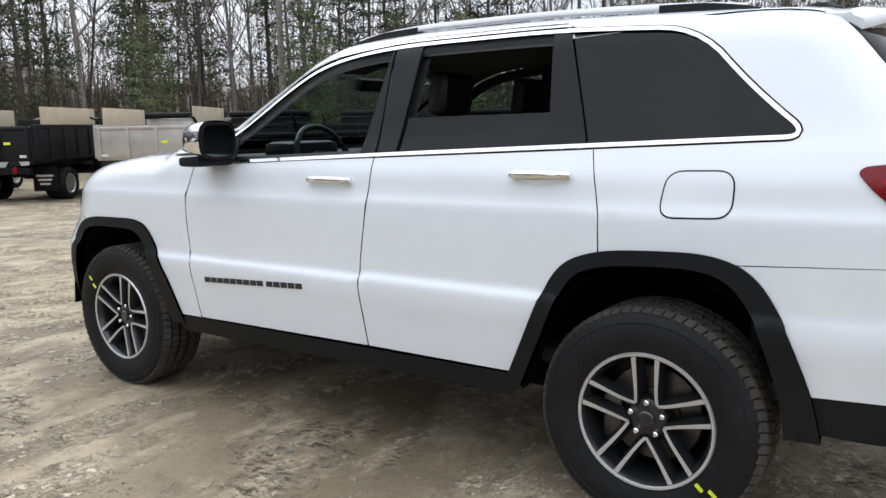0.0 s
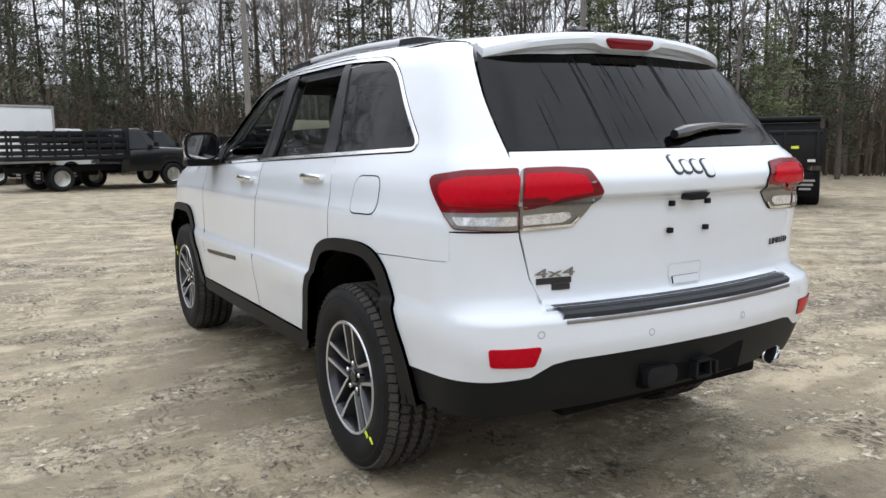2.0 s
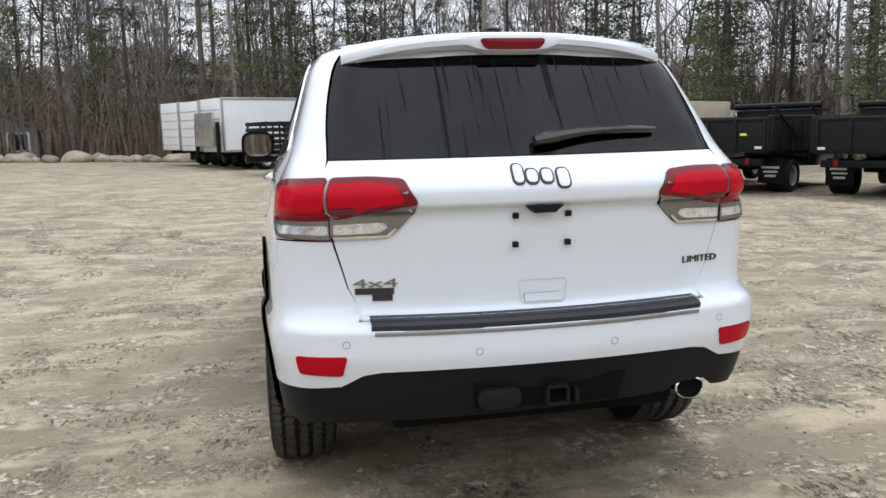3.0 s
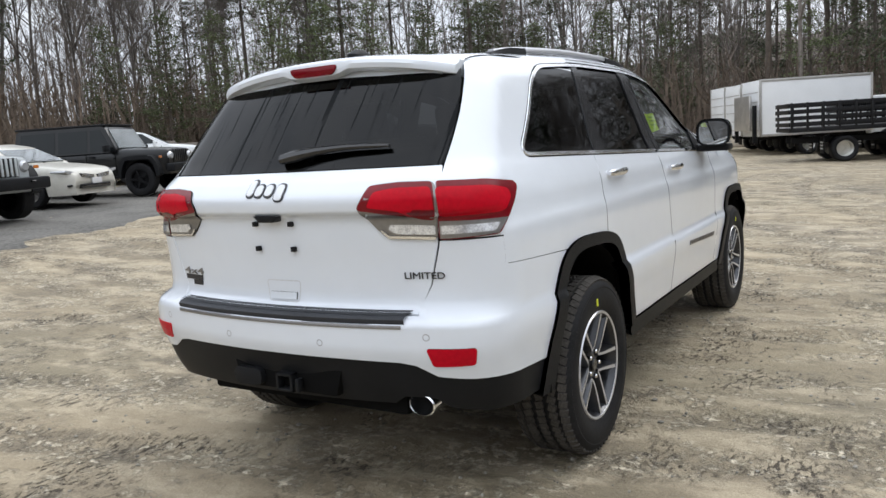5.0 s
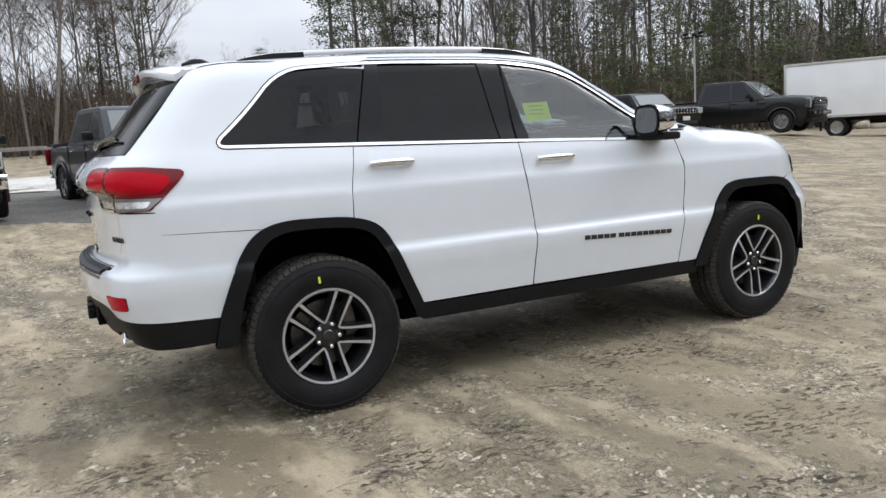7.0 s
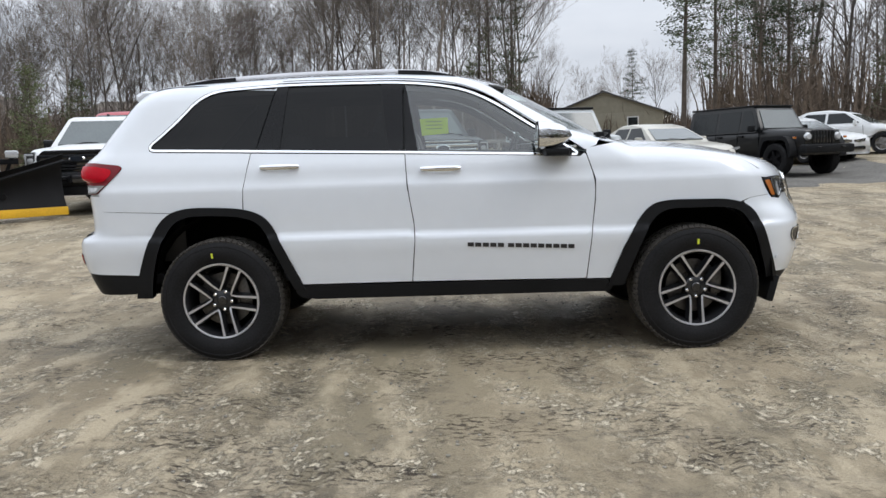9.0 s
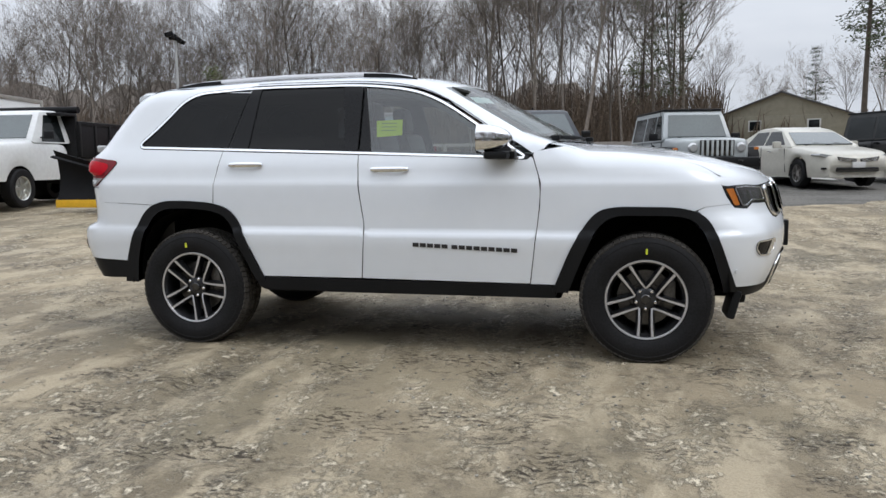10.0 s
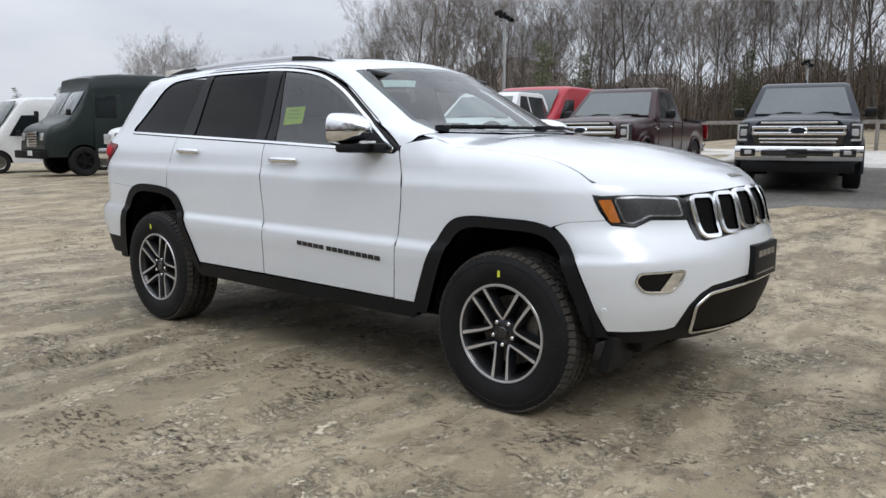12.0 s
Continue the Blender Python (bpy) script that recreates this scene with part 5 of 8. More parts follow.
both(lining)
head = [(x - .02, y * .96) for x, y in left_edge[3:]] + [(x - .02, -y * .96) for x, y in left_edge[3:][::-1]]
panel("headlining", [np.array(head)], LINING, car, "dark grey headlining", lift=-.05, lip=0, chart=on_top, step=.08)
bm = bmesh.new()
block(bm, (2.9, 1.5, .06), (-.55, 0, .50), .01)
block(bm, (.05, 1.5, .62), (.98, 0, .80), .01)
block(bm, (.45, 1.35, .4), (-1.95, 0, .80), .03)
part("cabin_floor", bm, LEATHER, car, "black cabin floor")
bm = bmesh.new()
prism(bm, [(1.0, 1.20), (.72, 1.245), (.60, 1.225), (.52, 1.15), (.55, .95), (.62, .70), (1.0, .70)], -.74, .74, "y", .025)
dash = part("dashboard", bm, LEATHER, car, "black dashboard")
part("instrument_hood", block(bmesh.new(), (.20, .36, .09), (.58, .37, 1.255), .04), LEATHER, dash)
part("centre_screen", block(bmesh.new(), (.02, .24, .15), (.525, 0, 1.12), .008), GLOSS_BLACK, dash)
bm = bmesh.new()
ringp = [(0, .185 * math.cos(a), .185 * math.sin(a)) for a in np.linspace(0, 2 * math.pi, 33)]
tube(bm, ringp, .016, 8, False)
block(bm, (.05, .14, .11), (0, 0, 0), .03)
for dy, dz in ((.10, 0), (-.10, 0), (0, -.10)):
    block(bm, (.02, .14 if dy else .03, .03 if dy else .14), (0, dy, dz), .008)
bmesh.ops.transform(bm, matrix=pose(.42, .37, 1.20, 0, 22, 0), verts=bm.verts)
part("steering_wheel", bm, LEATHER, car, "black leather steering wheel")


def seat(x, y, width, rests):
    st = new("seat")
    st.parent = car
    tagged(st, "black leather seat with head restraints")
    bm = bmesh.new()
    block(bm, (.52, width, .18), (x + .08, y, .74), .06, segments=3)
    part("cushion", bm, LEATHER, st)
    bm = bmesh.new()
    block(bm, (.15, width, .66), (x - .24, y, 1.08), .06, (0, -14, 0), 3)
    part("backrest", bm, LEATHER, st)
    for ry in rests:
        bm = bmesh.new()
        block(bm, (.10, .25, .19), (x - .335, y + ry, 1.50), .045, (0, -8, 0), 3)
        tube(bm, [(x - .32, y + ry - .06, 1.36), (x - .335, y + ry - .06, 1.46)], .007, 6)
        tube(bm, [(x - .32, y + ry + .06, 1.36), (x - .335, y + ry + .06, 1.46)], .007, 6)
        part("head_restraint", bm, LEATHER, st)


seat(-.02, .37, .52, (0,))
seat(-.02, -.37, .52, (0,))
seat(-.88, 0, 1.30, (-.42, .42))
bm = bmesh.new()
block(bm, (.05, .24, .07), (.40, 0, 1.585), .02, (0, -20, 0))
part("inner_mirror", bm, PLASTIC, car, "black inner mirror")
for s in (1, -1):
    part("sun_visor", block(bmesh.new(), (.16, .40, .02), (.26, s * .33, 1.655), .008, (0, 14, 0)), LINING, car, "grey sun visor")


# ---- parked vehicles round the lot ----
def paint(name, color, rough=.3):
    return surface(name, color, rough, 0, .35, .06, 1.5, 12, spec=.28)


P_SILVER = paint("silver_paint", (.42, .45, .46))
P_CHAMPAGNE = paint("champagne_paint", (.55, .53, .47))
P_BLACK = paint("black_paint", (.007, .0075, .008))
P_NAVY = paint("dark_blue_paint", (.010, .014, .021))
P_MAROON = paint("dark_maroon_paint", (.030, .008, .011))
P_RED = paint("red_paint", (.40, .02, .035))
P_WHITE = paint("truck_white_paint", (.70, .71, .71), .4)
P_GREEN = paint("dark_green_paint", (.010, .018, .017), .45)
M_BED = surface("black_steel_bed", (.009, .009, .010), .5, spec=.25, vary=.3, bump=.002, fine=20)
M_ALU = surface("bare_aluminium", (.52, .50, .47), .4, .7, vary=.2)
M_BOX = surface("white_box_panel", (.84, .85, .85), .5, vary=.06, scale=1)
M_WOOD = surface("plywood_board", (.50, .42, .31), .8, vary=.2, scale=2)
M_GLASS = surface("dark_window_glass", (.012, .015, .016), .05, 0, 0, .1, spec=.3)
M_WIND = surface("windscreen_glass_far", (.055, .072, .072), .06, 0, 1, .3, .8)
M_YELLOW = surface("safety_yellow", (.70, .40, .02), .5, vary=.15)
M_STEELP = surface("polished_steel", (.60, .60, .57), .3, .9, vary=.15)
M_FRAME = surface("black_chassis", (.008, .008, .009), .6, vary=.3, spec=.15)
M_BAR = surface("pale_lettering", (.65, .65, .65), .6)
LENS = surface("lamp_glass", (.55, .56, .57), .1, .4, 1, .2)


def place(x, y, az, lift=0.):
    return pose(x, y, float(terrain(np.array(float(x)), np.array(float(y)))) + lift, 0, 0, az)


wheel_cache = {}


def road_wheel(parent, x, y, r, w=.26, rim=None, dual=False):
    """A wheel with tyre and rim, outer side away from the middle."""
    rim = rim or SMOKE
    key = (r, w, rim.name, dual)
    ob = new("wheel")
    ob.parent = parent
    ob.matrix_local = pose(x, y, r, 0, 0, 0 if y > 0 else 180)
    if key not in wheel_cache:
        bm = bmesh.new()
        k = r * .62
        lathe(bm, [(k, -w / 2), (r * .93, -w / 2), (r, -w * .4), (r, w * .4), (r * .93, w / 2), (r * .8, w * .52), (k, w * .45), (k * .93, w * .3)], "y", 28)
        tyre = part("tyre", bm, RUBBER, ob)
        bm = bmesh.new()
        d = -.05 if dual else w * .36
        lathe(bm, [(k, w * .46), (k * .93, w * .42), (k * .88, d * .4), (k * .35, d * .5), (k * .3, d), (0, d)], "y", 20)
        for i in range(5 if not dual else 8):
            a = radians(360 / (5 if not dual else 8) * i)
            if not dual:
                block(bm, (k * .62, .03, k * .22), (k * .6 * math.cos(a), w * .36, k * .6 * math.sin(a)), .006, (0, -math.degrees(a), 0))
            else:
                block(bm, (.03, .03, .03), (k * .42 * math.cos(a), d * .5 + .02, k * .42 * math.sin(a)), .006)
        rm = part("rim", bm, rim, ob)
        wheel_cache[key] = (tyre.data, rm.data)
    else:
        for n, me in zip(("tyre", "rim"), wheel_cache[key]):
            o = new(n, me)
            o.parent = ob
    return ob


def rounded(pts, times=2):
    """An open line with its corners cut, its ends kept."""
    p = np.array(pts, float)
    for _ in range(times):
        q = [p[0]]
        for a, b in zip(p, p[1:]):
            q += [a * .78 + b * .22, a * .22 + b * .78]
        p = np.array(q + [p[-1]])
    return p


def hull(parent, name, top, bottom, wheels, r, hw, material, bevel=.05, taper=.06, label=""):
    """A body lofted along its top line from the nose to the tail, round-shouldered, open over its wheels."""
    line = rounded(top)
    st = [line[0]]
    for a, b in zip(line, line[1:]):
        n = max(1, int(math.ceil(np.linalg.norm(b - a) / .06)))
        st += [a + (b - a) * k / n for k in range(1, n + 1)]
    x0, x1 = min(p[0] for p in top), max(p[0] for p in top)
    mid, half = (x0 + x1) / 2, (x1 - x0) / 2
    bm = bmesh.new()
    rows6 = []
    for x, zt in st:
        e = max(0, (abs(x - mid) - half + .34) / .34)
        w = hw - taper * (abs(x - mid) / half) ** 6 - .11 * e ** 2.2
        zl = bottom
        for xw in wheels:
            ra = r * 1.2
            if abs(x - xw) < ra:
                zl = max(zl, r * .95 + math.sqrt(ra * ra - (x - xw) ** 2))
        zl = min(zl, zt - .05)
        zs = max(zt - .07, zl + .02)
        sec = [(.955, zl), (.985, zl + .25 * (zs - zl)), (1.0, zl + .55 * (zs - zl)), (.99, zl + .85 * (zs - zl)), (.97, zs), (.945, zt - .022), (.90, zt + .004), (.78, zt + .020), (.4, zt + .030), (0, zt + .034)]
        rows6.append([bm.verts.new((x, w * f, z)) for f, z in sec] + [bm.verts.new((x, -w * f, z)) for f, z in sec[-2::-1]])
    for a, b in zip(rows6, rows6[1:]):
        for k in range(len(a) - 1):
            bm.faces.new((a[k], a[k + 1], b[k + 1], b[k]))
    bm.faces.new(rows6[0])
    bm.faces.new(rows6[-1])
    body = part(name, bm, material, parent, label)
    zt = min(p[1] for p in top[2:-1]) if len(top) > 4 else top[1][1]
    part("underbody", block(bmesh.new(), (x1 - x0 - .5, hw * 1.34, max(.2, zt - bottom - .1)), (mid, 0, (bottom + zt) / 2 - .06), .04), DARK, parent)
    return body


def cabin(parent, base, belt, line, w0, w1, panes, material, glass=None, screen=True, rear_pane=True):
    """A cab: line is its side outline (front foot, front top, rear top, rear foot); panes are side windows by x at the belt and the roof."""
    glass = glass or M_GLASS
    zt = max(p[1] for p in line)

    def wy(z):
        return w0 + (w1 - w0) * (z - belt) / (zt - belt)
    bm = bmesh.new()
    soft_ = soften(list(line), .12, 5)
    L = [bm.verts.new((x, wy(z), z)) for x, z in soft_]
    Li = [bm.verts.new((x, wy(z) * .9, z + (.03 if z > belt + .1 else 0))) for x, z in soft_]
    Ri = [bm.verts.new((x, -wy(z) * .9, z + (.03 if z > belt + .1 else 0))) for x, z in soft_]
    R = [bm.verts.new((x, -wy(z), z)) for x, z in soft_]
    n = len(soft_)
    bm.faces.new(L)
    bm.faces.new(R[::-1])
    for a, b in ((L, Li), (Li, Ri), (Ri, R)):
        for i in range(n):
            bm.faces.new((a[i], a[(i + 1) % n], b[(i + 1) % n], b[i]))
    ob = part("cab", bm, material, parent)
    for s in (1, -1):
        for xb0, xb1, xt0, xt1 in panes:
            z0, z1 = belt + .05, zt - .09
            bm = bmesh.new()
            vs = [bm.verts.new((x, s * (wy(z) + .006), z)) for x, z in ((xb0, z0), (xb1, z0), (xt1, z1), (xt0, z1))]
            vb = [bm.verts.new((v.co.x, v.co.y - s * .02, v.co.z)) for v in vs]
            bm.faces.new(vs)
            for i in range(4):
                bm.faces.new((vs[i], vs[(i + 1) % 4], vb[(i + 1) % 4], vb[i]))
            part("window", bm, glass, ob)
    if screen:
        for (a, b), nm, g in (((line[0], line[1]), "windscreen", M_WIND), ((line[-1], line[-2]), "rear_window", glass)):
            if nm == "rear_window" and not rear_pane:
                continue
            dx, dz = b[0] - a[0], b[1] - a[1]
            ln = math.hypot(dx, dz)
            nx, nz = (dz / ln, -dx / ln) if nm == "windscreen" else (-dz / ln, dx / ln)
            bm = bmesh.new()
            vs = []
            for t, s in ((.13, -1), (.13, 1), (.86, 1), (.86, -1)):
                x, z = a[0] + dx * t, a[1] + dz * t
                vs.append(bm.verts.new((x + nx * .035, s * (wy(z) * .86), z + nz * .035)))
            vb = [bm.verts.new((v.co.x - nx * .04, v.co.y, v.co.z - nz * .04)) for v in vs]
            bm.faces.new(vs)
            for i in range(4):
                bm.faces.new((vs[i], vs[(i + 1) % 4], vb[(i + 1) % 4], vb[i]))
            part(nm, bm, g, ob)
    return ob


def mirrors(parent, x, z, hw, material):
    for s in (1, -1):
        bm = bmesh.new()
        block(bm, (.09, .20, .17), (x, s * (hw + .16), z), .03)
        block(bm, (.04, .12, .03), (x + .02, s * (hw + .04), z - .05), .01)
        part("door_mirror", bm, material, parent)


def face(parent, x, zc, hw, hh, bars, bar_mat, upright=False, back=GLOSS_BLACK):
    """A grille with its bars."""
    g = part("grille", block(bmesh.new(), (.05, hw * 2, hh * 2), (x, 0, zc), .012), back, parent)
    for k in range(bars):
        t = (k + .5) / bars * 2 - 1
        if upright:
            part("grille_bar", block(bmesh.new(), (.05, hw * 1.0 / bars, hh * 1.9), (x + .015, t * hw, zc), .01), bar_mat, g)
        else:
            part("grille_bar", block(bmesh.new(), (.06, hw * 1.96, hh * 1.05 / bars), (x + .015, 0, zc + t * hh), .008), bar_mat, g)
    return g


def lamps(parent, x, y, z, size, name="headlamp", material=None, turn=0):
    for s in (1, -1):
        part(name, block(bmesh.new(), size, (x, s * y, z), min(size) * .3, (0, 0, -s * turn)), material or LENS, parent)


def seam_line(parent, x, z0, z1, y, lean=0.):
    """An upright door gap on both sides."""
    for s in (1, -1):
        part("door_gap", block(bmesh.new(), (.012, .012, z1 - z0), (x, s * y, (z0 + z1) / 2), .003, (0, lean, 0)), DARK, parent)


def screen_wipers(parent, x, z, half):
    for y0 in (-half, 0):
        part("wiper", tube(bmesh.new(), [(x + .02, y0 + .06, z), (x - .03, y0 + half * .55, z + .05), (x - .02, y0 + half * .98, z + .035)], .013, 6), PLASTIC, parent, "black windscreen wiper")


def arch_lip(parent, wheels, r, y, material):
    """A rounded lip round each wheel opening."""
    for wx in wheels:
        for s in (1, -1):
            line = [(wx + r * 1.22 * math.cos(a), s * y, r * .95 + r * 1.22 * math.sin(a)) for a in np.linspace(-.2, math.pi + .2, 17)]
            part("arch_lip", tube(bmesh.new(), line, .035, 6), material, parent)


def pickup(x, y, az, material, label, chrome=True, crew=True, cap="pickup truck"):
    v = thing("pickup_truck", label, cap, place(x, y, az))
    bright = CHROME if chrome else PLASTIC
    top = [(2.86, .60), (2.90, .92), (2.86, 1.08), (2.70, 1.17), (2.2, 1.215), (1.42, 1.25), (1.30, 1.22), (-2.82, 1.24), (-2.90, 1.17), (-2.92, .60)]
    hull(v, "body", top, .46, (1.95, -1.75), .40, 1.0, material, taper=.07)
    back = -1.12 if crew else -.62
    panes = [(.20, .98, .16, .52), (-.95, .12, -.82, .08)] if crew else [(.20, .98, .16, .52), (-.48, .12, -.40, .08)]
    cabin(v, 1.2, 1.20, [(1.40, 1.20), (.58, 1.88), (back + .16, 1.91), (back, 1.20)], .97, .74, panes, material)
    screen_wipers(v, 1.33, 1.29, .62)
    # bonnet with a raised middle
    bm = bmesh.new()
    rows5 = []
    for px, pz in ((2.80, 1.13), (2.66, 1.20), (2.2, 1.25), (1.8, 1.272), (1.42, 1.285)):
        rows5.append([bm.verts.new((px - .06 * (abs(py) / .9) ** 2, py, pz - .05 * (abs(py) / .9) ** 4 + (.028 if abs(py) < .5 else 0))) for py in (-.90, -.78, -.56, -.48, 0, .48, .56, .78, .90)])
    for a, b in zip(rows5, rows5[1:]):
        for k in range(8):
            bm.faces.new((a[k], a[k + 1], b[k + 1], b[k]))
    part("bonnet", bm, material, v)
    # grille: dark mouth, a wide double bar, thin bars above and below
    g = part("grille", prism(bmesh.new(), soften([(-.60, 1.16), (.60, 1.16), (.74, 1.02), (.66, .76), (-.66, .76), (-.74, 1.02)], .04), 2.86, 2.925, "x", .01), GLOSS_BLACK, v, "dark grille with bright bars")
    for zb, hb, wb in ((1.125, .035, .58), (1.045, .060, .72), (.945, .060, .70), (.855, .030, .60), (.80, .025, .58)):
        part("grille_bar", block(bmesh.new(), (.05, wb * 2, hb), (2.925, 0, zb), hb * .4), bright, g)
    for s in (1, -1):
        part("grille_bar", block(bmesh.new(), (.05, .05, .15), (2.922, s * .69, .995), .015), bright, g)
    bm = bmesh.new()
    lathe(bm, [(0, .02), (.8, .02), (1, .0), (1, -.02)], "x", 28)
    bmesh.ops.transform(bm, matrix=pose(2.95, 0, .995) @ Matrix.Diagonal((1, .145, .06, 1)), verts=bm.verts)
    oval = part("maker_oval", bm, CHROME, v, "plain oval in a bright rim")
    bm = bmesh.new()
    lathe(bm, [(0, .026), (.82, .026), (.86, .01)], "x", 28)
    bmesh.ops.transform(bm, matrix=pose(2.95, 0, .995) @ Matrix.Diagonal((1, .145, .06, 1)), verts=bm.verts)
    part("oval_field", bm, P_NAVY, oval)
    for s in (1, -1):
        h = part("headlamp", prism(bmesh.new(), soften([(s * .76, 1.14), (s * .95, 1.12), (s * .96, .80), (s * .72, .80), (s * .77, .98)], .03), 2.74, 2.885, "x", .012), LAMP_DARK, v, "dark headlamp with bright inner bars")
        part("lamp_bar", block(bmesh.new(), (.03, .16, .035), (2.885, s * .865, 1.085), .01), LENS, h)
        part("lamp_bar", block(bmesh.new(), (.03, .035, .24), (2.885, s * .93, .97), .01), LENS, h)
        part("lamp_bar", block(bmesh.new(), (.03, .16, .035), (2.885, s * .865, .84), .01), LENS, h)
        part("lamp_glass", block(bmesh.new(), (.03, .11, .12), (2.885, s * .845, .965), .03), LENS, h)
    # bumper: bright shell bent back at its ends, dark middle, lamps in its corners
    bm = bmesh.new()
    rows5 = []
    for py in np.linspace(-.98, .98, 21):
        bx = 3.03 - .16 * (abs(py) / .98) ** 3
        rows5.append([bm.verts.new((bx - dx, py, pz)) for dx, pz in ((.12, .75), (.02, .735), (0, .70), (.01, .56), (.04, .50), (.14, .48))])
    for a, b in zip(rows5, rows5[1:]):
        for k in range(5):
            bm.faces.new((a[k], a[k + 1], b[k + 1], b[k]))
    fbm = part("front_bumper", bm, bright, v, "wrap-round front bumper")
    part("bumper_inset", block(bmesh.new(), (.05, 1.10, .10), (3.015, 0, .625), .02), GLOSS_BLACK, fbm)
    part("plate_bar", block(bmesh.new(), (.05, .32, .15), (3.03, 0, .62), .008), GLOSS_BLACK, fbm)
    for s in (1, -1):
        fp = part("fog_pod", block(bmesh.new(), (.06, .24, .13), (2.985, s * .76, .63), .02, (0, 0, -s * 12)), GLOSS_BLACK, fbm)
        part("fog_lamp", block(bmesh.new(), (.04, .12, .07), (3.005, s * .755, .635), .02, (0, 0, -s * 12)), LENS, fp)
    part("air_dam", block(bmesh.new(), (.22, 1.74, .20), (2.82, 0, .40), .06), PLASTIC, v)
    part("rear_bumper", block(bmesh.new(), (.16, 1.86, .2), (-2.95, 0, .62), .04), bright, v)
    lamps(v, -2.90, .93, 1.0, (.10, .14, .36), "tail_lamp", RED_DARK)
    part("bed_cover", block(bmesh.new(), (1.7, 1.65, .03), (-2.0, 0, 1.25), .01), PLASTIC, v)
    for s in (1, -1):
        part("bed_rail", block(bmesh.new(), (1.75, .10, .05), (-2.0, s * .90, 1.26), .015), PLASTIC, v)
        for hx in ((.30, -.80) if crew else (.30,)):
            part("door_handle", block(bmesh.new(), (.20, .03, .035), (hx, s * .995, 1.10), .01), bright, v)
        part("wing_badge", block(bmesh.new(), (.26, .012, .05), (1.30, s * 1.0, 1.05), .004), bright, v)
        part("running_board", block(bmesh.new(), (2.2, .12, .06), (.15, s * .95, .42), .02), PLASTIC, v)
    seam_line(v, 1.16, .60, 1.20, .994, -4)
    seam_line(v, .14, .60, 1.20, .997)
    seam_line(v, back + .04, .56, 1.22, .997)
    arch_lip(v, (1.95, -1.75), .40, .985, material)
    mirrors(v, .85, 1.34, .97, P_BLACK)
    part("roof_fin", block(bmesh.new(), (.12, .04, .05), (.35, 0, 1.95), .015), PLASTIC, v)
    for wx in (1.95, -1.75):
        for s in (1, -1):
            road_wheel(v, wx, s * .86, .40, .27)
    return v


def off_roader(x, y, az, material, hood, label, wheel_rim):
    v = thing("off_road_vehicle", label, "car", place(x, y, az))
    top = [(2.12, .60), (2.14, 1.08), (2.08, 1.16), (.85, 1.22), (.80, 1.16), (-2.12, 1.16), (-2.16, 1.1), (-2.16, .60)]
    hull(v, "body", top, .52, (1.42, -1.52), .42, .80, material, taper=.10)
    cabin(v, 1.16, 1.14, [(.84, 1.16), (.46, 1.84), (-2.08, 1.84), (-2.14, 1.14)], .79, .66,
          [(.06, .70, .06, .36), (-.85, -.02, -.85, -.02), (-1.98, -.95, -1.94, -.95)], hood)
    part("roof_panel", block(bmesh.new(), (2.6, 1.34, .05), (-.82, 0, 1.875), .02), PLASTIC, v)
    face(v, 2.13, .98, .36, .17, 7, material, True)
    for s in (1, -1):
        bm = bmesh.new()
        lathe(bm, [(0, .05), (.07, .05), (.095, .03), (.11, 0), (.115, -.03)], "x", 20, (2.13, s * .50, .99))
        part("headlamp", bm, LENS, v)
        for wx, ln in ((1.45, .58), (-1.52, .56)):
            bm = bmesh.new()
            outer = [(wx + ln * math.cos(a), .52 + .50 * min(1, 1.35 * math.sin(a))) for a in np.linspace(0, math.pi, 13)]
            inner = [(wx + (ln - .09) * math.cos(a), .47 + .46 * min(1, 1.35 * math.sin(a))) for a in np.linspace(math.pi, 0, 13)]
            prism(bm, outer + inner, s * .74, s * .96, "y")
            part("wing_flare", bm, PLASTIC, v)
            road_wheel(v, wx, s * .80, .42, .28, wheel_rim)
        part("hinge", block(bmesh.new(), (.05, .03, .06), (.74, s * .81, 1.0), .01), PLASTIC, v)
    part("front_bumper", block(bmesh.new(), (.24, 1.66, .22), (2.28, 0, .68), .05), PLASTIC, v, "black front bumper")
    part("rear_bumper", block(bmesh.new(), (.2, 1.6, .2), (-2.26, 0, .68), .05), PLASTIC, v)
    bm = bmesh.new()
    lathe(bm, [(.18, -.1), (.38, -.13), (.40, -.05), (.40, .08), (.3, .13), (0, .12)], "x", 24, (-2.32, 0, 1.05))
    part("spare_wheel", bm, RUBBER, v)
    screen_wipers(v, .80, 1.235, .5)
    seam_line(v, .76, .62, 1.14, .80)
    seam_line(v, -.06, .62, 1.14, .80)
    seam_line(v, -.92, .62, 1.14, .80)
    for s in (1, -1):
        for hx in (.10, -.76):
            part("door_handle", block(bmesh.new(), (.16, .04, .05), (hx, s * .81, 1.06), .012), PLASTIC, v)
        part("tow_hook", tube(bmesh.new(), [(2.36, s * .40 - .04, .70), (2.44, s * .40 - .04, .72), (2.44, s * .40 + .04, .72), (2.36, s * .40 + .04, .70)], .014, 6), P_BLACK, v)
        part("indicator", block(bmesh.new(), (.04, .10, .06), (2.05, s * .86, .97), .015), AMBER, v)
        part("side_step", block(bmesh.new(), (1.9, .12, .07), (-.05, s * .84, .50), .025), PLASTIC, v)
    mirrors(v, .62, 1.26, .78, PLASTIC)
    part("antenna", tube(bmesh.new(), [(.7, -.78, 1.2), (.66, -.8, 1.9)], .006, 5), PLASTIC, v)
    return v


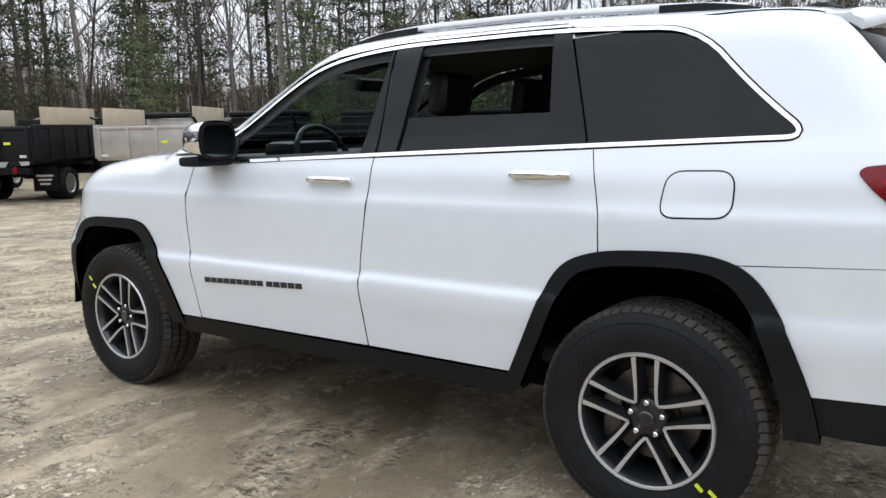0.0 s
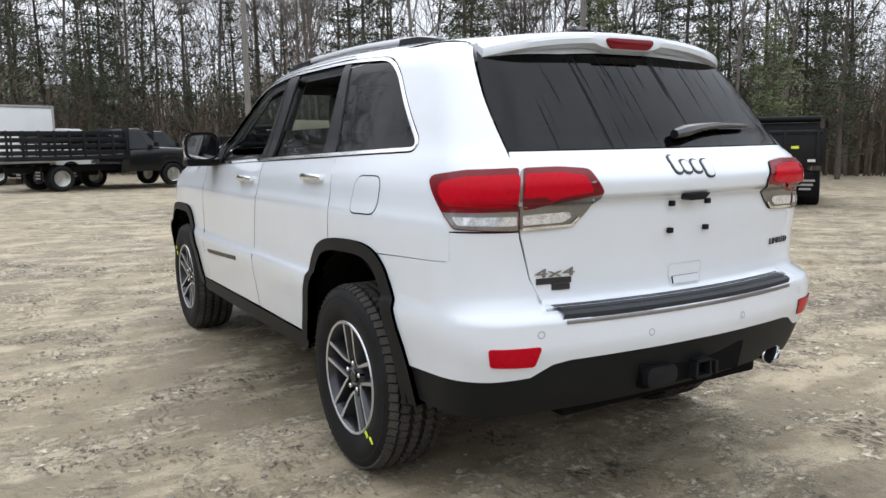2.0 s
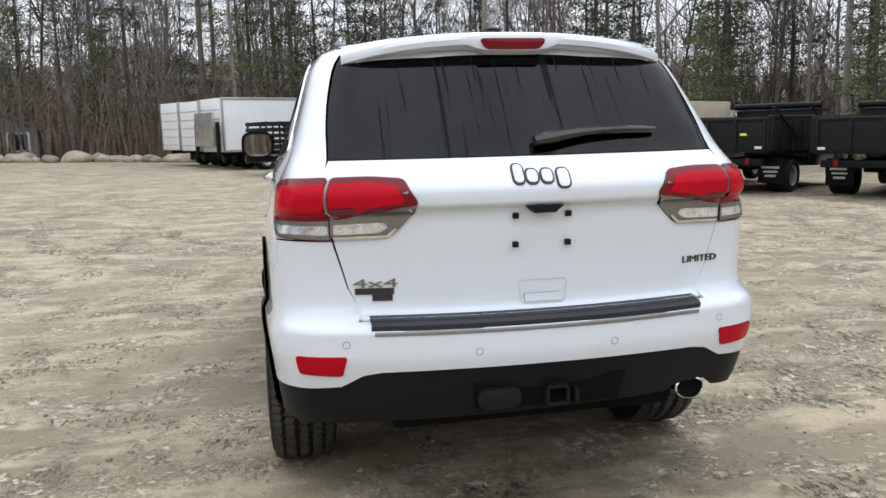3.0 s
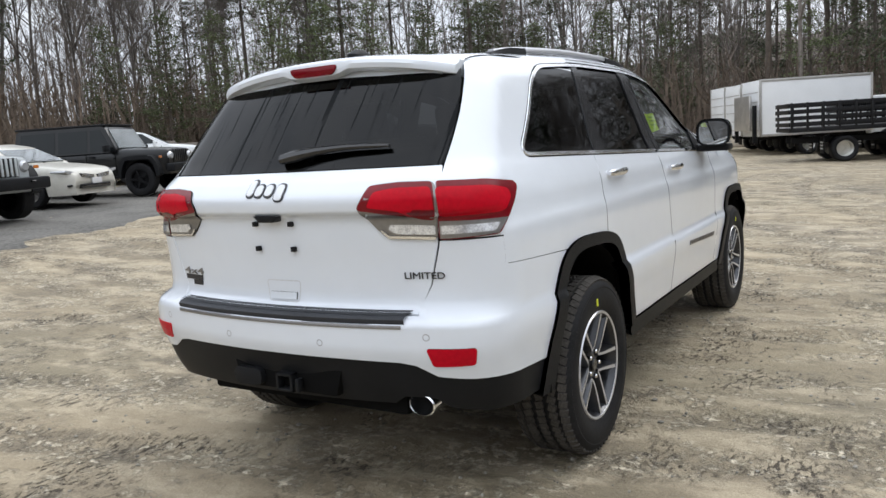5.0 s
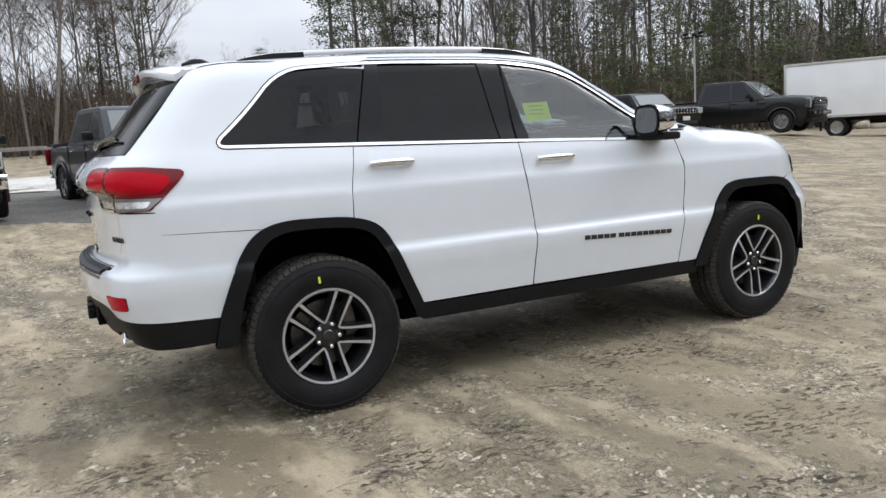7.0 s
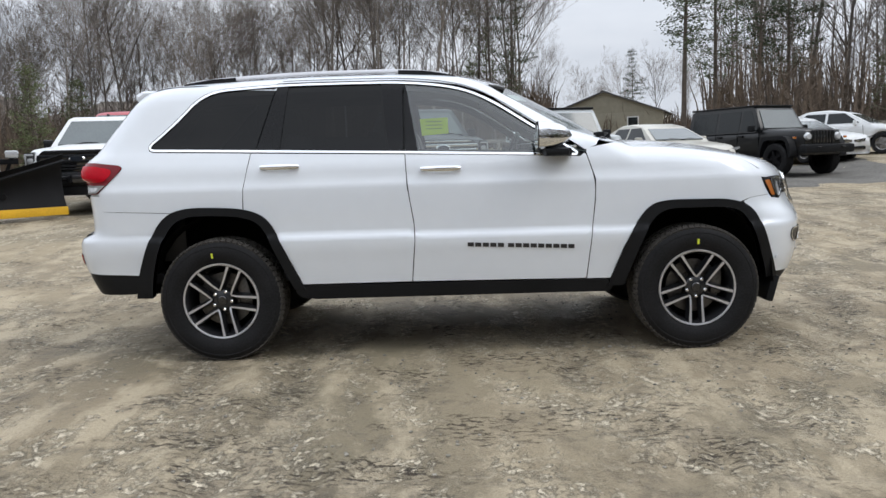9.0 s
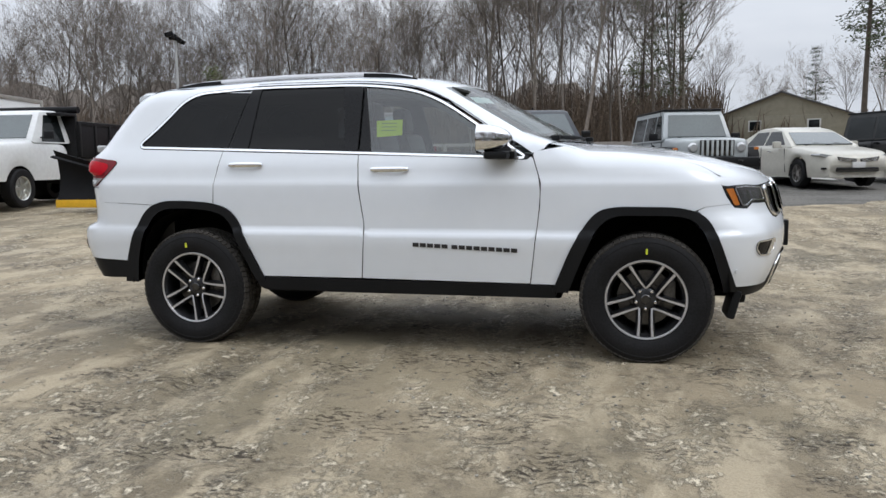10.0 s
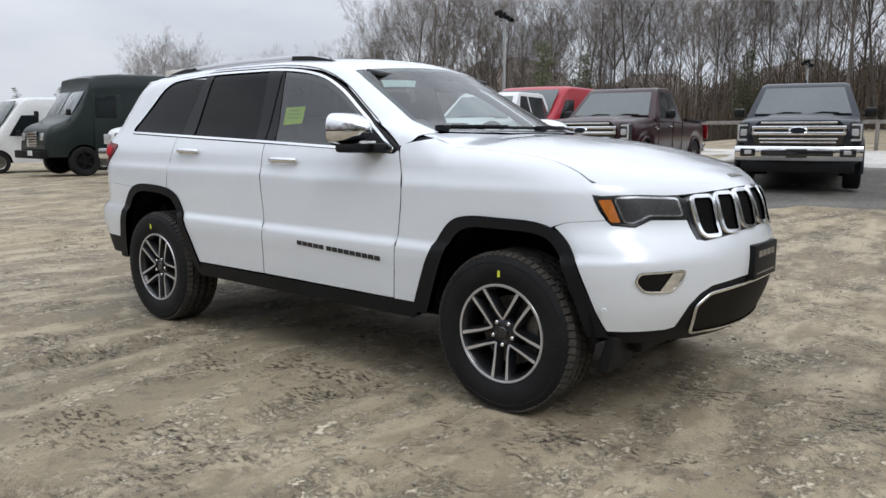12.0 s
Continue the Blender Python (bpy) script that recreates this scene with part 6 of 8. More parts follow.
def saloon(x, y, az, material, label, suv=False):
    v = thing("saloon_car", label, "car", place(x, y, az))
    h = .12 if suv else 0
    top = [(2.34, .36), (2.41, .50), (2.41, .64), (2.32, .75), (2.1, .83), (1.6, .90), (1.0, .965), (0, 1.0), (-1.6, 1.03), (-2.2, 1.03), (-2.38, .97), (-2.44, .8), (-2.40, .42)]
    if suv:
        top = [(2.22, .36), (2.28, .55), (2.28, .80), (2.18, .90), (1.6, .95), (1.0, .985), (0, 1.0), (-1.9, 1.03), (-2.1, 1.0), (-2.16, .8), (-2.14, .42)]
    rw = .335 + h * .3
    wheels = (1.42, -1.42)
    hull(v, "body", [(a, b + h) for a, b in top], .24 + h * .8, wheels, rw, .92, material, taper=.12)
    if suv:
        cabin(v, .96, .97 + h, [(.98, .97 + h), (.45, 1.58), (-1.95, 1.60), (-2.08, 1.02 + h)], .87, .74, [(-.22, .70, -.22, .36), (-1.15, -.30, -1.15, -.30), (-1.85, -1.25, -1.80, -1.25)], material)
    else:
        cabin(v, .96, .97, [(1.12, .95), (.30, 1.36), (-.25, 1.455), (-.95, 1.43), (-1.95, 1.02)], .86, .62, [(-.28, .72, -.28, .22), (-1.30, -.36, -.98, -.36)], material)
    fx = 2.29 if suv else 2.41
    if suv:
        face(v, fx - .02, .84 + .06, .46, .09, 7, GLOSS_BLACK, True, CHROME)
        lamps(v, fx - .05, .66, .90, (.10, .22, .20))
    else:
        for s in (1, -1):
            g = part("grille", prism(bmesh.new(), soften([(s * .04, .665), (s * .50, .715), (s * .46, .62), (s * .06, .57)], .02), fx - .16, fx + .01, "x", .006), GLOSS_BLACK, v, "wing-shaped grille half with bright bars")
            for k in range(4):
                part("grille_bar", block(bmesh.new(), (.02, .40, .012), (fx + .008, s * .27, .605 + .024 * k), .004, (s * 5, 0, 0)), CHROME, g)
            part("headlamp", prism(bmesh.new(), soften([(s * .50, .735), (s * .86, .79), (s * .88, .745), (s * .56, .655)], .02), fx - .46, fx - .075, "x", .01), LENS, v, "slim headlamp")
            part("fog_vent", block(bmesh.new(), (.10, .26, .05), (fx - .10, s * .70, .45), .015, (0, 0, -s * 22)), GLOSS_BLACK, v)
    part("lower_intake", block(bmesh.new(), (.10, 1.0, .11), (fx - .03, 0, .42 + h), .03), GLOSS_BLACK, v)
    lamps(v, -2.38 + (.26 if suv else 0), .70, .90 + h, (.10, .36, .14), "tail_lamp", RED_DARK)
    part("plate_bar", block(bmesh.new(), (.03, .31, .13), (fx + .025, 0, .53 + h), .006), M_BAR, v)
    for s in (1, -1):
        for hx in (.10, -.88):
            part("door_handle", block(bmesh.new(), (.18, .025, .025), (hx, s * .918, .86 + h), .008), CHROME, v)
    seam_line(v, .86, .36 + h, .94 + h, .912, -6)
    seam_line(v, -.32, .36 + h, .97 + h, .918)
    seam_line(v, -1.22, .72 + h, .98 + h, .916, 10)
    screen_wipers(v, 1.02, 1.0 + h * 1.1, .55)
    mirrors(v, .62, 1.02 + h, .84, material)
    for wx in wheels:
        for s in (1, -1):
            road_wheel(v, wx, s * .80, rw, .22)
    return v


def chassis(v, front, back, z=.62):
    bm = bmesh.new()
    for s in (1, -1):
        block(bm, (front - back, .08, .20), ((front + back) / 2, s * .42, z), .01)
    block(bm, (.6, .5, .35), ((front + back) / 2 + .4, .55, z - .1), .04)
    for k in range(4):
        block(bm, (.08, .9, .12), (back + (front - back) * (k + .5) / 4, 0, z), .01)
    part("chassis", bm, M_FRAME, v)


def truck_cab(v, x, material, chrome=True):
    """A bonneted cab with its front wheels at x."""
    top = [(x + 1.02, .62), (x + 1.05, 1.05), (x + 1.0, 1.28), (x - .45, 1.38), (x - .5, 1.34), (x - 1.85, 1.34), (x - 1.88, .62)]
    hull(v, "cab_body", top, .55, (x, ), .40, 1.0, material, taper=.05)
    cabin(v, 1.3, 1.32, [(x - .42, 1.34), (x - 1.02, 2.02), (x - 1.75, 2.04), (x - 1.84, 1.34)], .97, .78, [(x - 1.62, x - .78, x - 1.62, x - 1.12)], material)
    face(v, x + 1.04, 1.0, .55, .22, 3, CHROME if chrome else PLASTIC)
    lamps(v, x + .98, .80, 1.02, (.12, .28, .3))
    part("front_bumper", block(bmesh.new(), (.24, 2.0, .28), (x + 1.08, 0, .62), .05), CHROME if chrome else PLASTIC, v)
    mirrors(v, x - .7, 1.5, 1.02, PLASTIC)
    for s in (1, -1):
        road_wheel(v, x, s * .88, .40, .26, M_STEELP)


def dump_truck(x, y, az, cab_mat, bed_mat, label, boards=False, tarp=True):
    """Tipper; its rear axle stands at the given place."""
    v = thing("dump_truck", label, "truck", place(x, y, az))
    truck_cab(v, 3.6, cab_mat, False)
    chassis(v, 3.4, -1.3, .72)
    L0, L1, hw, z0, z1 = -1.55, 1.75, 1.12, 1.05, 1.80
    bed = new("bed")
    bed.parent = v
    tagged(bed, "steel tipping bed")
    part("bed_floor", block(bmesh.new(), (L1 - L0, hw * 2, .10), ((L0 + L1) / 2, 0, z0), .01), bed_mat, bed)
    for s in (1, -1):
        bm = block(bmesh.new(), (L1 - L0, .06, z1 - z0), ((L0 + L1) / 2, s * hw, (z0 + z1) / 2), .01)
        block(bm, (L1 - L0, .11, .09), ((L0 + L1) / 2, s * hw, z1), .02)
        for k in range(6):
            block(bm, (.08, .12, z1 - z0), (L0 + .05 + k * (L1 - L0 - .1) / 5, s * hw, (z0 + z1) / 2), .01)
        part("side_wall", bm, bed_mat, bed)
    bm = block(bmesh.new(), (.07, hw * 2, z1 - z0 - .02), (L0, 0, (z0 + z1) / 2), .01)
    for k in range(4):
        block(bm, (.12, .07, z1 - z0), (L0 - .02, -hw + .1 + k * (hw * 2 - .2) / 3, (z0 + z1) / 2), .01)
    block(bm, (.12, hw * 2, .08), (L0 - .01, 0, z1 - .04), .02)
    tg_ = part("tailboard", bm, bed_mat, bed)
    for k, (yy, zz) in enumerate(((-.9, 1.12), (.9, 1.12), (-.55, 1.42))):
        part("sticker", block(bmesh.new(), (.012, .16, .06), (L0 - .085, yy, zz), .002), M_BAR if k < 2 else YELLOW, bed)
    bm = block(bmesh.new(), (.08, hw * 2, .95), (L1, 0, z0 + .45), .01)
    block(bm, (.62, hw * 2, .06), (L1 + .28, 0, z0 + .93), .015)
    part("head_board", bm, bed_mat, bed)
    if tarp:
        bm = bmesh.new()
        lathe(bm, [(.0, -hw), (.08, -hw), (.085, 0), (.08, hw), (0, hw)], "y", 12, (L1 - .1, 0, z0 + 1.05))
        part("tarp_roll", bm, M_FRAME, bed)
        bm = bmesh.new()
        for s in (1, -1):
            tube(bm, [(0, s * (hw + .07), z0 + .2), (L0 + .2, s * (hw + .07), z1 + .18), (L0 - .05, s * (hw + .05), z1 + .22)], .025, 6)
        part("tarp_arm", bm, M_FRAME, bed)
    if boards:
        for s in (1, -1):
            part("side_board", block(bmesh.new(), (2.6, .04, .42), (.2, s * (hw - .02), z1 + .25), .005), M_WOOD, bed, "bare plywood side board")
    part("rear_beam", block(bmesh.new(), (.14, 1.9, .16), (-1.45, 0, .78), .02), M_FRAME, v)
    for s in (1, -1):
        part("mud_flap", block(bmesh.new(), (.03, .60, .62), (-.62, s * .80, .55), .006), M_FRAME, v, "black mud flap with pale writing")
        for k in range(3):
            part("flap_bar", block(bmesh.new(), (.012, .42 - .08 * k, .05), (-.642, s * .80, .62 - .10 * k), .002), M_BAR, v)
        part("tail_lamp", block(bmesh.new(), (.05, .10, .16), (-1.53, s * .62, .80), .01), RED_DARK, v)
        road_wheel(v, 0, s * .86, .40, .52, M_STEELP, True)
    return v


def stake_truck(x, y, az, label):
    v = thing("stake_truck", label, "truck", place(x, y, az))
    truck_cab(v, 4.0, P_BLACK, False)
    chassis(v, 3.8, -1.5, .72)
    L0, L1, hw, z0 = -1.7, 2.3, 1.16, 1.08
    part("flat_bed", block(bmesh.new(), (L1 - L0, hw * 2, .14), ((L0 + L1) / 2, 0, z0), .02), M_BED, v)
    for s in (1, -1):
        for k in range(9):
            part("stake", block(bmesh.new(), (.07, .04, .85), (L0 + .08 + k * (L1 - L0 - .16) / 8, s * hw, z0 + .465), .006), M_BED, v)
        for k in range(4):
            part("rail", block(bmesh.new(), (L1 - L0, .03, .13), ((L0 + L1) / 2, s * (hw - .03), z0 + .18 + .21 * k), .006), M_BED, v)
        part("mud_flap", block(bmesh.new(), (.03, .55, .55), (-.62, s * .8, .55), .006), M_FRAME, v)
        for k in range(3):
            part("flap_bar", block(bmesh.new(), (.012, .36, .05), (-.642, s * .8, .64 - .1 * k), .002), M_BAR, v)
        road_wheel(v, 0, s * .86, .42, .52, M_STEELP, True)
    for k in range(4):
        part("rail", block(bmesh.new(), (.03, hw * 2, .13), (L0, 0, z0 + .18 + .21 * k), .006), M_BED, v)
    part("head_board", block(bmesh.new(), (.06, hw * 2, 1.0), (L1, 0, z0 + .5), .01), M_BED, v)
    return v


def cargo_box(v, L0, L1, hw, z0, z1, front_cap=False):
    b = new("cargo_box")
    b.parent = v
    tagged(b, "white ribbed cargo box")
    part("box_shell", block(bmesh.new(), (L1 - L0, hw * 2, z1 - z0), ((L0 + L1) / 2, 0, (z0 + z1) / 2), .03), M_BOX, b)
    for s in (1, -1):
        for z in (z0 + .04, z1 - .04):
            part("edge_rail", block(bmesh.new(), (L1 - L0 + .03, .05, .10), ((L0 + L1) / 2, s * hw, z), .01), M_ALU, b)
    for yy in (-hw, hw):
        part("corner_post", block(bmesh.new(), (.08, .08, z1 - z0), (L0, yy, (z0 + z1) / 2), .01), M_ALU, b)
        part("corner_post", block(bmesh.new(), (.08, .08, z1 - z0), (L1, yy, (z0 + z1) / 2), .01), M_ALU, b)
    part("roller_door", block(bmesh.new(), (.05, hw * 1.8, z1 - z0 - .25), (L0 - .02, 0, (z0 + z1) / 2 - .05), .008), M_BOX, b)
    for k in range(5):
        part("door_slat", block(bmesh.new(), (.02, hw * 1.75, .025), (L0 - .05, 0, z0 + .25 + k * .38), .004), M_ALU, b)
    return b


def box_truck(x, y, az, label, cab_over=True, length=5.0, top=3.15, gate=False):
    """Box lorry; its rear axle stands at the given place."""
    v = thing("box_truck", label, "truck", place(x, y, az))
    cargo_box(v, -1.9, length - 1.9, 1.12, .8, top)
    fx = length - 1.9
    chassis(v, fx + 1.2, -1.8, .74)
    if cab_over:
        xw = fx + .75
        t = [(fx + 1.75, .55), (fx + 1.78, 1.0), (fx + 1.70, 1.28), (fx + .12, 1.30), (fx + .10, .55)]
        hull(v, "cab_body", t, .50, (xw, ), .38, .98, P_WHITE, taper=.05)
        cabin(v, 1.28, 1.26, [(fx + 1.74, 1.27), (fx + 1.44, 2.12), (fx + .20, 2.14), (fx + .12, 1.26)], .97, .86, [(fx + .72, fx + 1.55, fx + .72, fx + 1.34)], P_WHITE, rear_pane=False)
        part("front_bumper", block(bmesh.new(), (.2, 1.9, .26), (fx + 1.82, 0, .58), .04), SMOKE, v)
        face(v, fx + 1.77, .98, .5, .12, 3, SMOKE)
        lamps(v, fx + 1.76, .72, .86, (.08, .30, .18))
        mirrors(v, fx + 1.5, 1.65, 1.0, PLASTIC)
        for s in (1, -1):
            road_wheel(v, xw, s * .86, .38, .24, SMOKE)
    else:
        t = [(fx + 2.35, .55), (fx + 2.38, 1.0), (fx + 2.25, 1.18), (fx + 1.35, 1.30), (fx - .05, 1.32), (fx - .05, .55)]
        hull(v, "cab_body", t, .48, (fx + 1.55, ), .40, 1.0, P_WHITE, taper=.08)
        cabin(v, 1.28, 1.26, [(fx + 1.45, 1.28), (fx + .78, 2.05), (fx - .02, 2.2), (fx - .05, 1.26)], .98, .80, [(fx + .2, fx + 1.08, fx + .2, fx + .62)], P_WHITE, rear_pane=False)
        part("wind_cap", block(bmesh.new(), (.75, 2.1, .95), (fx - .25, 0, top - .45), .12), P_CHAMPAGNE, v)
        part("front_bumper", block(bmesh.new(), (.2, 1.95, .25), (fx + 2.42, 0, .62), .05), CHROME, v)
        face(v, fx + 2.37, .93, .55, .16, 3, CHROME)
        lamps(v, fx + 2.33, .80, .95, (.1, .24, .24))
        mirrors(v, fx + 1.1, 1.5, 1.0, PLASTIC)
        for s in (1, -1):
            road_wheel(v, fx + 1.55, s * .88, .40, .26, M_STEELP)
    if gate:
        part("tail_lift", block(bmesh.new(), (.10, 1.9, 1.4), (-2.25, 0, 1.75), .02), M_ALU, v)
        for s in (1, -1):
            part("lift_post", block(bmesh.new(), (.14, .16, 1.5), (-2.15, s * 1.12, 1.3), .02), M_FRAME, v)
    for s in (1, -1):
        part("mud_flap", block(bmesh.new(), (.03, .5, .5), (-.6, s * .82, .52), .006), M_FRAME, v)
        road_wheel(v, 0, s * .86, .40, .5, M_STEELP, True)
    return v


def panel_van(x, y, az, material, label, h=2.1, step=False):
    v = thing("delivery_van", label, "van", place(x, y, az))
    if step:
        top = [(2.75, .60), (2.80, .95), (2.70, 1.38), (2.05, 1.62), (1.55, 2.45), (1.45, 2.95), (-3.1, 2.98), (-3.15, .60)]
        hull(v, "body", top, .55, (1.75, -1.9), .42, 1.12, material, taper=.06)
        for s in (1, -1):
            part("windscreen", block(bmesh.new(), (.03, .92, .92), (1.845, s * .50, 2.02), .01, (0, -31, 0)), M_WIND, v)
            part("window", block(bmesh.new(), (.62, .03, .66), (1.10, s * 1.125, 2.0), .02), M_GLASS, v)
            part("sliding_door", block(bmesh.new(), (.82, .04, 1.75), (1.05, s * 1.108, 1.45), .02), material, v)
        face(v, 2.77, 1.05, .40, .22, 6, CHROME)
        lamps(v, 2.76, .74, 1.12, (.08, .18, .22))
        part("front_bumper", block(bmesh.new(), (.2, 2.1, .22), (2.86, 0, .62), .03), M_FRAME, v)
        part("plate_bar", block(bmesh.new(), (.03, .32, .14), (2.97, .3, .66), .005), M_BAR, v)
        mirrors(v, 2.2, 1.8, 1.1, PLASTIC)
        for s in (1, -1):
            road_wheel(v, 1.75, s * .98, .42, .26, M_FRAME)
            road_wheel(v, -1.9, s * .92, .42, .45, M_FRAME, True)
        return v
    top = [(2.55, .45), (2.60, .75), (2.50, 1.02), (1.75, 1.22), (.95, h - .12), (.6, h), (-2.6, h), (-2.7, h - .15), (-2.72, .45)]
    hull(v, "body", top, .35, (1.75, -1.65), .36, .99, material, taper=.08)
    a, b = (1.72, 1.24), (1.0, h - .14)
    part("windscreen", block(bmesh.new(), (.03, 1.66, math.hypot(a[0] - b[0], a[1] - b[1]) * .92), ((a[0] + b[0]) / 2 + .035, 0, (a[1] + b[1]) / 2 + .055), .01, (0, -math.degrees(math.atan2(a[0] - b[0], b[1] - a[1])), 0)), M_WIND, v)
    for s in (1, -1):
        bm = prism(bmesh.new(), [(1.40, 1.22), (.98, 1.72 if h < 2.3 else 1.9), (.45, 1.75 if h < 2.3 else 1.92), (.45, 1.22)], s * .93, s * 1.0, "y", .01)
        part("window", bm, M_GLASS, v)
    face(v, 2.58, .80, .5, .12, 3, GLOSS_BLACK)
    lamps(v, 2.42, .74, .95, (.28, .24, .3), turn=15)
    part("front_bumper", block(bmesh.new(), (.2, 1.9, .26), (2.58, 0, .52), .05), PLASTIC, v)
    mirrors(v, 1.15, 1.32, .98, PLASTIC)
    for wx in (1.75, -1.65):
        for s in (1, -1):
            road_wheel(v, wx, s * .86, .36, .24)
    return v


def snow_plough(x, y, az, blade_mat, edge_mat, label, vee=False, half=1.3):
    v = thing("snow_plough", label, "plough", place(x, y, az, .08))
    halves = ((1, 22), (-1, -22)) if vee else ((1, 0), (-1, 0))
    for s, turn in halves:
        w = new("blade")
        w.parent = v
        w.matrix_local = pose(0, 0, 0, 0, 0, turn)
        bm = bmesh.new()
        prof = [(.10, .10), (.0, .25), (-.04, .45), (.0, .66), (.12, .80)]
        rows4 = []
        for yy in np.linspace(0, s * half, 9):
            flare = .42 * abs(yy / half) ** 1.3 if vee else 0
            rows4.append([bm.verts.new((px, yy, pz * (1 + flare))) for px, pz in prof] + [bm.verts.new((px - .03, yy, pz * (1 + flare))) for px, pz in prof[::-1]])
        for a, b in zip(rows4, rows4[1:]):
            for i in range(10):
                bm.faces.new((a[i], a[(i + 1) % 10], b[(i + 1) % 10], b[i]))
        bm.faces.new(rows4[0])
        bm.faces.new(rows4[-1])
        part("mouldboard", bm, blade_mat, w)
        part("cutting_edge", block(bmesh.new(), (.03, half, .15), (.13, s * half / 2, .10), .005), edge_mat, w)
        part("deflector", block(bmesh.new(), (.10, half, .03), (.16, s * half / 2, .83), .008, (s * 16 if vee else 0, 12, 0)), M_FRAME, w)
        for k in range(4):
            part("rib", block(bmesh.new(), (.12, .03, .62), (-.10, s * (.15 + k * half * .28), .45), .005), M_FRAME, w)
        lampx = part("plough_lamp", block(bmesh.new(), (.12, .22, .14), (-.75, s * .45, 1.15), .03), LENS, v)
    bm = bmesh.new()
    for s in (1, -1):
        tube(bm, [(-.1, s * .3, .4), (-1.0, s * .35, .5)], .05, 8)
        tube(bm, [(-.75, s * .45, 1.1), (-.85, s * .2, .5)], .03, 6)
    block(bm, (.1, 1.1, .1), (-.78, 0, 1.02), .02)
    part("plough_frame", bm, M_FRAME, v)
    return v


# the row that faces the car
off_roader(2.73, 13.9, -77, P_SILVER, P_SILVER, "silver four-door off-road vehicle with black flares", M_FRAME)
pickup(-.83, 12.85, -77, P_NAVY, "dark blue crew-cab pickup with a chrome grille")
pickup(-4.40, 12.55, -83, P_MAROON, "dark maroon extended-cab pickup with a chrome grille", crew=False)
panel_van(-7.9, 14.6, -82, P_RED, "red high panel van")
saloon(5.75, 16.2, -72, P_CHAMPAGNE, "champagne-coloured saloon with a split chrome grille")
off_roader(8.75, 16.6, -68, P_BLACK, P_BLACK, "black four-door off-road vehicle with black wheels", M_FRAME)
saloon(11.3, 20.4, -70, P_WHITE, "white saloon car parked behind others")
wp = dump_truck(-12.1, 11.5, -83, P_WHITE, M_BED, "white truck with a black dump body")
snow_plough(-10.75, 5.75, -88, M_STEELP, M_FRAME, "polished steel snow plough on a white truck")
pickup(-7.6, 12.0, -80, P_WHITE, "white pickup truck behind a snow plough", chrome=False)
snow_plough(-8.1, 7.7, -64, M_FRAME, M_YELLOW, "black vee-shaped snow plough with yellow edges", True, 1.35)
box_truck(-14.9, 10.9, -75, "white box truck with a bonneted cab", False, 4.9, 2.7)
panel_van(-19.6, 8.95, -95, P_GREEN, "dark green step van with a chrome grille", step=True)
panel_van(-24.6, 8.6, -95, P_WHITE, "white high-roofed delivery van", h=2.5)
# across the lot
saloon(16.5, 17.2, -90, P_BLACK, "black compact sport utility vehicle", True)
pickup(20.6, 16.5, -70, P_BLACK, "black crew-cab pickup with alloy wheels", chrome=False)
saloon(13.4, 21.3, -42, P_WHITE, "white saloon car behind a wooden fence")
box_truck(26.6, 16.6, -60, "white cab-over box truck", True, 4.4, 3.0)
# boxes and flat beds
box_truck(36.1, 4.55, -62, "white box truck with a roller door", True, 4.8, 3.05)
box_truck(33.5, 3.35, -62, "white box truck with a roller door", True, 4.8, 3.02)
box_truck(30.9, 2.15, -62, "white box truck with a grey tail lift", True, 4.3, 3.05, True)
stake_truck(24.85, .25, -72, "black flat-bed truck with stake sides")
stake_truck(27.8, -1.1, -72, "black flat-bed truck with stake sides")
# tippers in a row, their tails to the lot
dump_truck(20.6, -5.3, -58, P_WHITE, M_BED, "black tipper with a white cab")
dump_truck(17.4, -7.0, -58, P_BLACK, M_BED, "black tipper with bare plywood side boards", True, False)
dump_truck(15.0, -9.4, -56, P_WHITE, M_ALU, "tipper with a bare aluminium bed", True)
dump_truck(10.6, -12.6, -55, P_BLACK, M_BED, "black tipper with mud flaps")
dump_truck(8.2, -14.7, -55, P_BLACK, M_BED, "black tipper with mud flaps")
dump_truck(12.9, -10.6, -56, P_BLACK, M_BED, "black tipper with a rolled tarp")
for ux, uy, ua in ((4.9, -17.6, -66), (1.8, -18.0, -70)):
    ut = pickup(ux, uy, ua, P_WHITE, "white pickup truck seen from its tailgate", chrome=False)
    part("tailgate", block(bmesh.new(), (.06, 1.62, .62), (-2.94, 0, 1.03), .02), P_WHITE, ut)
    part("tailgate_panel", block(bmesh.new(), (.03, 1.1, .16), (-2.975, -.2, 1.0), .01), P_WHITE, ut)
    part("tailgate_handle", block(bmesh.new(), (.03, .26, .07), (-2.985, .35, 1.10), .01), PLASTIC, ut)
    part("flap_plate", block(bmesh.new(), (.03, .62, .36), (-3.0, -.55, .42), .01), M_FRAME, ut, "black flap with pale writing")
    for k in range(3):
        part("flap_bar", block(bmesh.new(), (.012, .44 - .1 * (k == 1), .05), (-3.02, -.55, .52 - .1 * k), .002), M_BAR, ut)


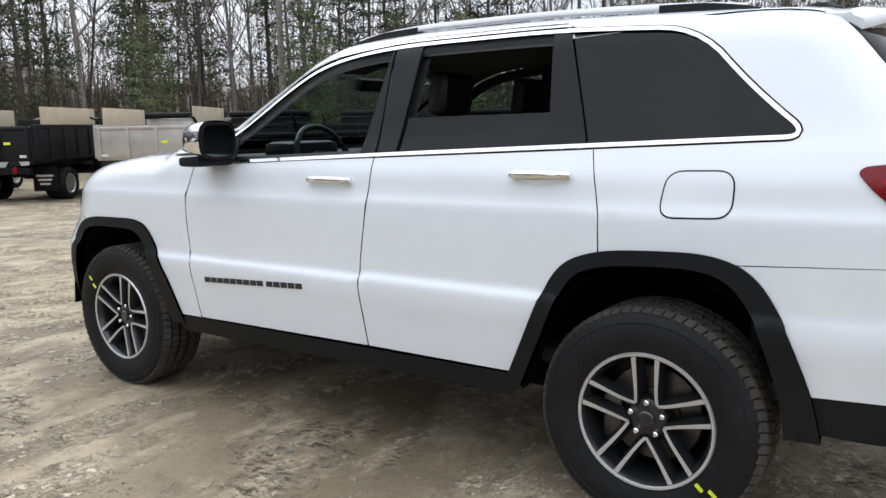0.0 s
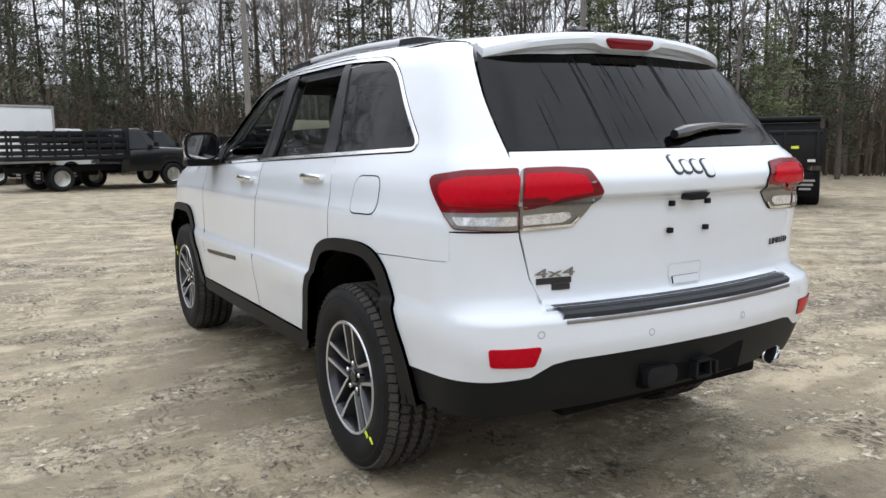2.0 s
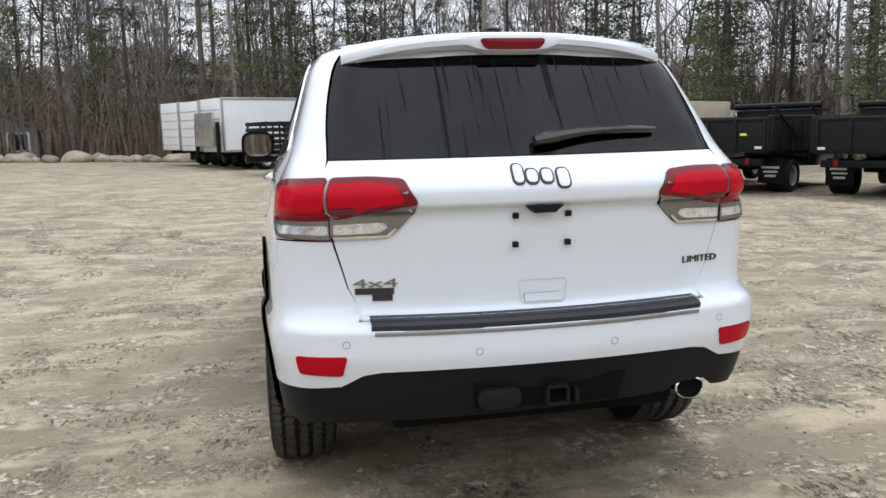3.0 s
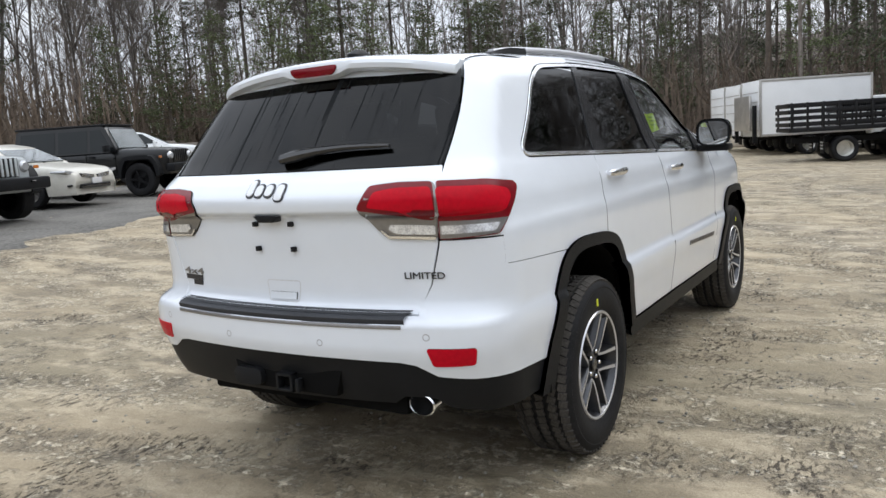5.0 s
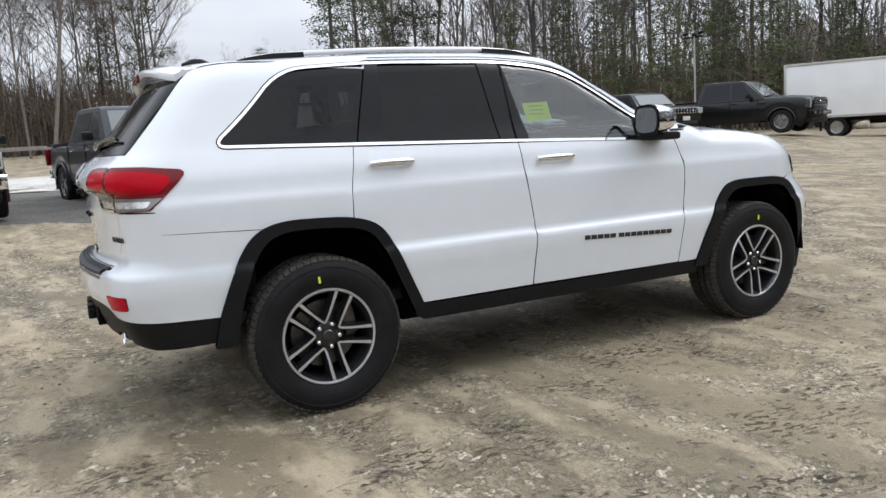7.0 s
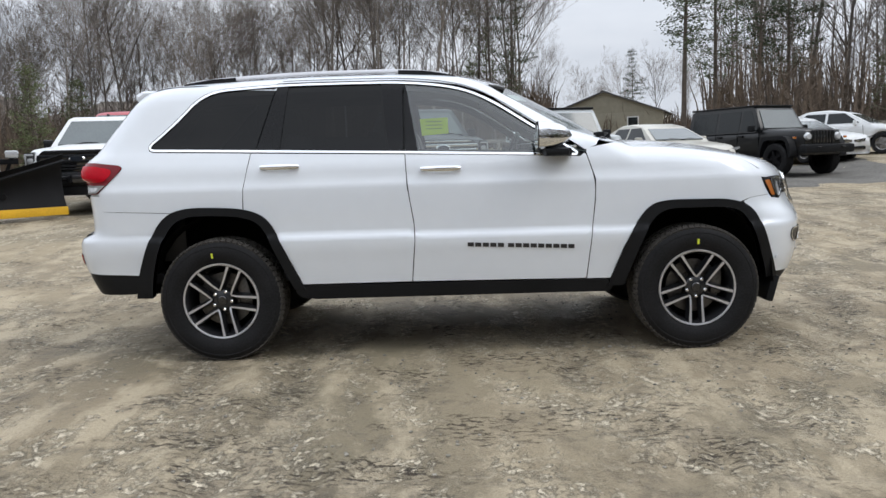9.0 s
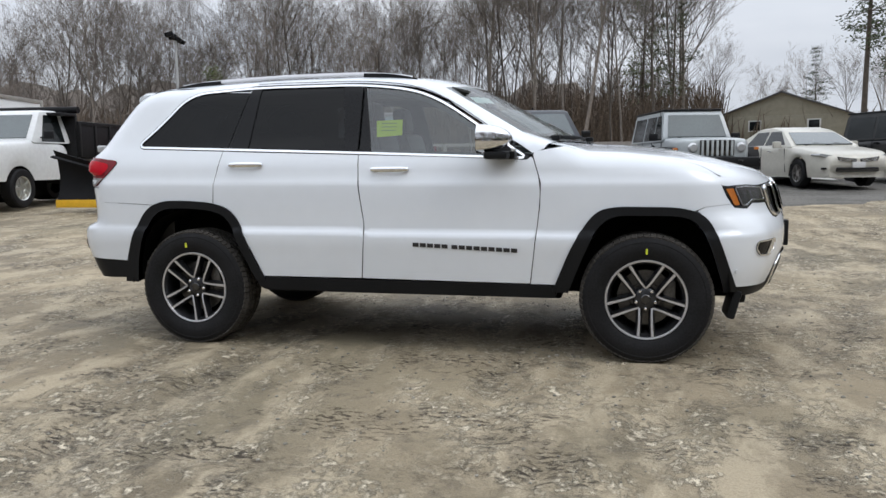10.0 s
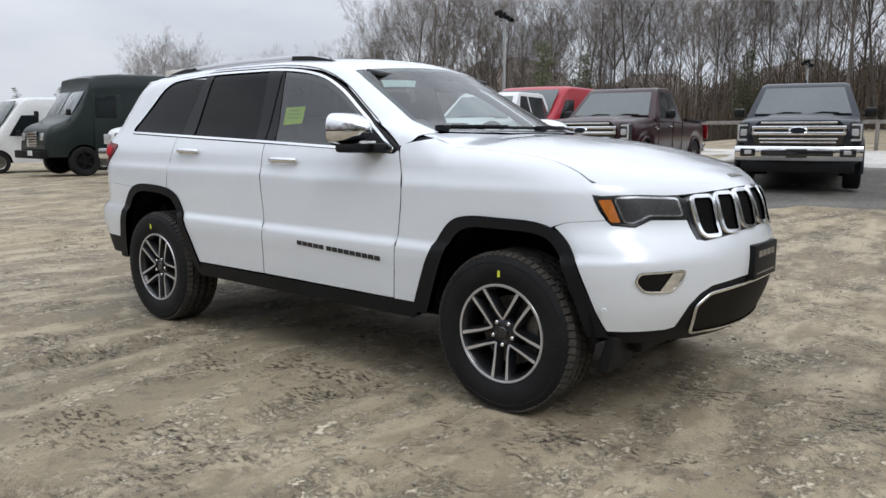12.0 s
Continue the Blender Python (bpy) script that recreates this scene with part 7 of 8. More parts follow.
# ---- woods round the lot ----
BARK = surface("grey_bark", (.155, .136, .120), .95, vary=.35, scale=4, fine=30, random_value=.4)
BARK_PINE = surface("brown_pine_bark", (.10, .082, .068), .95, vary=.35, scale=4, fine=30, random_value=.25)
TWIG = surface("bare_twigs", (.185, .160, .142), .95, vary=.3, scale=.6, fine=3, random_value=.3)
NEEDLE = surface("pine_needles", (.098, .118, .054), .9, vary=.5, scale=.9, fine=9, random_value=.35)
NEEDLE2 = surface("dark_pine_needles", (.066, .086, .046), .9, vary=.5, scale=.9, fine=9, random_value=.35)
RUSSET = surface("dead_oak_leaves", (.20, .085, .035), .9, vary=.4, scale=1, fine=9)
BRUSH = surface("brown_brush", (.13, .10, .076), .95, vary=.45, scale=.5, fine=4)


def limb(V, Fc, p, d, length, r, depth, rnd, thin, lean=.25):
    """A bent, tapered limb and those that spring from it. Thin ones go to the second list."""
    n = 4 if depth > 1 else 3
    pts, q = [p], p.copy()
    dirs = [d]
    for i in range(n):
        bend = .045 if depth == 4 else .13
        d = d + np.array([rnd.normal(0, bend), rnd.normal(0, bend), rnd.normal(.05, .10)])
        d /= np.linalg.norm(d)
        q = q + d * length / n
        pts.append(q)
        dirs.append(d)
    k = 6 if r > .06 else 3
    tgt = (V, Fc) if r > .022 else thin
    Vt, Ft = tgt
    base = len(Vt)
    for i, (a, dd) in enumerate(zip(pts, dirs)):
        u = np.cross(dd, (.3, .9, .2))
        u /= np.linalg.norm(u)
        w = np.cross(dd, u)
        rr = max(r * (1 - .62 * i / n), .008)
        for j in range(k):
            an = 2 * math.pi * j / k
            Vt.append(a + (u * math.cos(an) + w * math.sin(an)) * rr)
    for i in range(n):
        for j in range(k):
            Ft.append((base + i * k + j, base + i * k + (j + 1) % k, base + (i + 1) * k + (j + 1) % k, base + (i + 1) * k + j))
    if depth == 0:
        return
    m = {4: 13, 3: 6, 2: 5, 1: 4}[depth]
    for c in range(m):
        t = rnd.uniform(.38 if depth == 4 else .2, 1.0)
        i = min(int(t * n), n - 1)
        at = pts[i] + (pts[i + 1] - pts[i]) * (t * n - i)
        ax = dirs[i + 1]
        rv = rnd.normal(0, 1, 3)
        rv -= ax * rv.dot(ax)
        rv /= np.linalg.norm(rv)
        spread_ = rnd.uniform(.45, .95)
        nd = ax * math.cos(spread_) + rv * math.sin(spread_) + np.array([0, 0, .25])
        nd /= np.linalg.norm(nd)
        limb(V, Fc, at, nd, length * rnd.uniform(.38, .62) * (1.15 - .35 * t), r * (1 - .62 * t) * rnd.uniform(.45, .65), depth - 1, rnd, thin)


def mesh_of(name, V, Fc, material):
    me = bpy.data.meshes.new(name)
    me.from_pydata(np.array(V).tolist(), [], Fc)
    me.shade_smooth()
    me.materials.append(material)
    return me


def bare_tree_data(seed, height):
    rnd = np.random.default_rng(seed)
    V, Fc, thin = [], [], ([], [])
    limb(V, Fc, np.array([0, 0, -.3]), np.array([rnd.normal(0, .03), rnd.normal(0, .03), 1.]), height, height * .0068 + .02, 4, rnd, thin)
    return mesh_of("trunk", V, Fc, BARK), mesh_of("crown", thin[0], thin[1], TWIG)


def spray(V, Fc, at, out, size, rnd, count, blade=.62):
    """Tufts of needles: small crossed blades round a place."""
    for _ in range(count):
        c = at + rnd.normal(0, size * .42, 3) * (1, 1, .55)
        d = rnd.normal(0, 1, 3) * (1, 1, .5) + out * .8
        d /= np.linalg.norm(d)
        u = np.cross(d, rnd.normal(0, 1, 3))
        u /= np.linalg.norm(u)
        L, w = size * blade * rnd.uniform(.35, .7), size * blade * rnd.uniform(.10, .2)
        b = len(V)
        V += [c - u * w, c + d * L * .5 + u * w * .4, c + d * L, c + d * L * .4 - u * w * 1.3]
        Fc.append((b, b + 1, b + 2, b + 3))


def pine_data(seed, height, bare, wide, tuft, material):
    """A pine: straight trunk, whorls of level limbs with tufts, bare below."""
    rnd = np.random.default_rng(seed)
    V, Fc, N, NF = [], [], [], []
    sway = rnd.normal(0, .02, 2)
    r0 = height * .0085 + .03
    k = 7
    for i in range(9):
        t = i / 8
        for j in range(k):
            an = 2 * math.pi * j / k
            rr = r0 * (1 - .93 * t)
            V.append(np.array([sway[0] * height * t * t + rr * math.cos(an), sway[1] * height * t * t + rr * math.sin(an), height * t - .3]))
    for i in range(8):
        for j in range(k):
            Fc.append((i * k + j, i * k + (j + 1) % k, (i + 1) * k + (j + 1) % k, (i + 1) * k + j))
    z = height * bare
    while z < height * .985:
        t = z / height
        u = (t - bare) / (1 - bare)
        reach = wide * (1 - u) ** .7 * min(1, .45 + 2.2 * u) * rnd.uniform(.65, 1.15) + .25
        a0 = rnd.uniform(0, 6.28)
        for b in range(rnd.integers(3, 6)):
            if rnd.random() < .16:
                continue
            a = a0 + b * 6.28 / 4.5 + rnd.normal(0, .25)
            L = reach * rnd.uniform(.6, 1.1)
            out = np.array([math.cos(a), math.sin(a), rnd.uniform(-.12, .22)])
            st = np.array([sway[0] * height * t * t, sway[1] * height * t * t, z])
            base = len(V)
            for q, rr in ((0, .035), (.55, .022), (1, .008)):
                c = st + out * L * q + np.array([0, 0, .10 * q * q * L])
                for j in range(3):
                    V.append(c + np.array([0, 0, 1.]) * rr * math.cos(2.1 * j) + np.cross(out, (0, 0, 1.)) * rr * math.sin(2.1 * j))
            for i in range(2):
                for j in range(3):
                    Fc.append((base + i * 3 + j, base + i * 3 + (j + 1) % 3, base + i * 3 + 3 + (j + 1) % 3, base + i * 3 + 3 + j))
            m = max(2, int(L / tuft * 1.6))
            for c in range(m):
                q = .3 + .72 * (c + rnd.random()) / m
                spray(N, NF, st + out * L * q + np.array([0, 0, .10 * q * q * L + .05]), out, tuft * rnd.uniform(.8, 1.25), rnd, 17)
        z += height * rnd.uniform(.028, .05)
    return mesh_of("trunk", V, Fc, BARK_PINE), mesh_of("crown", N, NF, material)


BARE = [bare_tree_data(11 + i, h) for i, h in enumerate((15, 17, 14, 18, 13, 16))]
LONE = [pine_data(36, 19, .30, 3.0, .6, NEEDLE2), pine_data(37, 17, .24, 3.2, .6, NEEDLE2)]
PINES = [pine_data(31, 19, .42, 2.6, .55, NEEDLE), pine_data(32, 17, .22, 2.8, .55, NEEDLE), pine_data(33, 21, .5, 2.4, .6, NEEDLE2), pine_data(34, 14, .08, 2.6, .5, NEEDLE2), pine_data(35, 8, .03, 2.0, .42, NEEDLE)]
tree_count = 0


def tree(data, r, az, size, label, category="tree", name="bare_tree", group="", turn=None):
    global tree_count
    x, y = r * math.cos(radians(az)), r * math.sin(radians(az))
    v = thing(name, label, category, place(x, y, rng.uniform(0, 360) if turn is None else turn) @ Matrix.Diagonal((size, size, size, 1)), group)
    for n, me in zip(("trunk", "crown"), data):
        o = new(n, me)
        o.parent = v
    tree_count += 1
    return v


L_BARE, L_PINE = "tall leafless grey-brown tree at the wood's edge", "tall dark green pine at the wood's edge"
# how the wood stands by direction: degrees from, to, distance, share of pines, spacing in degrees
for a0, a1, dist, pines, gap in ((-95, -62, 38, .50, 2.8), (-62, -20, 40, .58, 2.3), (-20, 8, 46, .50, 2.2), (8, 30, 58, .60, 2.0), (30, 52, 52, .35, 1.9), (52, 68, 58, .10, 1.9),
                                  (84, 100, 54, .04, 1.5), (100, 136, 60, .03, 1.4), (136, 150, 92, .05, 1.2)):
    a = a0
    while a < a1:
        for row in range(2):
            r = dist * (1 + .20 * row) + rng.uniform(-3, 4)
            aa = a + rng.uniform(-.5, .5) * gap
            if rng.random() < pines:
                k = int(rng.choice((0, 1, 2, 3), p=(.1, .40, .05, .45) if a < 0 else (.25, .3, .2, .25)))
                tree(PINES[k], r, aa, rng.uniform(.85, 1.15), L_PINE, name="pine_tree", group="pines at the wood's edge")
            else:
                tree(BARE[rng.integers(0, 6)], r, aa, rng.uniform(.85, 1.2) * (.95 if aa < 84 else .86 if aa < 100 else .72 if aa < 120 else .66 if aa < 130 else .54 if aa < 139 else .44), L_BARE, group="leafless trees at the wood's edge")
        a += gap * rng.uniform(.75, 1.25)
# lone pines and thin trees in the open gap
for az, r, k, s in ((71.4, 44, 0, .95), (69.2, 47, 1, 1.0), (66.4, 52, 0, .9), (64.5, 55, 1, 1.0), (76.0, 80, 1, .55), (85.0, 52, 0, .7)):
    tree(LONE[k], r, az, s, "tall pine with a bare lower trunk", name="pine_tree", group="pines at the wood's edge")
for az, r, s in ((74.5, 112, .62), (77.0, 125, .66), (80.1, 118, .58), (72.4, 100, .6), (83.0, 95, .62), (78.6, 150, .7)):
    tree(BARE[int(az * 7) % 6], r, az, s, "far leafless tree seen against the sky", group="leafless trees at the wood's edge")
for az, r, s in ((151, 120, .7), (153.5, 130, .6), (149, 110, .75), (156, 125, .6), (158.5, 130, .6), (161, 120, .5), (164, 130, .6), (170, 120, .6)):
    tree(PINES[3] if s < .65 else BARE[2], r, az, s, "far tree low on the skyline", group="far trees")
# low evergreens along the edge
for az, r, s in ((-58, 30, .8), (-52, 32, .9), (-33, 31, .8), (-45, 31, 1.0), (14, 50, 1.0), (19, 52, 1.2), (24, 51, 1.1), (28, 50, 1.2), (33, 46, 1.1), (37, 45, 1.2), (41, 44, 1.2), (45, 42, 1.2), (49, 42, 1.1), (53, 43, 1.1), (57, 45, 1.0), (118, 54, .9), (121, 55, 1.0), (106, 56, .8)):
    tree(PINES[4], r + rng.uniform(-2, 2), az, s, "low bushy dark green evergreen", name="young_evergreen", group="low evergreens")
oak = tree(BARE[4], 37, -20.5, .8, "small oak that keeps its russet leaves", name="oak_tree")
N, NF = [], []
rr_ = np.random.default_rng(5)
for k in range(260):
    c = rr_.normal(0, 1, 3) * (1.5, 1.5, 2.4) + (0, 0, 7.0)
    spray(N, NF, c, np.array([0, 0, -.3]), .35, rr_, 4)
o = new("dead_leaves", mesh_of("dead_leaves", N, NF, RUSSET))
o.parent = oak


def thicket(name, a0, a1, r0, r1, n, h0, h1, seed, material, label, width=.05):
    """Dense upright stems, joined: the undergrowth and the depth of the wood."""
    rnd = np.random.default_rng(seed)
    V, Fc = [], []
    for _ in range(n):
        a, r = radians(rnd.uniform(a0, a1)), rnd.uniform(r0, r1)
        x, y = r * math.cos(a), r * math.sin(a)
        z = float(terrain(np.array(x), np.array(y)))
        h = rnd.uniform(h0, h1)
        lean = rnd.normal(0, .12, 2) * h
        w = width * rnd.uniform(.6, 1.4)
        t = np.array([-math.sin(a), math.cos(a), 0]) * w
        b = len(V)
        p0, p1, p2 = np.array([x, y, z - .1]), np.array([x + lean[0] * .4, y + lean[1] * .4, z + h * .55]), np.array([x + lean[0], y + lean[1], z + h])
        V += [p0 - t, p0 + t, p1 + t * .7, p1 - t * .7, p2]
        Fc += [(b, b + 1, b + 2, b + 3), (b + 3, b + 2, b + 4)]
        for _k in range(3):
            s = p0 + (p2 - p0) * rnd.uniform(.3, .9)
            e = s + rnd.normal(0, .22 * h, 3) * (1, 1, .6) + (0, 0, .12 * h)
            b = len(V)
            V += [s - t * .5, s + t * .5, e]
            Fc.append((b, b + 1, b + 2))
    me = mesh_of(name, V, Fc, material)
    return tagged(new(name, me), label, "undergrowth", "", "stuff")


thicket("undergrowth", -100, 70, 44, 62, 9000, 1.5, 6.5, 3, BRUSH, "tangled brown undergrowth along the wood's edge", .06)
thicket("undergrowth", 82, 150, 58, 84, 9000, 1.5, 6.5, 4, BRUSH, "tangled brown undergrowth along the wood's edge", .06)
thicket("undergrowth", 66, 86, 78, 100, 1800, 1, 3.5, 5, BRUSH, "low brush beyond the lot", .08)
thicket("undergrowth", 148, 185, 100, 130, 1600, 1, 4.0, 6, BRUSH, "low brush on the far skyline", .10)
def deep_wood(name, a0, a1, r0, r1, n, h0, h1, seed, label):
    """Leafless trees deep in the wood, joined: a leaning stem, limbs and twigs each."""
    rnd = np.random.default_rng(seed)
    V, Fc = [], []

    def stick(p, q, w0, w1, side_):
        b = len(V)
        V.extend((p - side_ * w0, p + side_ * w0, q + side_ * w1, q - side_ * w1))
        Fc.append((b, b + 1, b + 2, b + 3))

    for _ in range(n):
        a, r = radians(rnd.uniform(a0, a1)), rnd.uniform(r0, r1)
        foot = np.array([r * math.cos(a), r * math.sin(a), 0])
        foot[2] = float(terrain(foot[0], foot[1])) - .2
        h = rnd.uniform(h0, h1)
        across = np.array([-math.sin(a), math.cos(a), 0])
        top = foot + (rnd.normal(0, .05) * h, rnd.normal(0, .05) * h, h)
        mid = (foot + top) / 2 + rnd.normal(0, .018 * h, 3)
        w = rnd.uniform(.05, .13)
        stick(foot, mid, w, w * .7, across)
        stick(mid, top, w * .7, .015, across)
        for _k in range(12):
            t = rnd.uniform(.3, 1)
            p = foot + (mid - foot) * t * 2 if t < .5 else mid + (top - mid) * (t * 2 - 1)
            d = across * rnd.normal(0, 1) + np.array([math.cos(a), math.sin(a), 0]) * rnd.normal(0, .6) + (0, 0, rnd.uniform(.5, 1.5))
            q = p + d / np.linalg.norm(d) * h * rnd.uniform(.14, .3) * (1.25 - .6 * t)
            stick(p, q, w * .32, .016, across)
            for _j in range(5):
                s0 = p + (q - p) * rnd.uniform(.3, 1)
                e = d / np.linalg.norm(d) + rnd.normal(0, .55, 3)
                stick(s0, s0 + e * h * rnd.uniform(.04, .11), .018, .010, across)
    return tagged(new(name, mesh_of(name, V, Fc, TWIG)), label, "woods", "", "stuff")


deep_wood("far_woods", -108, 70, 54, 86, 900, 8, 16, 7, "grey depth of leafless woods")
deep_wood("far_woods", 84, 138, 66, 100, 380, 5, 11, 8, "grey depth of leafless woods")
deep_wood("far_woods", 168, 262, 48, 70, 420, 9, 16, 9, "grey leafless woods on the far side of the lot")
thicket("undergrowth", 168, 262, 46, 64, 3500, 1.5, 6, 10, BRUSH, "tangled brown undergrowth along the wood's edge", .06)
# rising wooded ground behind, so that the horizon is closed
V, Fc = [], []
for i, az in enumerate(np.linspace(-120, 240, 361)):
    a = radians(az)
    top = 6.2 + 1.4 * math.sin(az * .21) + 1.2 * math.sin(az * .67 + 1) + .6 * math.sin(az * 2.1) + rng.normal(0, .5) + (6.0 if -8 < az < 38 else 3.0 if az < 50 else 0) + 4.5 * min(1, max(0, (az - 84) / 6), max(0, (142 - az) / 8)) * (84 < az < 142)
    if 70 < az < 84 or 148 < az < 170:
        top *= .42
    for r, z in ((96, -1), (104, top * .55), (118, top), (160, top + 2)):
        r = r if not 70 < az < 84 else r * 1.5
        V.append((r * math.cos(a), r * math.sin(a), z if r > 97 else z))
    if i:
        b = (i - 1) * 4
        for k in range(3):
            Fc.append((b + k, b + 4 + k, b + 5 + k, b + 1 + k))
hill = mesh_of("wooded_rise", V, Fc, surface("leafless_hillside", (.125, .104, .087), .95, vary=.6, scale=.25, fine=2.5, bump=.3))
tagged(new("wooded_rise", hill), "brown wooded rise behind the trees", "hillside", "", "structure")
# needles low in the wood on the shady side
for a0, a1, r0, r1, n, zz, sd in ((-92, 2, 44, 60, 720, 8.5, 21), (6, 34, 56, 66, 520, 8, 22), (30, 56, 50, 60, 330, 5, 23)):
    rnd = np.random.default_rng(sd)
    N, NF = [], []
    for _ in range(n):
        a, r = radians(rnd.uniform(a0, a1)), rnd.uniform(r0, r1)
        c = np.array([r * math.cos(a), r * math.sin(a), rnd.uniform(.5, zz)])
        spray(N, NF, c, np.array([0, 0, .2]), rnd.uniform(.9, 1.7), rnd, 44, .28)
    tagged(new("evergreen_boughs", mesh_of("evergreen_boughs", N, NF, NEEDLE2)), "dark evergreen boughs deep in the wood", "foliage", "", "stuff")


# ---- poles, lamps, fence, stones, houses ----
M_POLE = surface("weathered_pole", (.22, .20, .18), .9, vary=.25, scale=2, fine=40, stretch=(8, 8, 1))
M_GALV = surface("galvanised_steel", (.42, .43, .44), .5, .6, vary=.15)


def lamp_post(x, y, h, label, heads=4, k=1.):
    """A mast with a cross arm and floodlights of size k, each on its bracket."""
    v = thing("lamp_post", label, "lamp post", place(x, y, 20))
    part("post", tube(bmesh.new(), [(0, 0, -.2), (0, 0, h)], [.11 * k, .07 * k], 10), M_GALV, v)
    part("cross_arm", block(bmesh.new(), (.1 * k, 1.9 * k, .1 * k), (0, 0, h - .1), .02 * k), M_FRAME, v)
    for i in range(heads):
        y0 = (-.75 + 1.5 * i / (heads - 1)) * k
        at = (.15 * k if i % 2 else -.2 * k, y0, h + .06 - .2 * k * (i % 2))
        lh = part("lamp_head", block(bmesh.new(), (.50 * k, .38 * k, .24 * k), at, .05 * k, (0, 20 if i % 2 else -15, 0)), M_FRAME, v)
        part("bracket", tube(bmesh.new(), [(0, y0, h - .1), at], .025 * k, 6), M_GALV, lh)
    return v


def utility_pole(x, y, h, label):
    v = thing("utility_pole", label, "utility pole", place(x, y, 0))
    part("pole", tube(bmesh.new(), [(0, 0, -.2), (0, 0, h)], [.16, .11], 10), M_POLE, v)
    part("cross_arm", block(bmesh.new(), (.12, 2.2, .12), (0, 0, h - .6), .02, (0, 0, 60)), M_POLE, v)
    return v


lamp_post(-25.5, 38.0, 8.8, "steel lamp post with four dark floodlights")
lamp_post(25.3, 23.2, 4.7, "short steel mast with floodlights", 3, .5)
lamp_post(-4.2, 26.0, 3.0, "low lamp mast beyond the pickups", 3, .45)
for x, y, h in ((31, -8.5, 9.5), (22, -20.5, 10.5), (10.5, -31, 11)):
    utility_pole(x, y, h, "grey wooden utility pole at the lot's edge")
for (xa, ya, za), (xb, yb, zb) in (((31, -8.5, 8.7), (22, -20.5, 9.7)), ((22, -20.5, 9.7), (10.5, -31, 10.2))):
    w = part("overhead_wire", tube(bmesh.new(), [(xa + (xb - xa) * t, ya + (yb - ya) * t, za + (zb - za) * t - 1.2 * math.sin(math.pi * t) - .4) for t in np.linspace(0, 1, 15)], .018, 5), M_FRAME)
    tagged(w, "thin black overhead wire between the poles", "wire")

fence = thing("rail_fence", "pale wooden rail fence beyond the parked row", "fence", Matrix.Identity(4))
fx = np.linspace(-16, 30, 24)
for i, x in enumerate(fx):
    y = 27 + .12 * x
    z = float(terrain(np.array(x), np.array(y)))
    part("post", block(bmesh.new(), (.12, .12, 1.1), (x, y, z + .5), .01), M_POLE, fence)
    if i:
        xm, ym = (x + fx[i - 1]) / 2, 27 + .12 * (x + fx[i - 1]) / 2
        part("rail", block(bmesh.new(), (2.05, .06, .14), (xm, ym, float(terrain(np.array(xm), np.array(ym))) + .98), .01, (0, 0, 6.8)), M_POLE, fence)
# pale strip of gravel and thin snow past the row
APRON = surface("dark_packed_gravel", (.125, .118, .105), .93, vary=.45, scale=.9, fine=16, bump=.02)


def apron_height(x, y):
    """Proud of the dirt inside a ragged edge, sunk beneath it outside."""
    front = 9.2 + .9 * n5(x, 0 * x) + .5 * n1(x, y) + .25 * n2(x, y) + np.clip(x - 4, 0, 20) * .62
    depth = np.minimum.reduce([y - front, 12.6 - x + .5 * n1(x, y), x + 5.6 + .5 * n1(y, x), 19.5 - y + .5 * n1(x, y)])
    return terrain(x, y) + relief(x, y) - .10 + .115 * np.clip(depth / .5 + .5, 0, 1)


grid_mesh("apron", np.arange(-7, 14, .12), np.arange(7, 21, .12), apron_height, APRON, ("dark grey packed gravel under the parked row", "gravel", "", "structure"))
grid_mesh("gravel_strip", np.linspace(-17, 7, 40), np.linspace(17.5, 26.3, 14), lambda x, y: terrain(x, y + .12 * x) + .03 + .05 * n1(x, y), surface("pale_gravel", (.52, .50, .47), .9, vary=.35, scale=.8, fine=14, bump=.03), ("pale strip of gravel with thin snow", "gravel", "", "structure"))

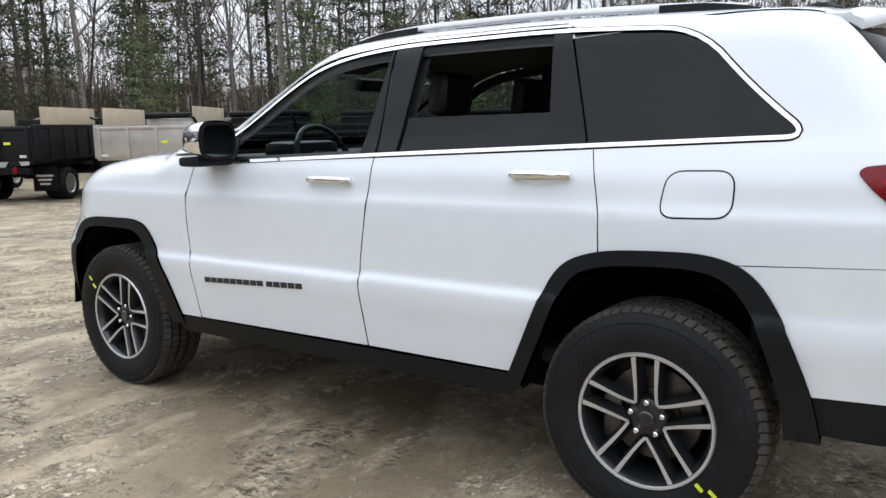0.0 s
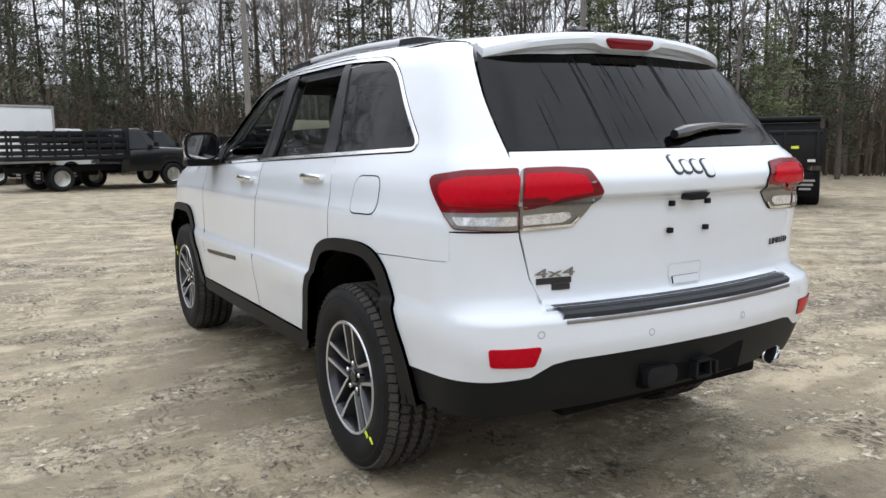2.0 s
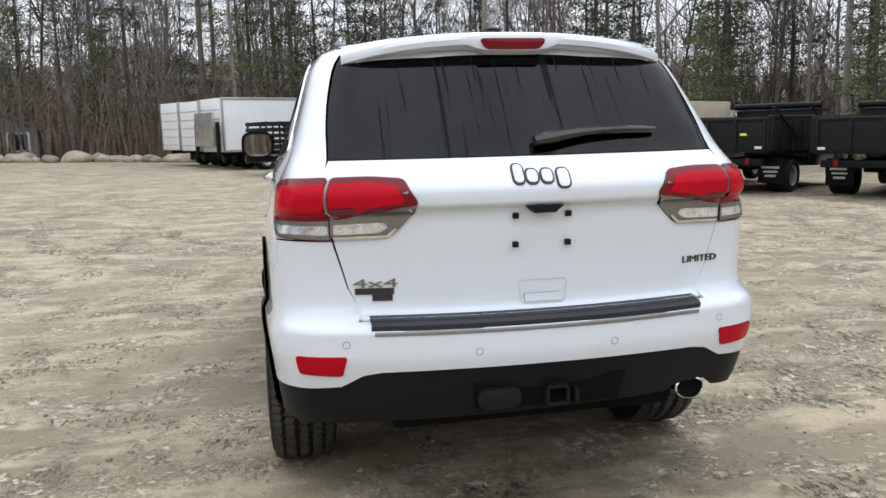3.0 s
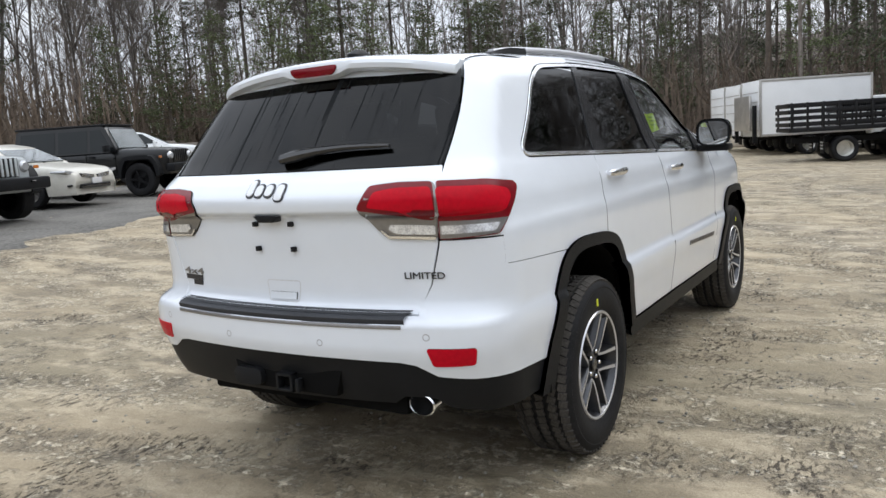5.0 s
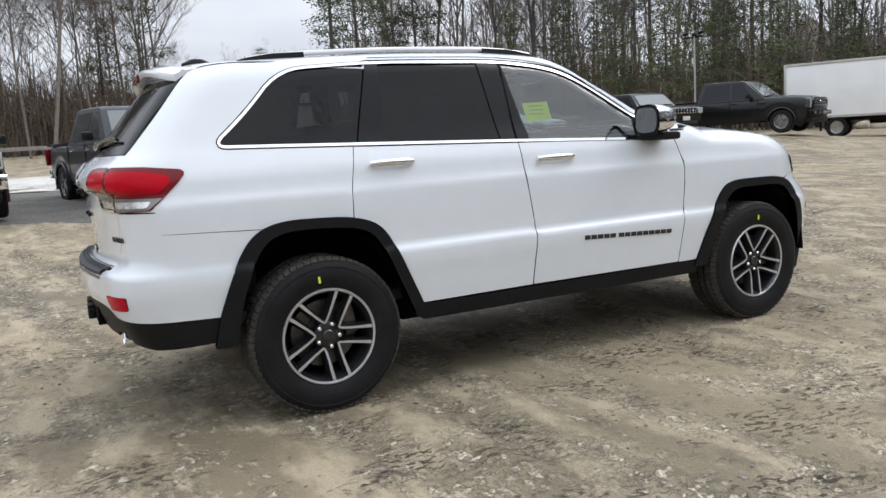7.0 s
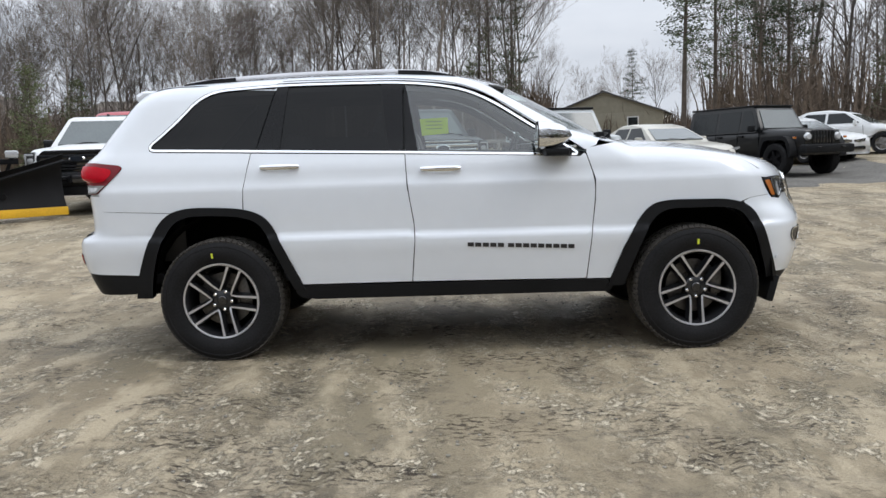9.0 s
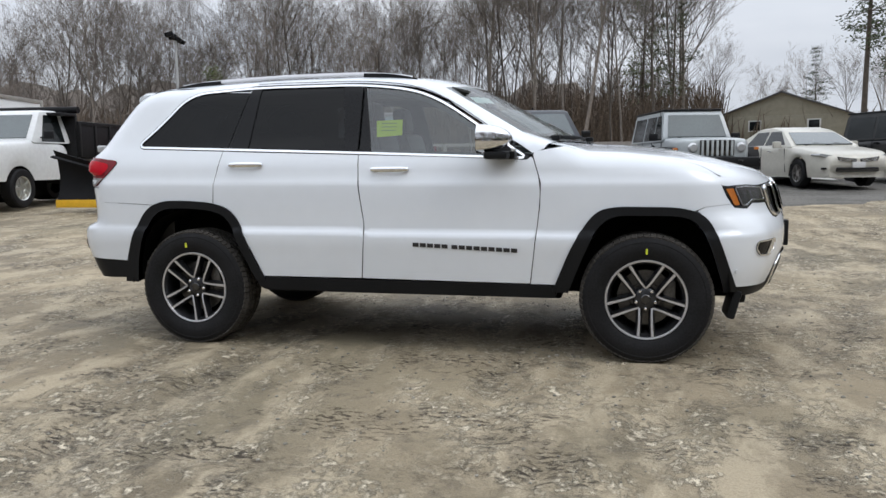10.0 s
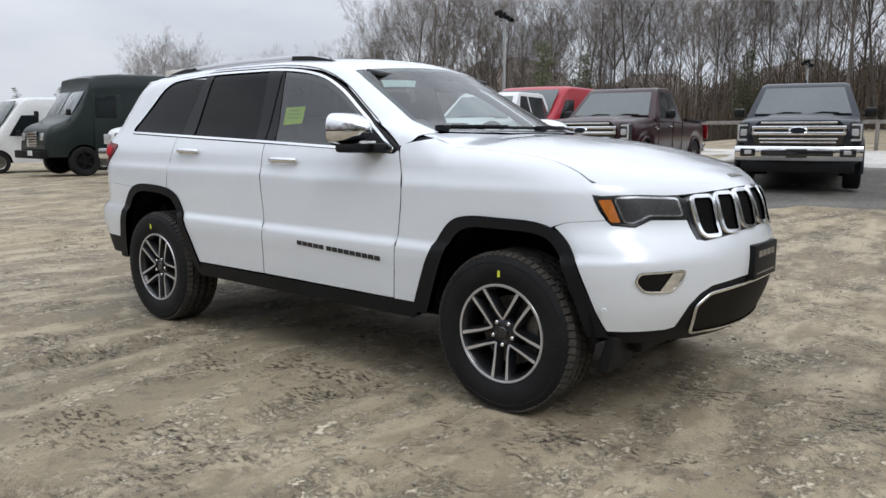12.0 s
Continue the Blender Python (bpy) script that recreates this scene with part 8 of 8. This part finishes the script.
M_STONE = surface("field_stone", (.30, .26, .20), .9, vary=.35, scale=1.5, fine=12, bump=.01, random_value=.35)
stone_meshes = []
for k in range(4):
    bm = bmesh.new()
    bmesh.ops.create_icosphere(bm, subdivisions=2, radius=1)
    for v_ in bm.verts:
        v_.co *= 1 + .28 * noise.noise(v_.co * 1.3 + Vector((k * 7.1, 0, 0)))
    me = bpy.data.meshes.new("boulder")
    bm.to_mesh(me)
    bm.free()
    me.shade_smooth()
    me.materials.append(M_STONE)
    stone_meshes.append(me)
for k in range(46):
    az = 8 + 24 * k / 45 + rng.normal(0, .3)
    r = 43.5 - .15 * abs(az - 20) + rng.normal(0, .5)
    s = rng.uniform(.24, .52) * (1.3 if rng.random() < .15 else 1)
    x, y = r * math.cos(radians(az)), r * math.sin(radians(az))
    o = new("boulder", stone_meshes[k % 4])
    o.matrix_basis = place(x, y, rng.uniform(0, 360), s * .25) @ Matrix.Diagonal((s * 1.3, s, s * .7, 1))
    tagged(o, "rough tan boulder in a row at the lot's edge", "boulder", "boulders along the edge")


def house(x, y, az, w, d, h, ridge, wall, roof, label):
    v = thing("house", label, "house", place(x, y, az))
    part("wall", block(bmesh.new(), (d, w, h), (0, 0, h / 2), .02), wall, v)
    bm = bmesh.new()
    prism(bm, [(-w / 2, h), (w / 2, h), (0, h + ridge)], -d / 2, d / 2, "x")
    part("gable", bm, wall, v)
    for s in (1, -1):
        ln = math.hypot(w / 2 + .3, ridge)
        part("roof", block(bmesh.new(), (d + .6, ln + .2, .14), (0, s * (w / 4 + .05), h + ridge / 2 + .06), .02, (-s * math.degrees(math.atan2(ridge, w / 2)), 0, 0)), roof, v)
    for s in (-.25, .2):
        win = part("window", block(bmesh.new(), (.10, 1.2, 1.1), (-d / 2 - .02, s * w, h * .6), .02), P_WHITE, v)
        part("pane", block(bmesh.new(), (.06, .95, .9), (-d / 2 - .06, s * w, h * .6), .01), M_GLASS, win)
        win = part("window", block(bmesh.new(), (1.2, .10, 1.1), (s * d, -w / 2 - .02, h * .6), .02), P_WHITE, v)
        part("pane", block(bmesh.new(), (.95, .06, .9), (s * d, -w / 2 - .06, h * .6), .01), M_GLASS, win)
    return v


M_SIDING = surface("grey_blue_siding", (.20, .22, .25), .8, vary=.12, stretch=(.2, .2, 6))
M_SHINGLE = surface("grey_shingle", (.10, .10, .105), .9, vary=.2, fine=30)
house(45.2, 17.1, 15, 3.9, 5, 1.7, 1.1, M_SIDING, M_SHINGLE, "small grey-sided house among the trees")
house(18.0, 82, 70, 12, 11, 2.4, 2.2, surface("tan_siding", (.30, .28, .22), .8), M_SHINGLE, "tan house with a grey shingle roof beyond the lot")
